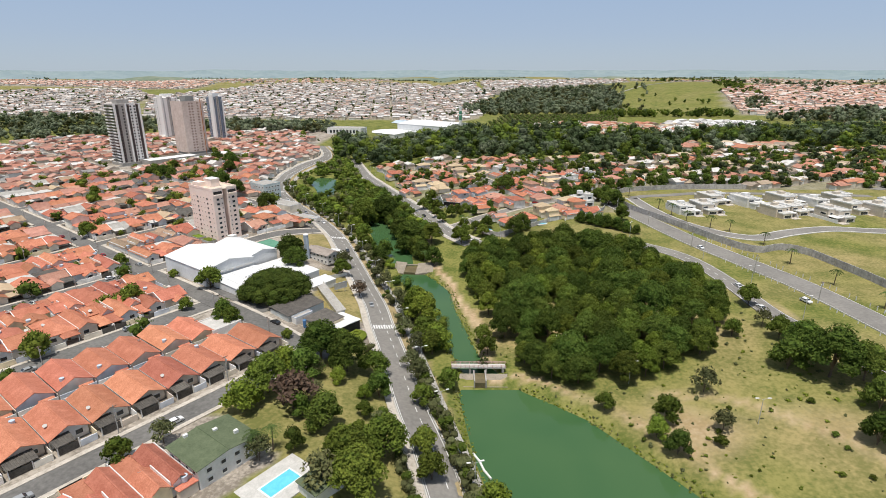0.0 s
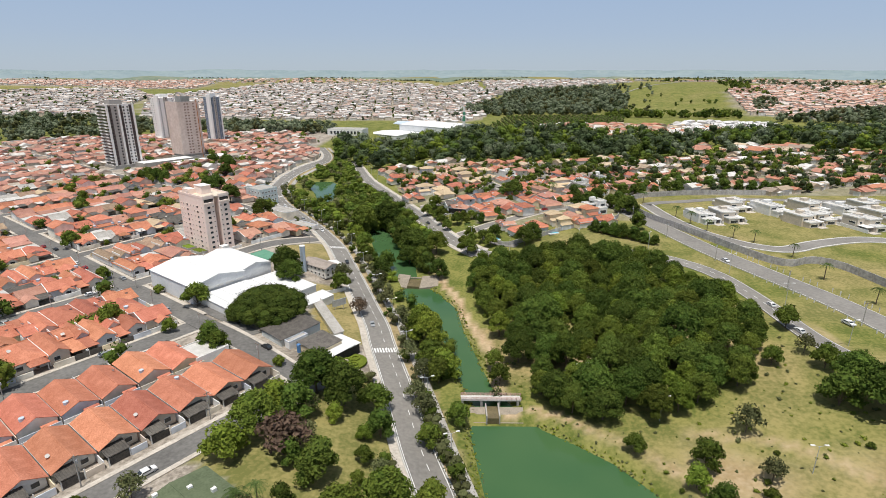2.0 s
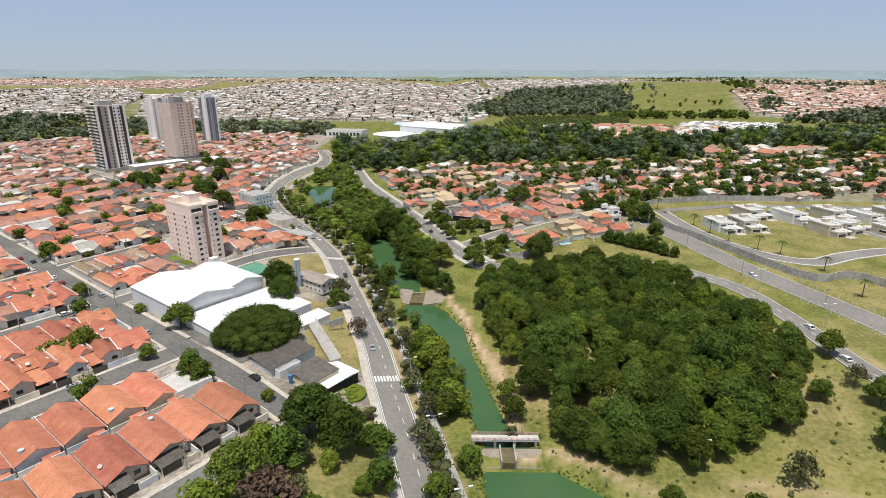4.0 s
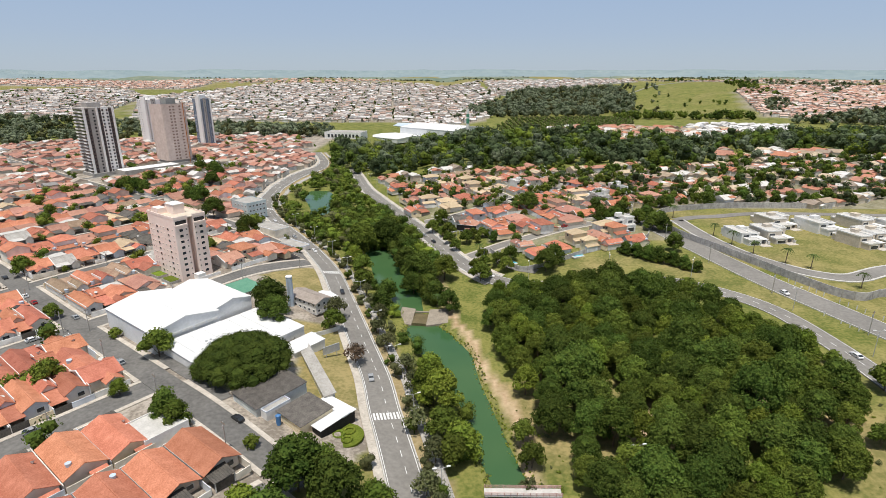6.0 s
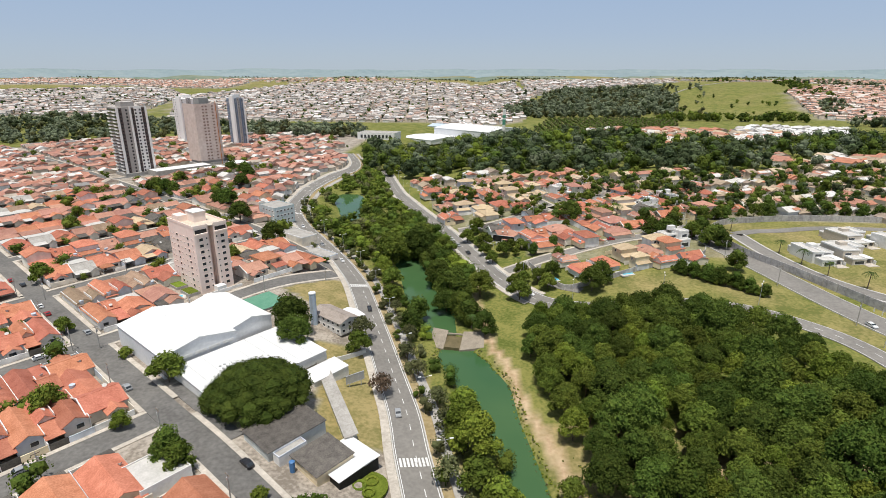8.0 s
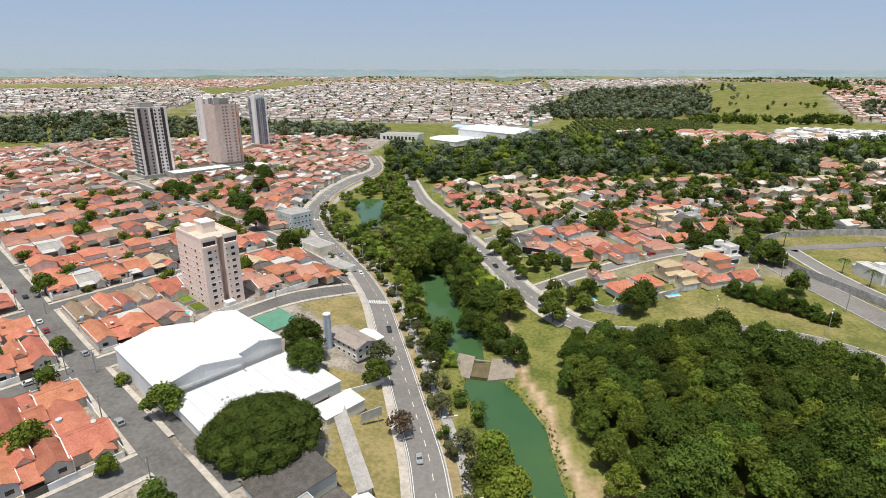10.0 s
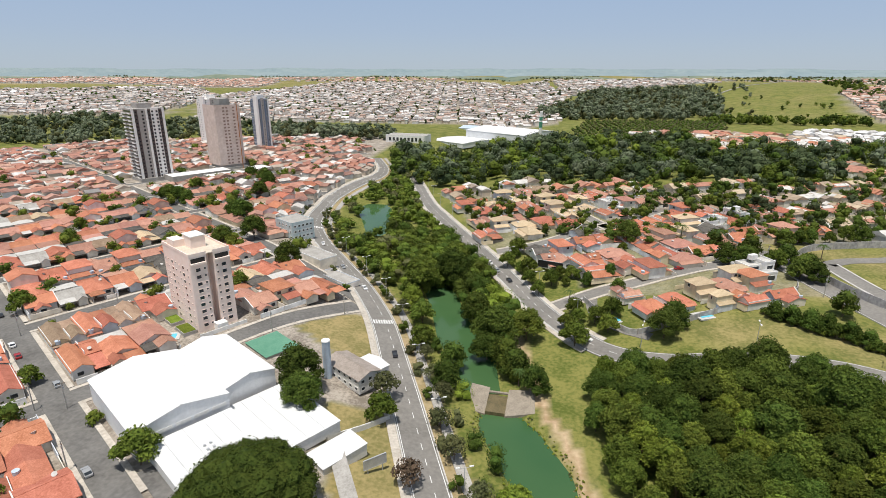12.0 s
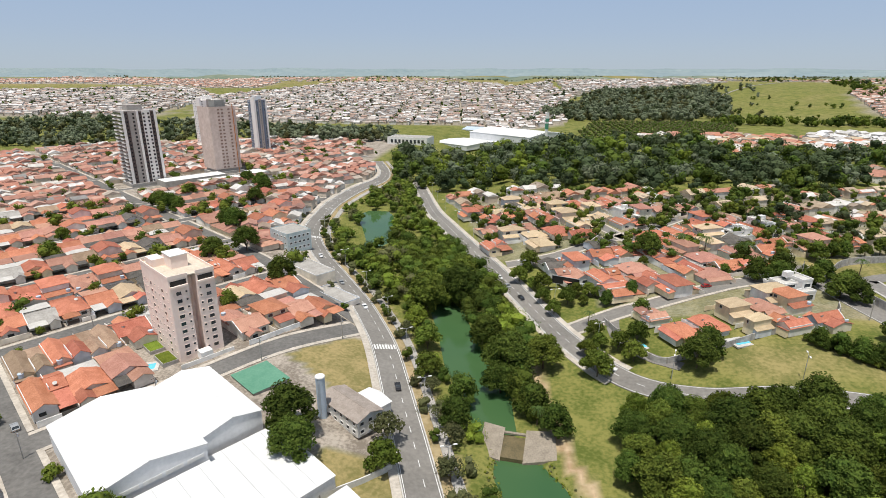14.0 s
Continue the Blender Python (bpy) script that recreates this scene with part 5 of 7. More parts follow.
# a last row of houses fronts the avenue
for off in (-16, -30):
    run, nxt = 0.0, 0.0
    for a, c in zip(AVENUE, AVENUE[1:]):
        run += (c - a).length
        t_ = (c - a).normalized()
        x, y = a.x + t_.y * off, a.y - t_.x * off
        u, v = x * 0.593 + y * 0.805, V_of(x, y)
        if run < nxt or y < 352 or y > 640 or 395 < y < 425 and off > -20 or any((x - n[3]) ** 2 + (y - n[4]) ** 2 < 11 ** 2 for n in near) or any((x - d[0]) ** 2 + (y - d[1]) ** 2 < 7 ** 2 for d in distant) or p_in((200, 262, 250, 345), u, v):
            continue
        nxt = run + 10.5
        for k in (-4, 3):
            w = math.degrees(math.atan2(t_.y, t_.x))
            distant.append((x + t_.y * k, y - t_.x * k, w + random.choice((0, 90)), random.uniform(7.5, 9.5), random.uniform(6.5, 9), random.choice((3.0, 3.3, 3.6, 5.6))))
for u in range(-40, 44, 10):
    x, y = town(u, 113)
    if y > 62:
        settle(random.choice([("ell", 0), ("cross", 0), ("ell", 1)]), x, y, GRID_YAW + 180, 1.0, 1.0, "houses of the old town")
stuff_houses("old_town_houses", distant, "many low orange-tiled houses of the old town", "far_roofs", "far_walls", 2, 2.5, 1)



# ---------------------------------------------------------------- tall buildings
M["tower_grey"] = material("tower_grey", (0.34, 0.31, 0.29), (0.44, 0.41, 0.38), 0.1, 0.8)
M["tower_white"] = material("tower_white", (0.78, 0.75, 0.72), (0.86, 0.83, 0.80), 0.08, 0.8)
M["tower_brown"] = material("tower_brown", (0.085, 0.060, 0.056), (0.13, 0.095, 0.088), 0.1, 0.7)
M["tower_blue"] = material("tower_blue", (0.12, 0.16, 0.23), (0.18, 0.22, 0.30), 0.1, 0.4)
M["net"] = material("construction_net", (0.58, 0.46, 0.40), (0.72, 0.60, 0.54), 0.12, 0.9, fine=4)
# brick tone with the shade behind the net put into the colour
M["tower_net_dark"] = material("net_shadowed_brick", (0.26, 0.17, 0.14), (0.32, 0.22, 0.18), 0.3, 0.9)
M["rust_metal"] = material("painted_mast", (0.40, 0.14, 0.05), (0.50, 0.22, 0.08), 0.4, 0.6)
def frame_box(root, name, x0, x1, y0, y1, z0, z1, mat, label=""):
    return part(name, cube(x0, x1, y0, y1, z0, z1), mat, root, label)


def window_mesh(w, h, deep=0.14, frame_mat="white"):
    """A window to share: frame standing proud of the wall, sill and pane; it faces -y from the origin."""
    bm = ring(-w / 2, w / 2, 0, h, 0.13, -deep, 0.02, True)
    me = bpy.data.meshes.new("window")
    bm.to_mesh(me)
    bm.free()
    me.materials.append(M[frame_mat])
    me.materials.append(M["glass"])
    return me


def shared(name, me, root, x, y, z, rz=0.0):
    ob = new(name, me)
    ob.parent = root
    ob.matrix_local = pose(x, y, z, 0, 0, rz)
    return ob


def make_pink_block():
    x, y = town(148.8, 263.6)
    root = tagged(empty("apartment_block", x, y, ground(x, y) - 0.3, GRID_YAW), "pale pink eleven-storey apartment block with rows of small windows", "apartment building")
    H = 28.2
    part("wall", cube(0, 5.8, 0, 23, 0, H), "pink", root)
    part("wing_wall", cube(8.3, 14, 0, 23, 0, H), "pink", root)
    part("core_wall", cube(5.8, 8.3, 4.5, 20, 0, H - 0.3), "pink", root)
    bm = bmesh.new()
    for a, b_, c, d in ((-0.1, 5.9, -0.1, 0.15), (8.2, 14.1, -0.1, 0.15), (-0.1, 0.15, 0.15, 23.1), (13.85, 14.1, 0.15, 23.1), (0.15, 13.85, 22.85, 23.1)):
        box(bm, a, b_, c, d, H - 0.02, H + 1.1)
    part("parapet", bm, "pink", root)
    part("roof", cube(0.15, 13.85, 0.15, 22.85, H + 0.02, H + 0.35), "sand", root, "pale cream flat roof")
    part("penthouse", cube(4.5, 9.5, 8, 15, H + 0.3, H + 4.4), "pink", root, "pink lift house on the roof")
    part("penthouse_roof", cube(4.3, 9.7, 7.8, 15.2, H + 4.4, H + 4.65), "white", root)
    part("tank_room", cube(0.8, 4.5, 14, 20, H + 0.3, H + 2.8), "pink", root)
    for xa, xb in ((0.5, 5.3), (8.8, 13.5)):
        # no recess is cut: a near-black plate on the wall paints its shade
        part("loggia", cube(xa, xb, -0.06, 0.1, H - 2.3, H - 0.7), "dark", root, "flat plate coloured as the shaded top-floor loggia")
        part("loggia_rail", cube(xa - 0.2, xb + 0.2, -0.7, 0.02, H - 2.9, H - 2.3), "pink", root)
    big, small = window_mesh(1.5, 1.15, 0.10, "pink"), window_mesh(0.6, 0.65, 0.10, "pink")
    for f in range(9):
        z = 2.2 + f * 2.56
        shared("window", big, root, 2.6, 0, z)
        shared("window", small, root, 4.9, 0, z + 0.4)
        shared("window", small, root, 9.2, 0, z + 0.4)
        shared("window", big, root, 11.6, 0, z)
        shared("window", small, root, 7.05, 4.5, z + 0.3)
        for yy, me in ((2.2, small), (6.0, big), (9.2, small), (12.5, small), (15.5, big), (19.0, small), (21.2, small)):
            shared("window", me, root, 0, yy, z + (0.4 if me is small else 0), -90)
    frame_box(root, "porch", 5.2, 9.0, -3.2, 0, 0, 2.9, "plaster")
    tagged(part("boundary_wall", cube(-1.5, 15.5, -4.2, -4.0, 0, 1.8), "plaster", root))
    for k, (yy, ww) in enumerate(((1, 8), (12, 10))):
        frame_box(root, "terrace", -5.0, -0.3, yy, yy + ww, 0, 1.6, "concrete")
        frame_box(root, "lawn", -4.8, -0.6, yy + 0.2, yy + ww - 0.2, 1.6, 1.68, "leaf_bright", "strip of green lawn")
    return root


make_pink_block()


def make_tower(u, v, wu, wv, floors, style, label, rz=0.0):
    x, y = town(u, v)
    root = tagged(empty("tower", x, y, ground(x, y) - 0.5, GRID_YAW + rz), label, "tower")
    fh = 2.85
    H = floors * fh
    if style == "striped":
        part("wall", cube(0, wu, 0, wv, 0, H), "tower_grey", root)
        for a, b_, mat in ((-0.3, 1.6, "tower_white"), (1.6, 4.2, "tower_brown"), (wu * 0.42, wu * 0.42 + 1.5, "tower_white"), (wu * 0.42 + 1.5, wu * 0.42 + 3.9, "tower_brown"), (wu * 0.42 + 3.9, wu - 4.2, "tower_white"), (wu - 4.2, wu - 1.5, "tower_brown"), (wu - 1.5, wu + 0.3, "tower_white")):
            part("pier", cube(a, b_, -0.5 if mat == "tower_white" else -0.25, 0.02, 3, H + (1.5 if mat == "tower_white" else 0.4)), mat, root)
        me = window_mesh(1.1, 1.2, 0.14, "tower_brown")
        bal = bpy.data.meshes.new("balcony")
        bm = cube(-2.6, 2.6, -1.5, 0, 0, 0.18)
        box(bm, -2.6, 2.6, -1.5, -1.38, 0.18, 1.1)
        bm.to_mesh(bal)
        bm.free()
        bal.materials.append(M["tower_white"])
        for f in range(1, floors):
            z = f * fh + 0.9
            for xx in (2.9, wu * 0.42 + 2.7, wu * 0.42 + 5.0, wu - 5.4, wu - 2.9):
                shared("window", me, root, xx, -0.25 if xx in (2.9, wu * 0.42 + 2.7, wu - 2.9) else -0.5, z)
            shared("window", me, root, wu * 0.33, 0, z)
            for yy in (3.4, wv - 4.0):
                shared("balcony", bal, root, 0, yy, f * fh, -90)
        for f in range(1, floors):
            part("floor_band", cube(-0.08, 0.02, 0.5, wv - 0.5, f * fh + 1.25, f * fh + 2.6), "glass", root)
        part("roof_block", cube(wu * 0.25, wu * 0.7, wv * 0.25, wv * 0.8, H, H + 5), "tower_grey", root)
        part("parapet", cube(-0.1, wu + 0.1, 0.02, wv + 0.1, H, H + 1.1), "tower_grey", root)
    elif style == "netted":
        part("core", cube(0.6, wu - 0.6, 0.6, wv - 0.6, 0, H), "tower_grey", root)
        for f in range(1, floors + 1):
            part("floor_slab", cube(0, wu, 0, wv, f * fh - 0.22, f * fh), "concrete", root)
        bm = bmesh.new()
        box(bm, -0.5, wu * 0.98, -0.6, -0.45, 5.5, H + 1)
        part("safety_net", bm, "net", root, "pale pinkish construction netting")
        part("safety_net", cube(-0.62, -0.5, -0.5, wv + 0.4, 5.5, H + 1), "net", root, "pale pinkish construction netting")
        # plates on the net, coloured as shaded openings behind it
        me = bpy.data.meshes.new("opening")
        bm = cube(-0.9, 0.9, -0.09, 0.02, 0, 1.3)
        bm.to_mesh(me)
        bm.free()
        me.materials.append(M["tower_net_dark"])
        for f in range(2, floors):
            for xx in (wu * 0.32, wu * 0.46, wu * 0.72):
                shared("opening", me, root, xx, -0.6, f * fh + 0.8)
        for f in range(1, floors):
            part("edge_window", cube(wu - 0.62, wu - 0.52, 1.5, wv - 1.5, f * fh + 0.4, f * fh + 2.3), "dark", root)
        part("lift_core", cube(wu * 0.35, wu * 0.75, wv * 0.3, wv * 0.8, H, H + 6), "concrete", root)
        part("hoist_mast", tube(bmesh.new(), (wu * 0.85, -1.4, 0), (wu * 0.85, -1.4, H + 3), 0.35, 0.35, 6), "rust_metal", root)
    else:
        part("wall", cube(0, wu, 0, wv, 0, H), "tower_blue" if style == "blue" else "tower_white", root)
        part("pier", cube(-0.3, 1.6, -0.4, wv * 0.5, 0, H + 3), "tower_white", root)
        part("stripe", cube(wu * 0.35, wu * 0.6, -0.35, 0.02, 3, H + 1), "tower_grey", root)
        part("pier", cube(wu - 1.2, wu + 0.3, -0.4, 0.5, 0, H + 1), "tower_white", root)
        me = window_mesh(1.3, 1.2)
        for f in range(1, floors):
            z = f * fh + 0.9
            for xx in (2.6, wu * 0.48, wu - 2.6):
                shared("window", me, root, xx, -0.35 if abs(xx - wu * 0.48) < 0.1 else 0, z)
            for yy in (wv * 0.6, wv * 0.85):
                shared("window", me, root, 0, yy, z, -90)
            for yy in (wv * 0.3, wv * 0.7):
                shared("window", me, root, wu, yy, z, 90)
        part("roof_block", cube(wu * 0.3, wu * 0.8, wv * 0.3, wv * 0.8, H, H + 4.5), "tower_white", root)
    part("podium", cube(-1.5, wu + 1.5, -1.5, wv + 1.5, -2, 3.2), "concrete", root)
    return root


make_tower(230, 560, 24, 20, 20, "striped", "tall apartment tower with dark brown and white stripes")
make_tower(297, 562, 23, 22, 20, "netted", "unfinished tower block wrapped in pale construction netting")
make_tower(384, 651, 14, 14, 20, "blue", "slim tower with dark blue glass and white piers")
make_tower(366, 744, 22, 20, 19, "white", "tall white apartment tower behind the others")


def block(name, u0, u1, v0, v1, h, wall, roof, label, cat, roof_kind="flat", rise=1.2, over=0.3, windows=()):
    """A plain building on the town grid, with walls, roof and parapet."""
    x, y = town((u0 + u1) / 2, (v0 + v1) / 2)
    root = tagged(empty(name, x, y, None, GRID_YAW), label, cat)
    a, b_ = (u1 - u0) / 2, (v1 - v0) / 2
    if roof_kind == "flat":
        part("wall", cube(-a, a, -b_, b_, -1, h), wall, root)
        part("roof", cube(-a + 0.2, a - 0.2, -b_ + 0.2, b_ - 0.2, h, h + 0.12), roof, root)
        bm = bmesh.new()
        for p, q, r, s in ((-a, a, -b_, -b_ + 0.2), (-a, a, b_ - 0.2, b_), (-a, -a + 0.2, -b_ + 0.2, b_ - 0.2), (a - 0.2, a, -b_ + 0.2, b_ - 0.2)):
            box(bm, p, q, r, s, h, h + 0.5)
        part("parapet", bm, wall, root)
    elif roof_kind == "hip":
        part("wall", cube(-a, a, -b_, b_, -1, h), wall, root)
        part("roof", hip(bmesh.new(), -a, a, -b_, b_, h, rise, over), roof, root)
    elif roof_kind == "shed":
        part("wall", cube(-a, a, -b_, b_, -1, h - 0.15), wall, root)
        bm = bmesh.new()
        slab(bm, (-a - over, -b_ - over, h), (a + over, -b_ - over, h), (a + over, b_ + over, h + rise), (-a - over, b_ + over, h + rise))
        part("roof", bm, roof, root)
    else:
        bm = gable_wall(bmesh.new(), -a, a, -b_, b_, h, rise, roof_kind)
        part("wall", bm, wall, root)
        part("roof", gable(bmesh.new(), -a, a, -b_, b_, h, rise, roof_kind, over), roof, root)
    me = window_mesh(1.2, 1.0)
    for side, along, z in windows:
        if side == "-v":
            shared("window", me, root, along, -b_, z)
        elif side == "-u":
            shared("window", me, root, -a, along, z, -90)
        elif side == "+u":
            shared("window", me, root, a, along, z, 90)
    return root


block("podium_building", 246, 296, 540, 558, 4.2, "concrete", "white", "pale concrete parking podium below the towers", "podium")
block("site_shed", 268, 300, 520, 534, 4.0, "concrete", "white", "white-roofed site sheds beside the towers", "shed")
block("white_house", 308, 322, 520, 536, 6.0, "white", "white", "white two-storey building beside the towers", "house", "hip")

# ---------------------------------------------------------------- the white halls
M["hall_wall"] = material("pale_sheet_wall", (0.64, 0.65, 0.66), (0.76, 0.77, 0.78), 0.2, 0.6)
M["office_teal"] = material("teal_panels", (0.36, 0.48, 0.50), (0.62, 0.66, 0.66), 0.12, 0.5)
hall = block("sports_hall", 110.8, 134.6, 211, 244.8, 7.4, "hall_wall", "membrane", "large hall with a white membrane gable roof", "hall", "y", 2.4, 0.25)
for i in range(5):
    part("wall_stripe", cube(-11.2 + i * 4.6, -7.4 + i * 4.6, -16.98, -16.88, 4.2, 5.2), "white", hall)
block("sports_hall", 135.4, 150.3, 215, 245.6, 6.2, "hall_wall", "membrane", "second white membrane hall against the first", "hall", "y", 1.8, 0.25)
low = block("annex", 113, 134, 184, 209.4, 3.0, "white", "membrane", "low flat white-roofed annex in front of the halls", "annex", "shed", 0.8, 0.2)
low2 = block("annex", 134.8, 153, 187.6, 213.2, 2.3, "white", "membrane", "low white-roofed annex with shallow slope", "annex", "shed", 0.9, 0.2)
block("annex", 141, 154.2, 178, 185, 2.6, "white", "membrane", "small white-roofed porch building", "annex", "shed", 0.5, 0.2)
for i in range(10):
    part("roof_vent", cube(-1 + (i % 2) * 1.5, -0.4 + (i % 2) * 1.5, -5 + (i // 2) * 1.9, -4.4 + (i // 2) * 1.9, 3.2, 3.95), "metal", low)
for root, a, d, z0, z1 in ((low, 10.5, 12.7, 3.0, 3.8), (low2, 9.1, 12.8, 2.3, 3.2)):
    for xx in np.arange(-a + 3.5, a - 1, 5.0):
        bm = bmesh.new()
        slab(bm, (xx, -d, z0 + 0.05), (xx + 0.12, -d, z0 + 0.05), (xx + 0.12, d, z1 + 0.05), (xx, d, z1 + 0.05), 0.1)
        part("roof_seam", bm, "metal", root)
court = block("covered_court", 156, 167.5, 231, 244.5, 0.7, "concrete", "court", "low green-surfaced sports court behind the hall", "court", "shed", 0.3, 0.2)
block("school", 168.6, 177, 199.5, 216.5, 5.0, "white", "sheet_brown", "white two-storey building with grey-brown corrugated roof", "building", "y", 1.4, 0.4, [("-v", d, z) for d in (-2.8, 0, 2.8) for z in (1.0, 3.4)] + [("-u", d, z) for d in (-7, -4.2, -1.4, 1.4, 4.2, 7) for z in (1.0, 3.4)])
block("side_building", 178.6, 184, 204, 214, 3.2, "white", "membrane", "low white-roofed building beside the school", "building", "x", 0.9, 0.3)
x, y = town(166.5, 212.5)
tank = tagged(empty("water_tower", x, y), "tall slim pale-blue cylindrical water tower", "water tower")
part("shaft", tube(bmesh.new(), (0, 0, -0.5), (0, 0, 12.6), 1.25, 1.25, 24), "tank_blue", tank)
part("cap", tube(bmesh.new(), (0, 0, 12.6), (0, 0, 12.9), 1.4, 1.3, 24), "white", tank)
bm = bmesh.new()
for i in range(16):
    box(bm, -0.2, 0.2, -1.45, -1.38, 0.8 + i * 0.7, 0.86 + i * 0.7)
for xx in (-0.24, 0.2):
    box(bm, xx, xx + 0.05, -1.45, -1.38, 0, 12.4)
part("ladder", bm, "metal", tank)
# old building by the corner, with its yard
old = block("workshop", 112, 129, 157, 168, 3.4, "mural", "tile_grey", "old workshop with stained grey sheet roof and painted wall", "workshop", "shed", 0.9, 0.3)
block("workshop", 116, 127, 143.5, 153.5, 3.3, "plaster", "tile_grey", "low workshop with grey corrugated roof and blue tank", "workshop", "shed", 0.8, 0.3)
block("white_canopy", 119.5, 129.5, 139.8, 143.3, 3.2, "dark", "membrane", "white flat canopy over a near-black front", "canopy", "shed", 0.2, 0.4)
block("white_canopy", 127.5, 132, 140, 151, 3.2, "dark", "membrane", "white flat canopy at the building's end", "canopy", "shed", 0.2, 0.4)
block("link_building", 113, 121, 154, 156.6, 2.9, "plaster", "concrete", "low concrete-roofed link between workshops", "building")
x, y = town(114.5, 151)
t = tagged(empty("water_tank", x, y), "blue round water tank beside the workshop", "tank")
part("body", tube(bmesh.new(), (0, 0, 0), (0, 0, 2.9), 0.62, 0.7, 16), "drum_blue", t)
part("lid", tube(bmesh.new(), (0, 0, 2.9), (0, 0, 3.15), 0.73, 0.4, 16), "drum_blue", t)
p, q = Vector((-59, 226.5)), Vector((-42.5, 195))
root = tagged(empty("long_canopy", *((p + q) / 2), None, math.degrees(math.atan2(q.y - p.y, q.x - p.x))), "long narrow shed with pale concrete sheet roof", "shed")
L = (q - p).length / 2
bm = bmesh.new()
slab(bm, (-L, -1.9, 2.9), (L, -1.9, 2.9), (L, 1.9, 3.4), (-L, 1.9, 3.4), 0.12)
part("roof", bm, "concrete", root)
part("wall", cube(-L + 0.3, L - 0.3, -1.5, 1.5, -1, 2.85), "plaster", root)

block("garage", 86, 97, 164, 175, 3.0, "white", "kerb", "white flat-roofed garage beside the row houses", "garage")
# ---------------------------------------------------------------- green-roofed house and its pool
green = block("green_roof_house", 45, 60, 101.2, 113.8, 5.6, "white", "tile_green", "two-storey white house with a shallow green sheet roof", "house", "y", 0.9, 0.6, [("-u", d, z) for d in (-4.6, -1.6, 1.6, 4.6) for z in (0.9, 3.4)] + [("-v", d, z) for d in (-5, -1.5, 2, 5) for z in (0.9, 3.4)])
for i, (a, b_) in enumerate(((1.5, 2.0), (4.2, -2.5), (-4.0, 5.5))):
    part("roof_vent", cube(a, a + 1.0, b_, b_ + 0.8, 5.9, 6.75), "white", green)
block("green_roof_annex", 58, 66, 78, 84, 3.0, "white", "tile_green", "low poolside annex with a green sheet roof", "annex", "shed", 0.5, 0.4)
x, y = town(57, 89)
pool = tagged(empty("swimming_pool", x, y, None, GRID_YAW), "small turquoise swimming pool in a pale stone terrace", "pool")
part("terrace", cube(-8, 8, -5.5, 6, -0.5, 0.12), "kerb", pool)
part("coping", cube(-4.4, 4.4, -2.4, 2.4, 0.1, 0.2), "white", pool)
part("water", cube(-4, 4, -2, 2, 0.15, 0.215), "pool", pool)

# ---------------------------------------------------------------- avenue corner buildings
block("shop", 219, 229, 294, 318, 4.2, "plaster", "concrete", "low pale corner shop with flat roof and ramp", "shop")
block("shop", 216, 224, 270, 292, 1.2, "plaster", "concrete", "low pale forecourt terrace at the corner", "terrace")
block("office", 232, 246, 339, 356, 9.4, "office_teal", "concrete", "three-storey white and teal glass office building", "office", "flat", windows=[("-v", d, z) for d in (-5, -2.5, 0, 2.5, 5) for z in (1, 4, 7)] + [("-u", d, z) for d in (-6.5, -3, 0.5, 4) for z in (1, 4, 7)])


# ---------------------------------------------------------------- weirs and bridge
def make_bridge():
    root = tagged(empty("footbridge", 10, 163.5, -0.6, 0), "concrete footbridge with pale rails over the weir", "footbridge")
    part("deck", cube(-9, 9.5, -1.3, 1.3, 0.3, 0.62), "kerb", root, "pale concrete deck")
    for s in (-1.25, 1.25):
        bm = bmesh.new()
        for z in (0.9, 1.2, 1.5):
            box(bm, -9, 9.5, s - 0.05, s + 0.05, z, z + 0.08)
        for i in range(13):
            box(bm, -9 + i * 1.54, -8.84 + i * 1.54, s - 0.07, s + 0.07, 0.6, 1.6)
        part("railing", bm, "bridge_red", root)
    for xx in (-8.5, -2.6, 2.8, 8.6):
        part("pier", cube(xx - 0.35, xx + 0.35, -1.2, 1.2, -3.4, 0.35), "concrete", root)
    w = tagged(empty("weir", 10, 158.5, -1, 0), "stained concrete weir below the footbridge", "weir")
    bm = bmesh.new()
    slab(bm, (-8, -3.2, -2.2), (9.5, -3.2, -2.2), (10, 2.5, -0.6), (-6, 2.5, -0.6), 2.4)
    part("apron", bm, "weir_stone", w)
    part("spillway", cube(-1.2, 2.2, -3.4, 2.6, -2.3, -0.45), "spill", w, "wet brown spillway")
    for xx in (-1.6, 2.2):
        part("side_wall", cube(xx, xx + 0.4, -3.6, 3, -2.4, 0.4), "concrete", w)
    w = tagged(empty("weir", -19, 264.5, -0.45, -6), "pale concrete weir with two sloping aprons", "weir")
    bm = bmesh.new()
    slab(bm, (-9.5, -6.5, -1.4), (-3.4, -7.5, -1.6), (-3.4, 4, 0.35), (-9.5, 5, 0.5), 1.8)
    part("apron", bm, "weir_stone", w)
    bm = bmesh.new()
    slab(bm, (2.6, -7.5, -1.6), (11.5, -5, -0.9), (10.5, 5, 0.5), (2.6, 4, 0.35), 1.8)
    part("apron", bm, "weir_stone", w)
    part("spillway", cube(-3.4, 2.6, -7.0, 4.5, -2.6, -1.0), "spill", w, "wet dark spillway")
    part("sill", cube(-3.4, 2.6, 2.6, 3.4, -1.2, -0.3), "weir_stone", w)


M["bridge_red"] = material("faded_red_paint", (0.42, 0.25, 0.22), (0.56, 0.38, 0.34), 0.5, 0.85)
M["weir_stone"] = material("weir_concrete", (0.21, 0.18, 0.14), (0.34, 0.295, 0.235), 0.4, 0.9)
M["spill"] = material("wet_spillway", (0.10, 0.085, 0.045), (0.19, 0.15, 0.08), 0.6, 0.35)
make_bridge()


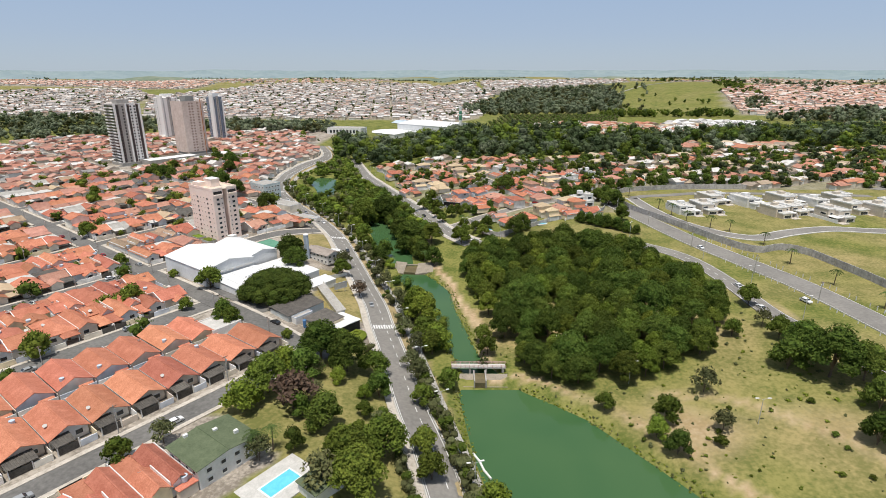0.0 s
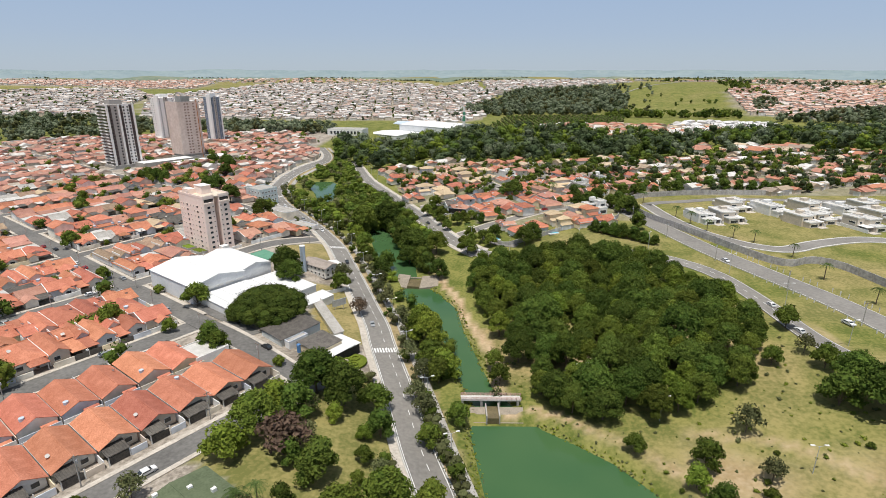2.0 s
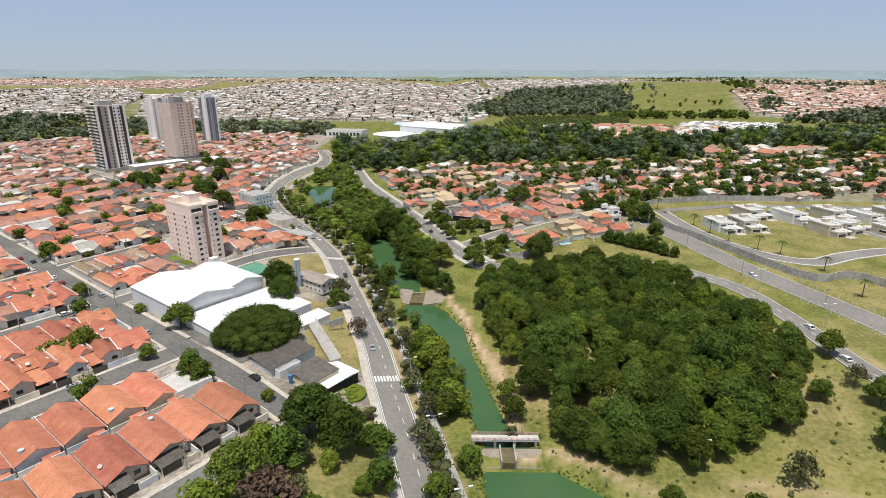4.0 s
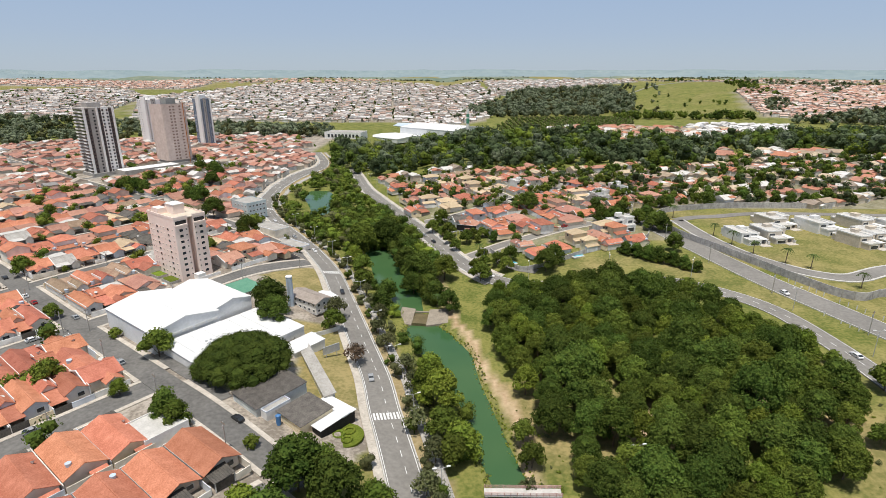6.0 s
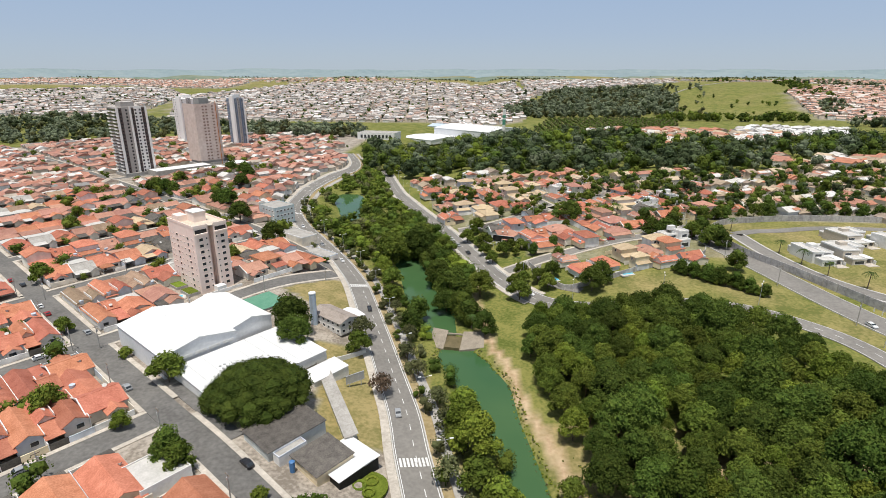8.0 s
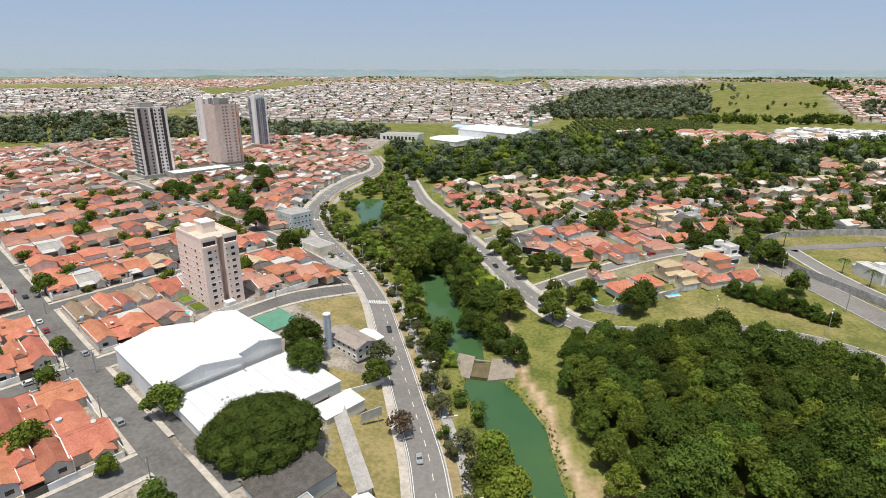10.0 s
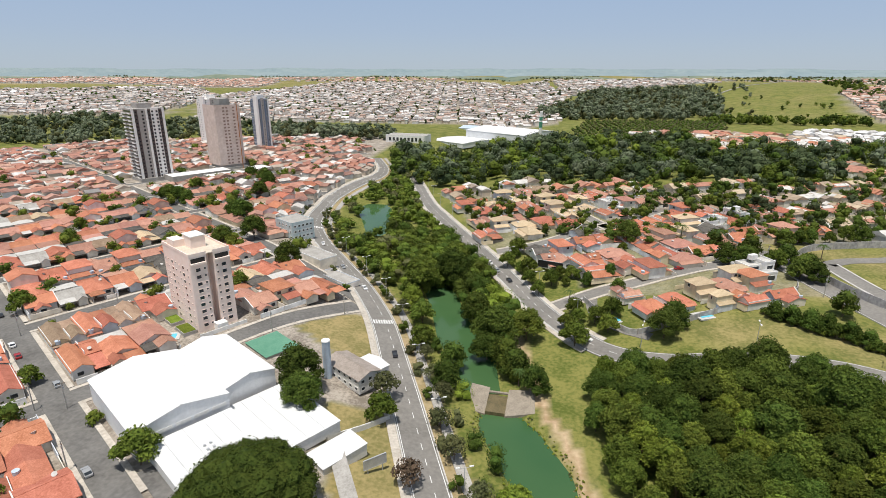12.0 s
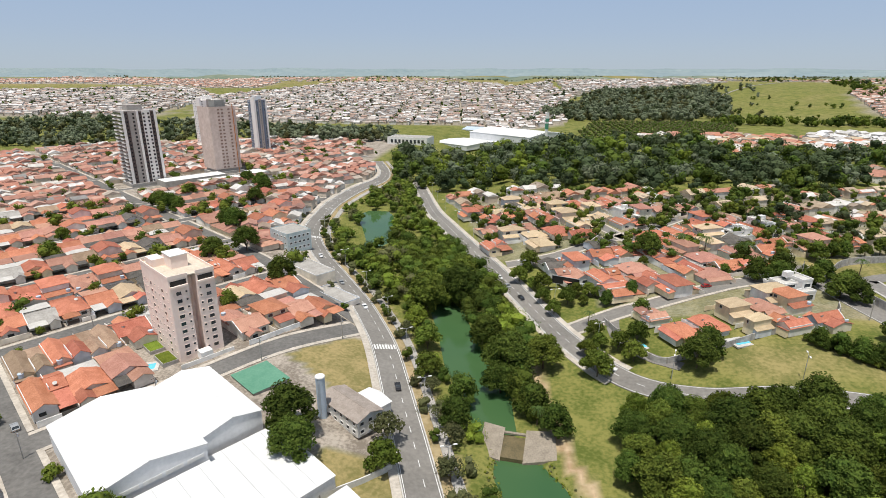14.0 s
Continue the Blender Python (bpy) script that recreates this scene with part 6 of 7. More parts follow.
# ---------------------------------------------------------------- walls of the gated estate
def wall_run(points, h, mat, label, thick=0.25, piers=6.0):
    line = curve(points, 3.0)
    vs, fs = [], []
    for i, p in enumerate(line):
        t_ = (line[min(i + 1, len(line) - 1)] - line[max(i - 1, 0)]).normalized()
        r = Vector((t_.y, -t_.x)) * thick / 2
        z = ground(p.x, p.y)
        vs += [(p.x - r.x, p.y - r.y, z - 0.6), (p.x - r.x, p.y - r.y, z + h), (p.x + r.x, p.y + r.y, z + h), (p.x + r.x, p.y + r.y, z - 0.6)]
        if i:
            o = 4 * i
            fs += [(o - 4 + j, o + j, o + (j + 1) % 4, o - 4 + (j + 1) % 4) for j in range(4)]
    root = tagged(empty("boundary_wall", 0, 0, 0), label, "wall", kind="structure")
    raw("wall", vs, fs, mat, root)
    me = bpy.data.meshes.new("pier")
    bm = cube(-0.2, 0.2, -0.22, 0.22, -0.6, h + 0.12)
    bm.to_mesh(me)
    bm.free()
    me.materials.append(M["concrete"])
    run, nxt = 0, 0
    for a, b_ in zip(line, line[1:]):
        run += (b_ - a).length
        if run > nxt:
            nxt += piers
            shared("pier", me, root, a.x, a.y, ground(a.x, a.y), math.degrees(math.atan2(b_.y - a.y, b_.x - a.x)))


wall_run([(112, 372), (117, 338), (126, 313), (134, 292), (143, 270), (149, 259), (156, 256), (167, 260), (176, 253), (181, 228), (183, 205), (186, 160), (190, 120)], 3.5, "wall_concrete", "long stained grey concrete estate wall with piers")
wall_run([(112, 372), (128, 390), (150, 398), (185, 404), (240, 402)], 3.5, "wall_concrete", "long stained grey concrete estate wall with piers")
wall_run([(14, 331), (20, 316), (27, 303), (36, 304), (48, 308), (62, 314), (80, 322), (96, 333), (101, 342)], 2.4, "wall_concrete", "weathered grey block wall behind the houses")
wall_run([(-63, 231), (-60, 235), (-56, 239.5), (-50, 247)], 1.7, "white", "curved white wall before the annex", 0.3, 60.0)
INNER = curve([(128, 372), (129, 345), (132, 322), (137, 305), (145, 292), (154, 283), (167, 279), (188, 288), (215, 295), (243, 291), (300, 288)])
ribbon("road", INNER, 0, 7.5, 0.16, "asphalt", "grey inner road of the gated estate", "road")
for s in (1, -1):
    ribbon("kerb", INNER, s * 4.2, 0.9, 0.33, "kerb", "broad white kerb of the inner road", "kerb")
ribbon("road", curve([(128, 372), (140, 378), (156, 381), (185, 388), (240, 386), (300, 380)]), 0, 7, 0.16, "asphalt", "grey inner road of the gated estate", "road")



# ---------------------------------------------------------------- eastern quarter
Q_YAW = math.degrees(math.atan2(0.41, 0.91))
P_DIR, Q_DIR = Vector((0.91, 0.41)), Vector((-0.41, 0.91))
EAST_EDGE = [(-16, 352), (8, 350), (26, 338), (44, 322), (58, 324), (82, 334), (100, 346), (108, 388), (140, 408), (330, 400), (520, 470), (560, 640), (330, 590), (150, 545), (20, 540), (-74, 556), (-58, 486), (-34, 424), (-22, 396)]


def east(p, q):
    k = P_DIR * p + Q_DIR * q + Vector((-20, 380))
    return k.x, k.y


NEAR_EAST = [(-58, 486), (-46, 448), (-32, 412), (-24, 398), (-4, 376), (8, 342), (30, 296), (100, 300), (112, 346), (114, 390), (100, 445), (60, 480), (-20, 500)]
LANE = curve([(-24, 394), (-8, 397), (7, 403), (37, 425), (59, 447), (80, 470)], 4)
STREET_TWO = curve([(2, 328), (19, 337), (36, 343), (55, 352), (70, 361), (88, 368), (108, 372)], 4)
LANE_TWO = curve([(18, 336), (17, 322), (24, 308), (34, 300)], 4)
CROSS_LANE = curve([(66, 360), (50, 392), (36, 424), (22, 462), (10, 496)], 4)
for line in (LANE, STREET_TWO, LANE_TWO, CROSS_LANE):
    ribbon("road", line, 0, 6.4 if line is not LANE_TWO else 4.5, 0.2, "asphalt", "grey residential street of the eastern quarter", "road")
    if line is not LANE_TWO:
        for s in (1, -1):
            ribbon("pavement", line, s * 3.9, 1.3, 0.3, "paving", "pale concrete pavement before the house fronts", "pavement")
random.seed(35)
EAST_SPOTS = [(0, 381), (9, 383), (21, 389), (5, 369), (20, 364), (32, 371), (32, 392), (44, 395), (58, 408), (36, 359), (49, 384), (62, 400), (66, 385), (54, 371), (62, 366), (73, 378), (45, 352), (-30, 414), (-22, 429), (-6, 412), (-15, 440), (3, 428), (-35, 442), (-48, 478), (-20, 484), (-3, 452), (18, 440), (29, 457), (43, 446), (43, 478), (56, 470), (18, 484), (91, 416), (97, 450), (86, 395), (-34, 462), (78, 344), (88, 352)]
HOMES = list(EAST_SPOTS)
for _ in range(2500):
    x, y = random.uniform(-58, 114), random.uniform(320, 500)
    if inside(NEAR_EAST, x, y) and not inside([(-40, 400), (-4, 398), (2, 376), (14, 346), (34, 346), (100, 354), (104, 290), (-10, 290)], x, y) and all((x - a) ** 2 + (y - c) ** 2 > 12.2 ** 2 for a, c in HOMES) and min(gap(k, x, y)[0] for k in (LANE, STREET_TWO, CROSS_LANE)) > 9 and gap(AVENUE_EAST, x, y)[0] > 13 and gap(WIDE_STREET, x, y)[0] > 14:
        HOMES.append((x, y))
for x, y in HOMES:
    kind = random.choice([("ell", 0), ("ell", 1), ("hip", 4), ("two", 3), ("ell", 5), ("ell", 1), ("cross", 4), ("cross", 2), ("hip", 1), ("cross", 0), ("two", 0), ("cross", 1), ("hip", 0), ("ell", 2), ("ell", 6), ("cross", 3), ("hip", 3), ("two", 1), ("ell", 4), ("hip", 2), ("two", 4), ("ell", 5), ("modern", 1), ("two", 1)])
    settle(kind, x, y, Q_YAW + random.choice((0, 0, 180, 90)) + random.uniform(-2, 2), random.uniform(1.28, 1.5), random.uniform(0.66, 0.8), "houses of the eastern quarter", random.random() < 0.5, random.uniform(0.9, 1.1))
random.seed(33)
east_far = []
for row in range(-6, 16):
    q0 = row * 26.5
    street_row = row % 2 == 0
    for i in range(-4, 62):
        p = i * 9.9
        if i % 11 == 5:
            continue
        x, y = east(p, q0 + random.uniform(-1, 1))
        if inside(NEAR_EAST, x, y) or not inside(EAST_EDGE, x, y) or gap(AVENUE_EAST, x, y)[0] < 17 or gap(WIDE_STREET, x, y)[0] < 20 or inside([(-30, 400), (-10, 400), (12, 362), (0, 340)], x, y) or inside([(14, 300), (100, 300), (104, 346), (80, 352), (60, 372), (20, 372), (16, 340)], x, y):
            continue
        leafy = x > 120 or y > 480
        if leafy and random.random() < 0.08:
            continue
        face = 0 if street_row else 180
        if math.hypot(x - 0, y - 110) < 400 and x < 150:
            kind = random.choice([("ell", 0), ("cross", 4), ("hip", 4), ("two", 3), ("ell", 5), ("two", 1), ("two", 4), ("cross", 2), ("hip", 1), ("cross", 4), ("two", 3), ("ell", 6), ("two", 0), ("modern", 1), ("hip", 2), ("ell", 3)])
            settle(kind, x, y, Q_YAW + face, random.uniform(1.0, 1.15), random.uniform(0.95, 1.1), "houses of the eastern quarter", random.random() < 0.5, random.uniform(0.95, 1.15))
        else:
            east_far.append((x, y, Q_YAW + random.choice([0, 90]), random.uniform(7, 11), random.uniform(8, 14), random.uniform(3, 5.5)))
M["east_roofs"] = ramped("mixed_eastern_roofs", [(0.44, 0.20, 0.13), (0.36, 0.28, 0.20), (0.50, 0.40, 0.28), (0.42, 0.21, 0.15), (0.56, 0.54, 0.50), (0.30, 0.24, 0.19), (0.46, 0.20, 0.12), (0.60, 0.58, 0.55)])
stuff_houses("eastern_houses", east_far, "scattered tiled villas among trees in the eastern quarter", "east_roofs", "far_walls", 4, 7.0, 2)
for row in range(-5, 15, 2):
    a, b_ = east(-60, row * 26.5 + 13.2), east(640, row * 26.5 + 13.2)
    n = 120
    line = [Vector(a).lerp(Vector(b_), i / n) for i in range(n + 1)]
    line = [p for p in line if inside(EAST_EDGE, p.x, p.y) and not inside(NEAR_EAST, p.x, p.y) and gap(AVENUE_EAST, p.x, p.y)[0] > 4.5]
    if len(line) > 4:
        ribbon("road", line, 0, 7.0, 0.2, "asphalt", "grey residential street of the eastern quarter", "road")

for kind, x, y, rz, sx, sy in [(("hip", 1), 38, 317, Q_YAW + 92, 1.2, 0.6), (("hip", 0), 47, 321, Q_YAW + 182, 1.0, 0.6), (("two", 1), 58, 330, Q_YAW + 182, 1.1, 0.62), (("hip", 4), 69, 333, Q_YAW + 182, 1.1, 0.65), (("two", 0), 81, 341, Q_YAW + 182, 1.1, 0.8), (("ell", 0), 74, 320, Q_YAW + 92, 0.9, 0.6), (("cross", 0), 87, 324, Q_YAW + 182, 1.2, 0.5), (("two", 1), 62, 318, Q_YAW + 182, 0.9, 0.4), (("ell", 5), 31, 330, Q_YAW + 92, 1.0, 0.5)]:
    settle(kind, x, y, rz, sx, sy, "villas beside the field")
for x, y in ((56, 312), (24, 314), (-134, 272)):
    root = tagged(empty("swimming_pool", x, y, ground(x, y), Q_YAW), "small turquoise garden pool with pale paving", "pool")
    part("coping", cube(-4.5, 4.5, -3, 3, -0.3, 0.25), "kerb", root)
    part("water", cube(-3.3, 3.3, -1.7, 1.7, 0.2, 0.28), "pool", root)

# white modern houses inside the estate wall
for x, y, rz, sx, sy in [(148, 333, 10, 1.3, 1.0), (163, 336, 10, 1.3, 1.0), (203, 326, 15, 1.3, 0.9), (199, 352, 15, 1.5, 1.1), (217, 334, 15, 1.4, 1.0), (226, 358, 15, 1.4, 1.1), (231, 318, 15, 1.4, 1.0), (244, 352, 15, 1.4, 1.0), (255, 336, 15, 1.5, 1.0), (268, 328, 15, 1.4, 1.1), (288, 340, 15, 1.5, 1.0), (264, 360, 15, 1.4, 1.0), (180, 362, 15, 1.4, 1.0), (300, 322, 15, 1.4, 1.0)]:
    settle(("modern", random.randint(0, 3)), x, y, rz, sx * 1.12, sy * 1.15, "white houses of the gated estate", random.random() < 0.5, random.uniform(0.75, 0.95))


# ---------------------------------------------------------------- woods, fields and far towns
def woods(name, spots, label, mats=("leaf_dark", "leaf"), leaves=26, size=1.9):
    rs = np.random.RandomState(17)
    ico = bmesh.new()
    bmesh.ops.create_icosphere(ico, subdivisions=1, radius=1)
    iv = np.array([v.co[:] for v in ico.verts])
    jf = np.array([[v.index for v in f.verts] for f in ico.faces])
    ico.free()
    root = tagged(empty(name, 0, 0, 0), label, "trees", kind="stuff")
    for mi, mat in enumerate(mats):
        vs, fs = [], []
        n0 = 0
        for i, (x, y, r, h) in enumerate(spots):
            if i % len(mats) != mi:
                continue
            z = ground(x, y)
            for lobe in range(4):
                w = rs.rand() * 6.28
                c = np.array([x + math.cos(w) * r * 0.45, y + math.sin(w) * r * 0.45, z + h * (0.30 + 0.14 * lobe + rs.uniform(-0.05, 0.06))])
                rr = r * rs.uniform(0.5, 0.75) * (1.0 if lobe else 1.15)
                p = iv * np.array([rr, rr, rr * 0.85]) * rs.uniform(0.6, 0.92, (len(iv), 1)) + c
                vs.append(p)
                fs.append([tuple(f) for f in (jf + n0).tolist()])
                n0 += len(iv)
                n = leaves // 4
                d = rs.randn(n, 3)
                d[:, 2] = np.abs(d[:, 2]) - 0.3
                d /= np.linalg.norm(d, axis=1)[:, None]
                q = c + d * np.array([rr, rr, rr * 0.85]) * rs.uniform(0.85, 1.2, (n, 1))
                nr = d + 0.6 * rs.randn(n, 3)
                nr /= np.linalg.norm(nr, axis=1)[:, None]
                tx = np.cross(nr, rs.randn(n, 3))
                tx /= np.linalg.norm(tx, axis=1)[:, None]
                ty = np.cross(nr, tx)
                s = size * rs.uniform(0.5, 1.1, (n, 1)) * r / 5
                vs.append(np.stack([q - tx * s * 0.6, q - ty * s * 0.4, q + tx * s * 0.6, q + ty * s * 0.4], 1).reshape(-1, 3))
                fs.append([(n0 + 4 * k, n0 + 4 * k + 1, n0 + 4 * k + 2, n0 + 4 * k + 3) for k in range(n)])
                n0 += 4 * n
            vs.append(np.array([[x - 0.25, y, z - 1], [x + 0.25, y, z - 1], [x, y + 0.25, z - 1], [x, y, z + h * 0.6]]))
            fs.append([(n0, n0 + 1, n0 + 3), (n0 + 1, n0 + 2, n0 + 3), (n0 + 2, n0, n0 + 3)])
            n0 += 4
        raw("foliage", np.concatenate(vs).tolist(), [f for g_ in fs for f in g_], mat, root)


def scatter(n, poly, seed, r0, r1, tight=0.0):
    rs = random.Random(seed)
    xs, ys = [p[0] for p in poly], [p[1] for p in poly]
    out = []
    while len(out) < n:
        x, y = rs.uniform(min(xs), max(xs)), rs.uniform(min(ys), max(ys))
        if inside(poly, x, y):
            r = rs.uniform(r0, r1)
            out.append((x, y, r, r * rs.uniform(1.7, 2.5)))
    return out


def hedgerows():
    rs_ = random.Random(9)
    out = []
    for i in range(46):
        x, y, w, n = rs_.uniform(-2300, 2300), rs_.uniform(2380, 3500), rs_.uniform(-0.5, 0.5), rs_.randint(10, 26)
        for k in range(n):
            d = (k - n / 2) * 14
            r = rs_.uniform(4, 7)
            out.append((x + math.cos(w) * d + rs_.uniform(-14, 14), y + math.sin(w) * d + rs_.uniform(-20, 20), r, r * 1.3))
    return out


park_spots = []
rs = random.Random(44)
while len(park_spots) < 330:
    y = rs.uniform(352, 640)
    xa = np.interp(y, [300, 327, 348, 376, 396, 418, 440, 472, 515, 563, 601, 640], [-64, -76, -88, -107, -121, -133, -142, -148, -152, -147, -139, -146])
    xe = np.interp(y, [321, 354, 385, 417, 460, 504, 561, 620], [-1, -15, -28, -42, -60, -77, -93, -110])
    x = xa + 11 + (xe - 19 - xa) * rs.random() ** 0.75
    if not off_water(x, y, 2.0) and y > 420 or xa + 11 > xe - 8:
        continue
    if y > 410 and rs.random() < 0.4:
        continue
    r = rs.uniform(3.2, 5.5) if y < 410 else rs.uniform(2.4, 4.6)
    park_spots.append((x, y, r, r * rs.uniform(1.7, 2.3)))
woods("bank_trees", BANK, "dark leafy trees crowding both banks of the stream", ("leaf_dark", "leaf", "leaf_dark", "leaf", "leaf_dark", "leaf_bright", "leaf_dark"), 640, 0.58)
woods("park_trees", park_spots, "leafy green trees crowding the stream park", ("leaf", "leaf_dark", "leaf_olive", "leaf", "leaf_dark", "leaf", "leaf_bright", "leaf_dark", "leaf"), 200, 0.8)

woods("verge_trees", VERGE, "small airy verge trees along the avenue", ("leaf_olive", "leaf", "leaf_olive"), 170, 0.85)
BELT = [(-128, 600), (-60, 552), (20, 545), (150, 552), (330, 596), (560, 640), (760, 700), (700, 830), (420, 790), (240, 800), (60, 790), (-60, 770), (-150, 720)]
CLEARING = [(196, 735), (330, 735), (440, 790), (330, 830), (200, 800)]
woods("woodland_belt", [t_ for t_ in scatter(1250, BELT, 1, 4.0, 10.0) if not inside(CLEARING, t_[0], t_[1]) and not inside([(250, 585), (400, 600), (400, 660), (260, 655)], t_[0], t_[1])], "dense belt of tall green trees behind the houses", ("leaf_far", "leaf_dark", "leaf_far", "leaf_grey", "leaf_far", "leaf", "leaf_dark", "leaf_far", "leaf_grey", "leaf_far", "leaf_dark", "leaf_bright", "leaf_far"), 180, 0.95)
woods("garden_trees", [t_ for t_ in scatter(640, [(110, 410), (330, 402), (520, 472), (560, 640), (330, 590), (150, 548), (60, 540), (90, 440)], 2, 2.2, 5.4) if gap(INNER, t_[0], t_[1])[0] > 8], "garden trees among the eastern villas", ("leaf_far", "leaf_dark", "leaf", "leaf_far", "leaf_dark", "leaf", "leaf_dark"), 150, 0.95)
rs = random.Random(3)
gardens = []
while len(gardens) < 330:
    u, v = rs.uniform(-60, 500), rs.uniform(196, 800)
    x, y = town(u, v)
    if gap(AVENUE, x, y)[1] < 0 and gap(AVENUE, x, y)[0] > 12 and math.hypot(x, y) < 800 and x > -0.98 * y - 35 and not p_in(TENTS, u, v) and not p_in((110, 214, 186, 290), u, v) and not p_in((222, 330, 538, 606), u, v) and not (150 < u < 230 and v < 330):
        near_row = min(S_ROWS, key=lambda s: abs(s - v))
        v = near_row + rs.choice((-6.2, 6.2, 29)) + rs.uniform(-0.5, 0.5)
        x, y = town(u, v)
        if abs(u - 104) < 7 or gap(AVENUE, x, y)[0] < 12:
            continue
        r = rs.choice((1.5, 1.8, 2.2, 2.8, 3.6, 4.6)) * rs.uniform(0.9, 1.1)
        gardens.append((x, y, r, r * 1.9))
woods("town_trees", gardens, "small street and garden trees of the old town", ("leaf", "leaf_dark", "leaf"), 190, 1.15)
woods("east_gardens", [t_ for t_ in scatter(270, [(-40, 430), (100, 350), (108, 388), (140, 408), (150, 545), (20, 538), (-70, 550)], 6, 2.0, 4.2)], "garden trees between the eastern roofs", ("leaf_dark", "leaf", "leaf_dark"), 150, 0.95)
woods("far_woods", scatter(620, [(-900, 760), (-560, 700), (-330, 850), (-190, 860), (-200, 930), (-420, 960), (-800, 1000)], 4, 4, 7) + scatter(820, [(60, 1110), (327, 1115), (400, 1300), (430, 1420), (500, 1740), (200, 1760), (100, 1400), (40, 1290)], 5, 6, 10) + scatter(150, [(20, 1080), (400, 1080), (520, 1400), (620, 1800), (120, 1840), (40, 1500), (-10, 1300)], 52, 4, 8) + scatter(60, [(600, 1150), (680, 1180), (760, 1340), (700, 1330)], 18, 4, 7) + scatter(160, [(560, 1000), (800, 900), (980, 1000), (760, 1080)], 7, 6, 10) + scatter(110, [(900, 1500), (1500, 1500), (1700, 2300), (1000, 2200)], 8, 4, 9) + hedgerows() + scatter(170, [(-330, 800), (-170, 815), (-165, 850), (-250, 905), (-420, 900)], 19, 4, 8), "far woods and copses in haze-greyed leaf colour", ("leaf_grey", "leaf_grey", "leaf_olive", "leaf_grey", "leaf_far", "leaf_grey"), 44, 1.7)
woods("orchard", [(x + rs.uniform(-1, 1), y + rs.uniform(-1, 1), 3.4, 5.0) for x in range(70, 330, 9) for y in range(850, 1090, 11) if x > 50 + (y - 860) * 0.25 and x < 250 + (y - 850) * 0.35], "regular rows of dark orchard trees", ("leaf_dark", "leaf_olive"), 18, 2.0)


def far_town(poly, n, seed, yaw, block_w=46, pitch=11.5):
    """Houses in rows along streets, filling a far district."""
    rs = random.Random(seed)
    xs, ys = [p[0] for p in poly], [p[1] for p in poly]
    cx, cy = sum(xs) / len(xs), sum(ys) / len(ys)
    ca, sa = math.cos(radians(yaw)), math.sin(radians(yaw))
    reach = max(max(xs) - min(xs), max(ys) - min(ys))
    out = []
    a = -reach
    while a < reach:
        for off in (0, 12, 24):
            b_ = -reach
            while b_ < reach:
                b_ += pitch * rs.uniform(0.9, 1.15)
                if int(b_ // 120) != int((b_ + 9) // 120) or rs.random() < 0.05:
                    continue
                x, y = cx + ca * (a + off) - sa * b_, cy + sa * (a + off) + ca * b_
                if inside(poly, x, y):
                    out.append((x, y, yaw + rs.choice((0, 90)) + rs.uniform(-4, 4), rs.uniform(7, 12), rs.uniform(8, 15), rs.choice((3, 3.4, 3.4, 4.2, 6, 6.5))))
        a += block_w
    rs.shuffle(out)
    return out[:n]


pale = far_town([(-560, 1010), (-230, 1050), (60, 1080), (110, 1500), (90, 2150), (-300, 2350), (-700, 2300), (-800, 1500)], 9000, 1, 6, 42, 10.5)
pale += far_town([(-1150, 1050), (-640, 1000), (-800, 1500), (-1000, 1750), (-1500, 1600)], 3600, 2, 20, 42, 11)
pale += far_town([(110, 1600), (190, 1790), (330, 1800), (680, 2150), (640, 2300), (120, 2150)], 1500, 8, 14, 44, 11)
pale += far_town([(200, 2300), (800, 2300), (600, 3000), (100, 2900)], 700, 3, -10, 60, 15)
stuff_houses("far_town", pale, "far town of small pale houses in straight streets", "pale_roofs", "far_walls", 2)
woods("far_street_trees", scatter(900, FAR_TOWNS[0], 41, 2.6, 5.0) + scatter(420, FAR_TOWNS[1], 42, 2.6, 5.0) + scatter(300, FAR_TOWNS[2], 43, 3.0, 6.0), "small dark trees between the far town's houses", ("leaf_far", "leaf_dark"), 20, 2.2)
red = far_town([(-1900, 1800), (-900, 1950), (-1000, 2400), (-2400, 2300)], 1800, 4, 10, 44, 13)
red += far_town([(-2300, 2380), (-700, 2400), (-250, 2520), (-350, 2950), (-2400, 2900)], 1500, 12, 14, 52, 15)
red += far_town([(950, 2100), (1900, 2250), (2100, 2700), (900, 2550)], 800, 13, -16, 56, 15)
red += far_town(FAR_TOWNS[2], 4200, 5, -20, 40, 11)
M["suburb_roofs"] = ramped("mixed_suburb_roofs", [(0.46, 0.26, 0.19), (0.54, 0.40, 0.33), (0.42, 0.24, 0.18), (0.58, 0.52, 0.47), (0.50, 0.33, 0.26)])
stuff_houses("far_suburb", red, "far suburb of small red-roofed houses", "suburb_roofs", "far_walls", 2)
M["white_roofs"] = ramped("white_roofs", [(0.66, 0.65, 0.63), (0.56, 0.55, 0.53), (0.72, 0.71, 0.70), (0.48, 0.46, 0.44)])
stuff_houses("white_estate", far_town(FAR_TOWNS[4], 420, 6, 25, 40, 11), "distant estate of flat white houses", "white_roofs", "far_walls", 2)


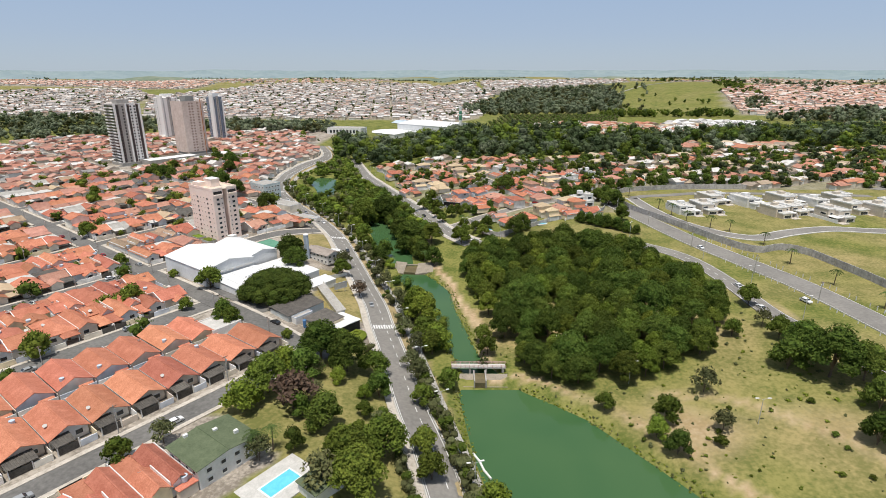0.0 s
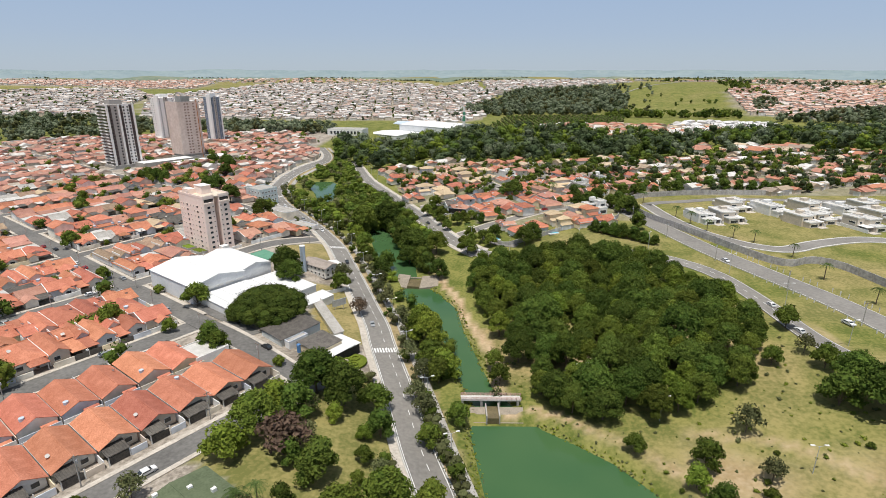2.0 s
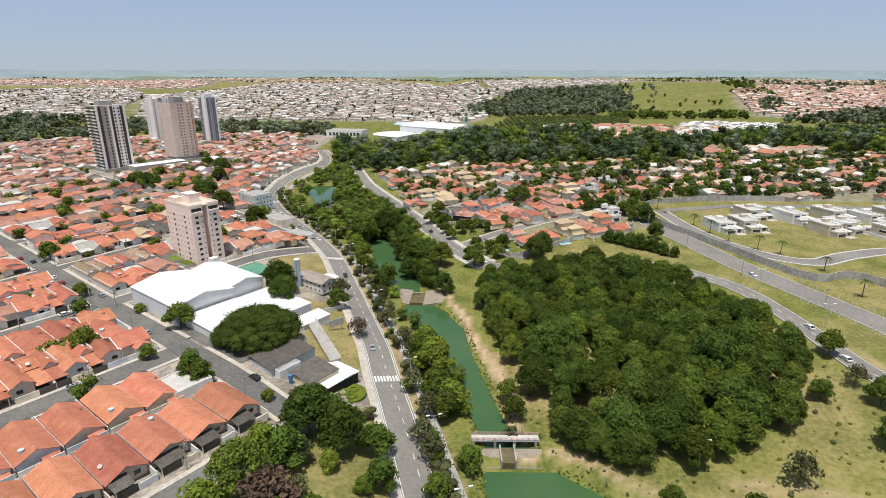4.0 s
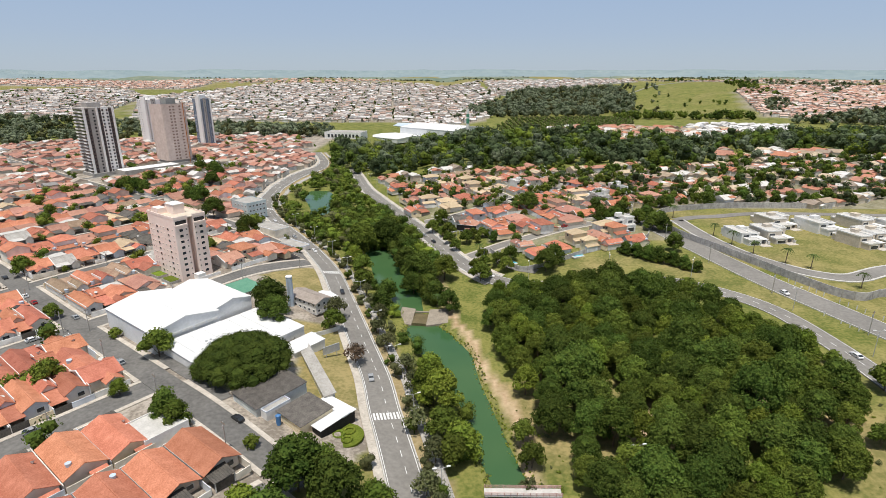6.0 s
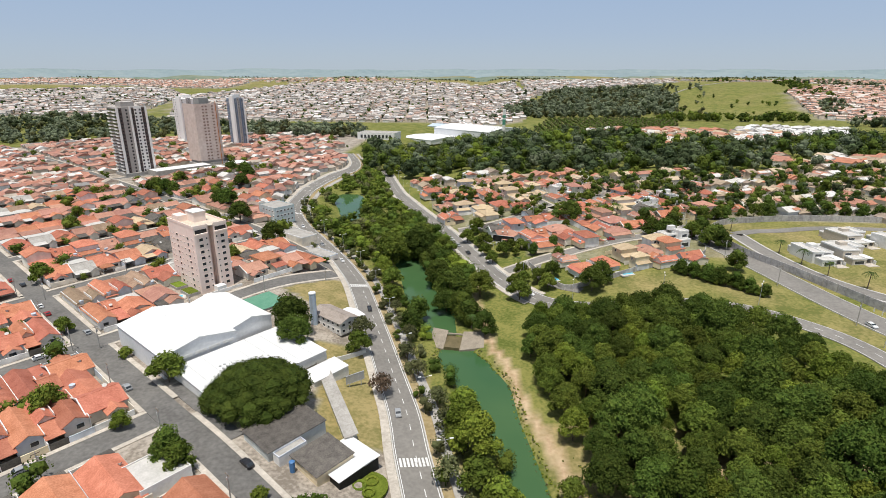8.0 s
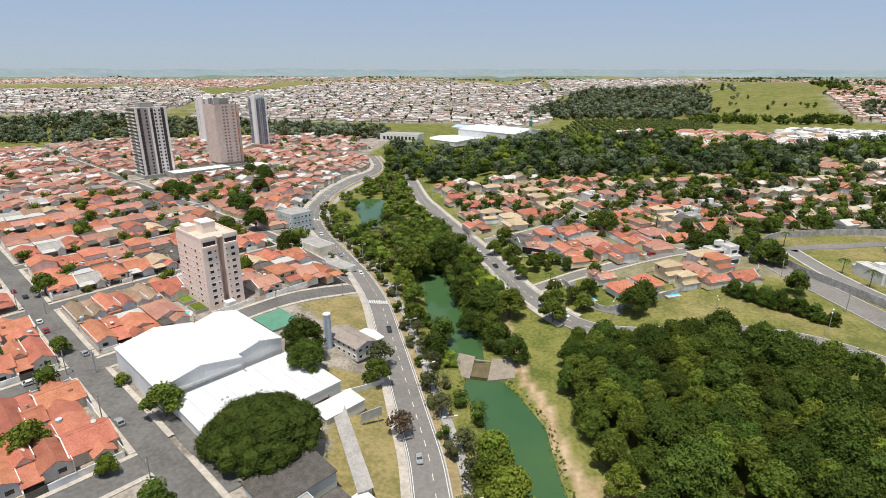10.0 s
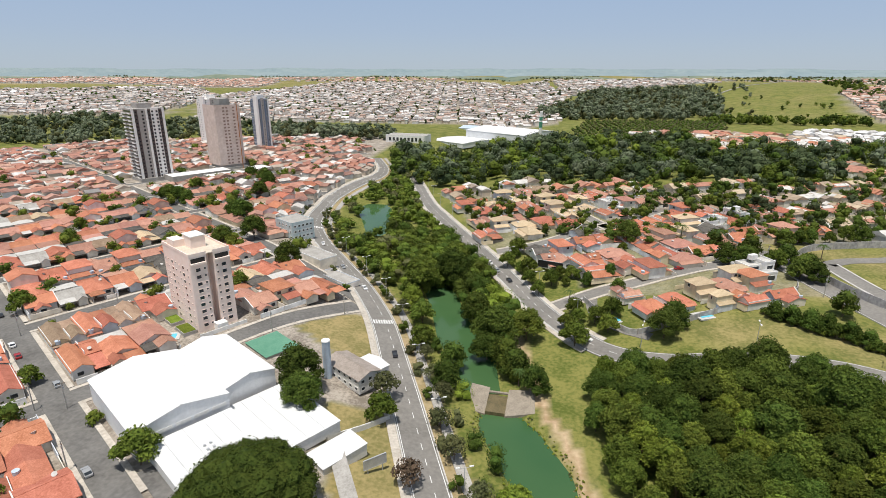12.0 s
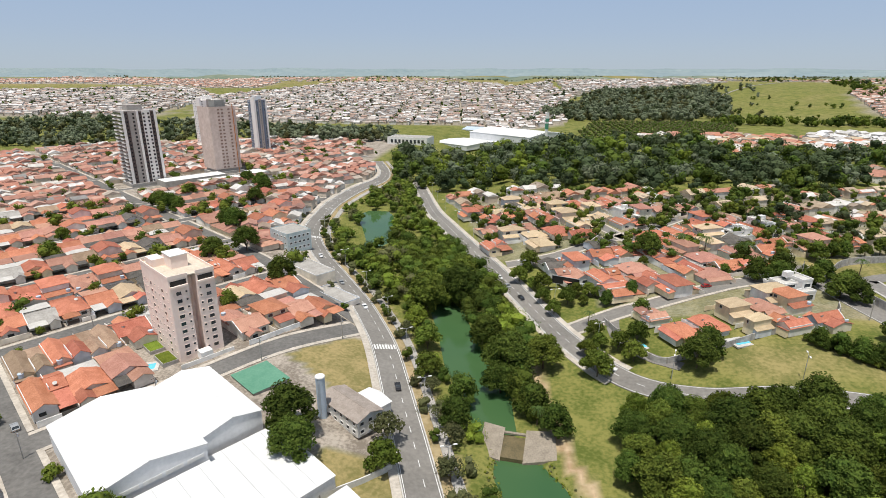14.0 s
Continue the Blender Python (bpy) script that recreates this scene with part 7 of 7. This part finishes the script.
north = [(x, y, random.uniform(0, 90), random.uniform(9, 13), random.uniform(10, 18), random.uniform(3, 6)) for x, y, r_, h_ in scatter(150, [(60, 830), (240, 790), (420, 780), (400, 860), (330, 900), (180, 900)], 31, 1, 2) + scatter(70, CLEARING, 34, 1, 2) + scatter(34, [(255, 590), (395, 605), (395, 655), (265, 650)], 35, 1, 2)]
stuff_houses("northern_villas", north, "scattered villas with red and pale roofs among trees", "east_roofs", "far_walls", 3)
woods("hill_trees", scatter(26, [(330, 1110), (540, 1120), (640, 1260), (560, 1500), (470, 1500)], 32, 2.5, 5) + scatter(70, [(300, 1060), (540, 1060), (560, 1100), (290, 1095)], 37, 4, 8) + scatter(70, [(720, 1420), (800, 1440), (990, 2000), (900, 1960)], 36, 4, 7) + scatter(60, [(820, 2150), (1300, 2300), (1500, 2700), (900, 2600)], 33, 4, 8), "scattered trees on the green hill", ("leaf_dark", "leaf"), 36, 2.6)
HILL_ROAD = curve([(400, 1400), (450, 1540), (560, 1720), (680, 1900), (800, 2040), (960, 2300)], 20)
ribbon("road", HILL_ROAD, 0, 4, 1.2, "concrete", "pale earth road over the green hill", "road", 4.0)


def plain_building(name, x, y, rz, w, d, h, wall, roof, label, cat, rise=1.0, kind="gable"):
    root = tagged(empty(name, x, y, None, rz), label, cat)
    if kind == "gable":
        part("wall", gable_wall(bmesh.new(), -w / 2, w / 2, -d / 2, d / 2, h, rise, "x"), wall, root)
        part("roof", gable(bmesh.new(), -w / 2, w / 2, -d / 2, d / 2, h, rise, "x", 0.4), roof, root)
    else:
        part("wall", cube(-w / 2, w / 2, -d / 2, d / 2, -1, h), wall, root)
        part("roof", cube(-w / 2 + 0.3, w / 2 - 0.3, -d / 2 + 0.3, d / 2 - 0.3, h, h + 0.3), roof, root)
        bm = bmesh.new()
        for a, b_, c, e in ((-w / 2, w / 2, -d / 2, -d / 2 + 0.3), (-w / 2, w / 2, d / 2 - 0.3, d / 2), (-w / 2, -w / 2 + 0.3, -d / 2 + 0.3, d / 2 - 0.3), (w / 2 - 0.3, w / 2, -d / 2 + 0.3, d / 2 - 0.3)):
            box(bm, a, b_, c, e, h, h + 0.9)
        part("parapet", bm, wall, root)
    return root


plain_building("factory", -20, 880, -38, 100, 76, 17, "hall_wall", "membrane", "large white factory hall with shallow gable roof", "factory", 4.0)
plain_building("factory", -85, 845, -38, 60, 60, 6, "hall_wall", "membrane", "low white factory wing with flat roof", "factory", 1.5)
civic = plain_building("civic_building", -150, 806, -10, 52, 26, 8, "white", "concrete", "pale two-storey civic building with tall windows", "building", kind="flat")
me = window_mesh(3.0, 4.2)
for i in range(9):
    shared("window", me, civic, -20 + i * 5, -13, 2.0)
plain_building("warehouse", -70, 1010, -20, 60, 40, 7, "hall_wall", "tank_blue", "distant warehouse with a blue roof", "warehouse", 3.0)
ch = tagged(empty("chimney", 17, 836), "tall white chimney with green bands beside the factory", "chimney")
M["band_green"] = material("band_green", (0.06, 0.22, 0.14), (0.09, 0.28, 0.18), 0.4, 0.7)
part("shaft", tube(bmesh.new(), (0, 0, -1), (0, 0, 40), 2.2, 1.9, 16), "white", ch)
part("band", tube(bmesh.new(), (0, 0, 20), (0, 0, 27), 2.25, 2.15, 16), "band_green", ch)
part("band", tube(bmesh.new(), (0, 0, 29), (0, 0, 33), 2.2, 2.1, 16), "band_green", ch)

# the last ridges before the horizon; the far two carry haze in their colour
M["ridge"] = material("far_ridge_haze", (0.185, 0.245, 0.265), (0.245, 0.300, 0.310), 0.004, 1.0, fine=5)
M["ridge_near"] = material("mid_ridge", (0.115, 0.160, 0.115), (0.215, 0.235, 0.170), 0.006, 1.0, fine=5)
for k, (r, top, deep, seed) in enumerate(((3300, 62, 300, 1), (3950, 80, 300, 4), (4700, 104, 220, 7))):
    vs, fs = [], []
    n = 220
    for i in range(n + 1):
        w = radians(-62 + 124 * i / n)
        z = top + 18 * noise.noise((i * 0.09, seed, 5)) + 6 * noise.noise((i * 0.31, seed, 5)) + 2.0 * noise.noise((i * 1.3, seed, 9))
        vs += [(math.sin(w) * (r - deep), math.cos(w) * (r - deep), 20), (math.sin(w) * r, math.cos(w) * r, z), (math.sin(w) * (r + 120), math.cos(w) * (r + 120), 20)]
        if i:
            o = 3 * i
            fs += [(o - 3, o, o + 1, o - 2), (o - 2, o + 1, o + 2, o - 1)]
    tagged(raw("backdrop", vs, fs, "ridge" if k else "ridge_near"), "blue-green ridge along the horizon in haze-toned colour", "hills", kind="structure")


# ---------------------------------------------------------------- lamps, poles, cars, palms
def make_lamp(h=9.0, arms=2):
    root = tagged(empty("street_lamp", 0, 0, 0), "grey steel street lamp with two arms", "street lamp")
    part("pole", tube(bmesh.new(), (0, 0, -0.3), (0, 0, h), 0.11, 0.07, 8), "metal", root)
    for s in (1, -1)[:arms]:
        part("arm", tube(bmesh.new(), (0, 0, h - 0.1), (s * 1.7, 0, h + 0.25), 0.05, 0.04, 6), "metal", root)
        part("lantern", cube(s * 1.7 - 0.5, s * 1.7 + 0.5, -0.2, 0.2, h + 0.16, h + 0.34), "white", root, "pale lamp head")
    return root


def make_post(h=8.5):
    root = tagged(empty("utility_pole", 0, 0, 0), "grey concrete utility pole with cross-arm", "utility pole")
    part("pole", tube(bmesh.new(), (0, 0, -0.3), (0, 0, h), 0.17, 0.11, 8), "concrete", root)
    part("cross_arm", cube(-0.9, 0.9, -0.06, 0.06, h - 0.5, h - 0.36), "wood", root)
    part("transformer", tube(bmesh.new(), (0.28, 0, h - 2.1), (0.28, 0, h - 1.3), 0.2, 0.2, 10), "metal", root)
    return root


def make_car(mat, label):
    root = tagged(empty("car", 0, 0, 0), label, "car")
    prof = [(-2.1, 0.35), (2.1, 0.35), (2.1, 0.75), (1.95, 0.9), (1.05, 0.98), (0.4, 1.42), (-1.2, 1.46), (-1.95, 1.0), (-2.1, 0.9)]
    bm = bmesh.new()
    a = [bm.verts.new((x, -0.84, z)) for x, z in prof]
    c = [bm.verts.new((x, 0.84, z)) for x, z in prof]
    bm.faces.new(a)
    bm.faces.new(c[::-1])
    for i in range(len(prof)):
        j = (i + 1) % len(prof)
        bm.faces.new((a[j], a[i], c[i], c[j]))
    bmesh.ops.bevel(bm, geom=bm.edges[:], offset=0.07, segments=2, affect="EDGES")
    part("body", bm, mat, root)
    bm = bmesh.new()
    slab(bm, (0.42, -0.72, 1.43), (1.02, -0.76, 1.03), (1.02, 0.76, 1.03), (0.42, 0.72, 1.43), 0.04)
    part("windscreen", bm, "glass", root)
    bm = bmesh.new()
    slab(bm, (-1.9, -0.74, 1.06), (-1.27, -0.7, 1.46), (-1.27, 0.7, 1.46), (-1.9, 0.74, 1.06), 0.04)
    part("rear_window", bm, "glass", root)
    for s in (-1, 1):
        part("side_window", cube(-1.3, 0.6, s * 0.85 - 0.015, s * 0.85 + 0.015, 1.02, 1.34), "glass", root)
        for xx in (-1.3, 1.3):
            w = part("wheel", tube(bmesh.new(), (xx, s * 0.87, 0.32), (xx, s * 0.65, 0.32), 0.32, 0.32, 12), "rubber", root)
            part("rim", tube(bmesh.new(), (xx, s * 0.89, 0.32), (xx, s * 0.86, 0.32), 0.18, 0.18, 10), "metal", w)
    return root


def make_palm(h=7.0):
    root = tagged(empty("palm", 0, 0, 0), "slender palm with a ragged crown of fronds", "palm tree")
    bm = bmesh.new()
    for i in range(5):
        tube(bm, (0.06 * i, 0, h * i / 5 - 0.3), (0.06 * (i + 1), 0, h * (i + 1) / 5 - 0.3), 0.2 - 0.015 * i, 0.19 - 0.015 * i, 7)
    part("trunk", bm, "bark", root)
    vs, fs = [], []
    for i in range(16):
        w, up = i * 2.399, 0.9 - 0.09 * (i % 9)
        pts = []
        for k in range(6):
            t_ = k / 5
            pts.append(Vector((math.cos(w) * 2.7 * t_, math.sin(w) * 2.7 * t_, h - 0.3 + up * 1.5 * t_ - 2.3 * t_ * t_)))
        side = Vector((-math.sin(w), math.cos(w), 0))
        for k in range(5):
            for s in (1, -1):
                for m in range(3):
                    a = pts[k].lerp(pts[k + 1], m / 3)
                    b_ = pts[k].lerp(pts[k + 1], (m + 0.7) / 3)
                    o = len(vs)
                    vs += [tuple(a), tuple(b_), tuple(b_ + side * s * 0.6 * (1 - 0.12 * k) + Vector((0, 0, -0.3)))]
                    fs.append((o, o + 1, o + 2))
    raw("frond", vs, fs, "palm", root)
    return root


def repeat(proto, places, group):
    for i, (x, y, rz, s) in enumerate(places):
        m = pose(x, y, ground(x, y) + 0.1, 0, 0, rz) @ Matrix.Scale(s, 4)
        if i == 0:
            proto.matrix_basis = m
            ob = proto
        else:
            ob = copy_thing(proto, m)
            ob.matrix_basis = m
        ob["group"] = group


def along(line, step, offset, first=0.0):
    out, run, nxt = [], 0.0, first
    for a, b_ in zip(line, line[1:]):
        run += (b_ - a).length
        if run >= nxt:
            nxt += step
            t_ = (b_ - a).normalized()
            p = a + Vector((t_.y, -t_.x)) * offset
            out.append((p.x, p.y, math.degrees(math.atan2(t_.y, t_.x)) - 90, 1.0))
    return out


repeat(make_lamp(), [p for p in along(AVENUE, 30, 7.6, 3) if 84 < p[1] < 620], "lamps along the avenue")
repeat(make_lamp(), [p for p in along(AVENUE_EAST, 34, -6.8, 60) if p[1] < 600], "lamps along the eastern avenue")
repeat(make_lamp(8, 2), [(58, 152, 0, 1), (86, 128, 0, 1), (75, 190, 20, 0.95), (40, 172, 10, 0.95)], "lamps in the park")
poles = [(*town(u, v), GRID_YAW, 1.0) for v in (136.5, 187.6, 246.5, 306.5) for u in range(12, 206, 31) if not (u > 104 and v < 240)]
poles += [(*town(98.6, v), GRID_YAW + 90, 1.0) for v in range(150, 400, 34)]
repeat(make_post(), [p for p in poles if gap(AVENUE, p[0], p[1])[0] > 12 and p[1] > 60], "poles along the streets")
repeat(make_post(9), along(WIDE_STREET, 36, 8.2, 20), "poles along the wide street")
fence = along(WIDE_STREET, 4.2, -8.4, 120)
root = tagged(make_post(1.0), "low concrete fence post with rail", "fence post")
for ch_ in list(root.children):
    bpy.data.objects.remove(ch_)
root.name = "fence_post"
part("post", cube(-0.12, 0.12, -0.12, 0.12, -0.3, 1.6), "white", root)
part("cap", cube(-0.16, 0.16, -0.16, 0.16, 1.6, 1.68), "concrete", root)
repeat(root, fence + along(WIDE_STREET, 4.2, 8.4, 150), "fence posts beside the wide street")
white_car, black_car = make_car("car_white", "white hatchback car on the asphalt"), make_car("car_black", "black hatchback car on the asphalt")
grey_car, red_car = make_car("car_grey", "silver-grey car on the street"), make_car("car_red", "red car parked by the kerb")
repeat(white_car, [(121.5, 212, 92, 1), (119, 190, 95, 1), (140, 196, -75, 1.1), (-82, 338.5, -55, 1), (-120, 392, -58, 1), (-27, 379, -65, 1), (128, 262, -80, 1), (115, 352, -75, 1), (*town(54, 129.2), GRID_YAW, 1), (*town(90, 254), GRID_YAW, 1), (*town(101.5, 300), GRID_YAW + 90, 1), (5, 313, -40, 1), (12, 301, -35, 1)], "white cars")
repeat(black_car, [(*town(107.5, 159), GRID_YAW + 90, 1), (-56, 282.5, -70, 1), (*town(211, 279), GRID_YAW + 60, 1), (*town(213, 271), GRID_YAW + 60, 1), (64, 284, 0, 1), (-17, 356, -66, 1), (*town(103, 330), GRID_YAW + 90, 1), (*town(84, 134), GRID_YAW, 1), (*town(12, 195.5), GRID_YAW, 1), (*town(101.6, 276), GRID_YAW + 90, 1)], "black cars")
repeat(grey_car, [(*town(106, 262), GRID_YAW + 90, 1), (-23, 369, -66, 1), (*town(40, 190.5), GRID_YAW, 1), (-38, 402, -66, 1), (*town(150, 309.5), GRID_YAW, 1), (*town(60, 249), GRID_YAW, 1), (*town(72, 195.6), GRID_YAW, 1), (*town(101.4, 214), GRID_YAW + 90, 1), (*town(20, 129), GRID_YAW, 1), (-33.4, 214, -75, 1), (-99, 361, -57, 1)], "grey cars")
repeat(red_car, [(*town(100.8, 340), GRID_YAW + 90, 1), (58, 356, 20, 1), (*town(101.4, 290), GRID_YAW + 90, 1)], "red cars")
repeat(make_palm(), [(135, 340, 0, 1), (137, 324, 40, 1.1), (140, 309, 80, 1), (148, 296, 10, 1.1), (156, 290, 20, 1), (163, 268, 30, 1), (160, 240, 70, 1.1), (163, 214, 0, 1), (166, 190, 20, 1), (84, 388, 50, 1.5), (70, 398, 10, 1.4), (60, 404, 30, 1.3), (-46, 107, 0, 1.1), (-43, 110, 50, 1), (128, 378, 40, 1.1), (-76, 249, 20, 0.9), (-79, 246, 60, 0.9), (8, 330, 30, 0.9), (-13, 272, 30, 0.9)], "palms")


rs = random.Random(77)
tufts = []
while len(tufts) < 300:
    x, y = rs.uniform(12, 124), rs.uniform(84, 205)
    if not inside(WOOD, x, y) and off_water(x, y, 1.5) and gap(AVENUE_EAST, x, y)[0] > 6 and gap(AVENUE, x, y)[0] > 12:
        r = rs.choice((0.22, 0.25, 0.3, 0.4, 0.5, 0.75)) * rs.uniform(0.8, 1.2)
        tufts.append((x, y, r, r * rs.uniform(0.7, 1.1)))
woods("weed_tufts", tufts, "low tufts of weeds and grass on the meadow", ("leaf", "leaf_olive", "leaf_bright"), 40, 2.2)
shore = []
for level, rows in REACHES[:2]:
    a = np.array(rows, float)
    for y in np.arange(max(a[0, 0], 88), a[-1, 0], 0.36):
        for side, k in ((1, -1), (2, 1)):
            r = rs.uniform(0.18, 0.46)
            x = float(np.interp(y, a[:, 0], a[:, side])) + k * rs.uniform(0.5, 3.8)
            shore.append((x, y + rs.uniform(-0.4, 0.4), r, r * rs.uniform(0.8, 1.2)))
woods("shore_grass", shore, "long bright grass and weeds along the water's edge", ("leaf_bright", "leaf_olive", "leaf_bright"), 24, 3.0)
for x, y, s in ((62, 440, 0.9), (80, 428, 1.1), (101, 405, 1.2), (103, 399, 1.0), (152, 486, 1.4), (159, 487, 1.4), (81, 472, 1.1), (127, 427, 1.3), (130, 431, 1.1), (147, 472, 1.2), (110, 440, 1.2), (-4, 470, 1.0)):
    plant("cypress", x, y, s, "cypresses among the eastern houses")
for x, y, k, r in ((-12, 364, "a", 3.2), (-8, 351, "a", 3.4), (-4, 340, "a", 3.4), (11, 354, "a", 3.0), (17, 345, "c", 3.0), (6, 355, "a", 3.0), (9, 321, "a", 3.6), (28, 334, "c", 3.4), (27, 350, "c", 3.2), (83, 388, "c", 4.6), (81, 367, "c", 4.8), (95, 376, "c", 5.5), (109, 370, "c", 5.0), (110, 347, "c", 5.0), (112, 358, "a", 4.6), (43, 306, "c", 5.2), (20, 305, "a", 3.8), (5, 309, "a", 3.4), (10, 314, "a", 3.0), (101, 362, "a", 4.6), (14, 352, "g", 2.4), (8, 347, "a", 2.2), (-14, 384, "a", 2.6), (24, 398, "a", 2.4), (70, 372, "a", 2.6), (38, 380, "a", 2.4), (90, 360, "a", 3.0)):
    plant_wide(k, x, y, r, "garden trees by the eastern houses")


bm = bmesh.new()
for a, c in (((6.8, 122.5), (8.4, 119.5)), ((8.4, 119.5), (9.4, 116.0)), ((9.4, 116.0), (11.0, 113.0))):
    tube(bm, (*a, -3.15), (*c, -3.15), 0.32, 0.32, 8)
tagged(part("floating_barrier", bm, "white"), "white floating barrier hose along the lake bank", "barrier")


def billboard(x, y, rz, w, h, z, mat, label):
    root = tagged(empty("billboard", x, y, None, rz), label, "billboard")
    part("panel", cube(-w / 2, w / 2, -0.1, 0.1, z, z + h), mat, root)
    bm = bmesh.new()
    for a, b_, c, d in ((-w / 2 - 0.1, w / 2 + 0.1, z + h, z + h + 0.15), (-w / 2 - 0.1, w / 2 + 0.1, z - 0.15, z), (-w / 2 - 0.15, -w / 2, z, z + h), (w / 2, w / 2 + 0.15, z, z + h)):
        box(bm, a, b_, -0.16, 0.16, c, d)
    part("frame", bm, "metal", root)
    for xx in (-w / 3, w / 3):
        part("post", tube(bmesh.new(), (xx, 0, -0.3), (xx, 0, z), 0.14, 0.14, 8), "metal", root)


billboard(-48.6, 225, 40, 6, 2.6, 1.8, "metal", "weathered grey billboard seen from behind")
billboard(2, 362, -20, 12, 3.4, 2.2, "car_black", "dark billboard panel on two posts")


x, y = -36, 182
bed = tagged(empty("flower_bed", x, y, None, 25), "small lawn with clipped yellow-green hedge rings", "flower bed")
part("lawn", tube(bmesh.new(), (0, 0, -0.4), (0, 0, 0.22), 5.2, 5.2, 20), "leaf_bright", bed)
for cx, cy, rr in ((-1.6, 0.8, 1.5), (1.6, 1.2, 1.4), (0, -2.2, 1.3)):
    bm = bmesh.new()
    for i in range(14):
        w0, w1 = 2 * math.pi * i / 14, 2 * math.pi * (i + 1) / 14
        tube(bm, (cx + math.cos(w0) * rr, cy + math.sin(w0) * rr, 0.45), (cx + math.cos(w1) * rr, cy + math.sin(w1) * rr, 0.45), 0.36, 0.36, 6)
    part("hedge_ring", bm, "leaf_bright", bed)

# kinds that no lot drew
for ob in [TREES[k] for k in TREES if k not in USED] + [PROTO[k] for k in PROTO if k not in HUSED]:
    for o in (*ob.children_recursive, ob):
        bpy.data.objects.remove(o)
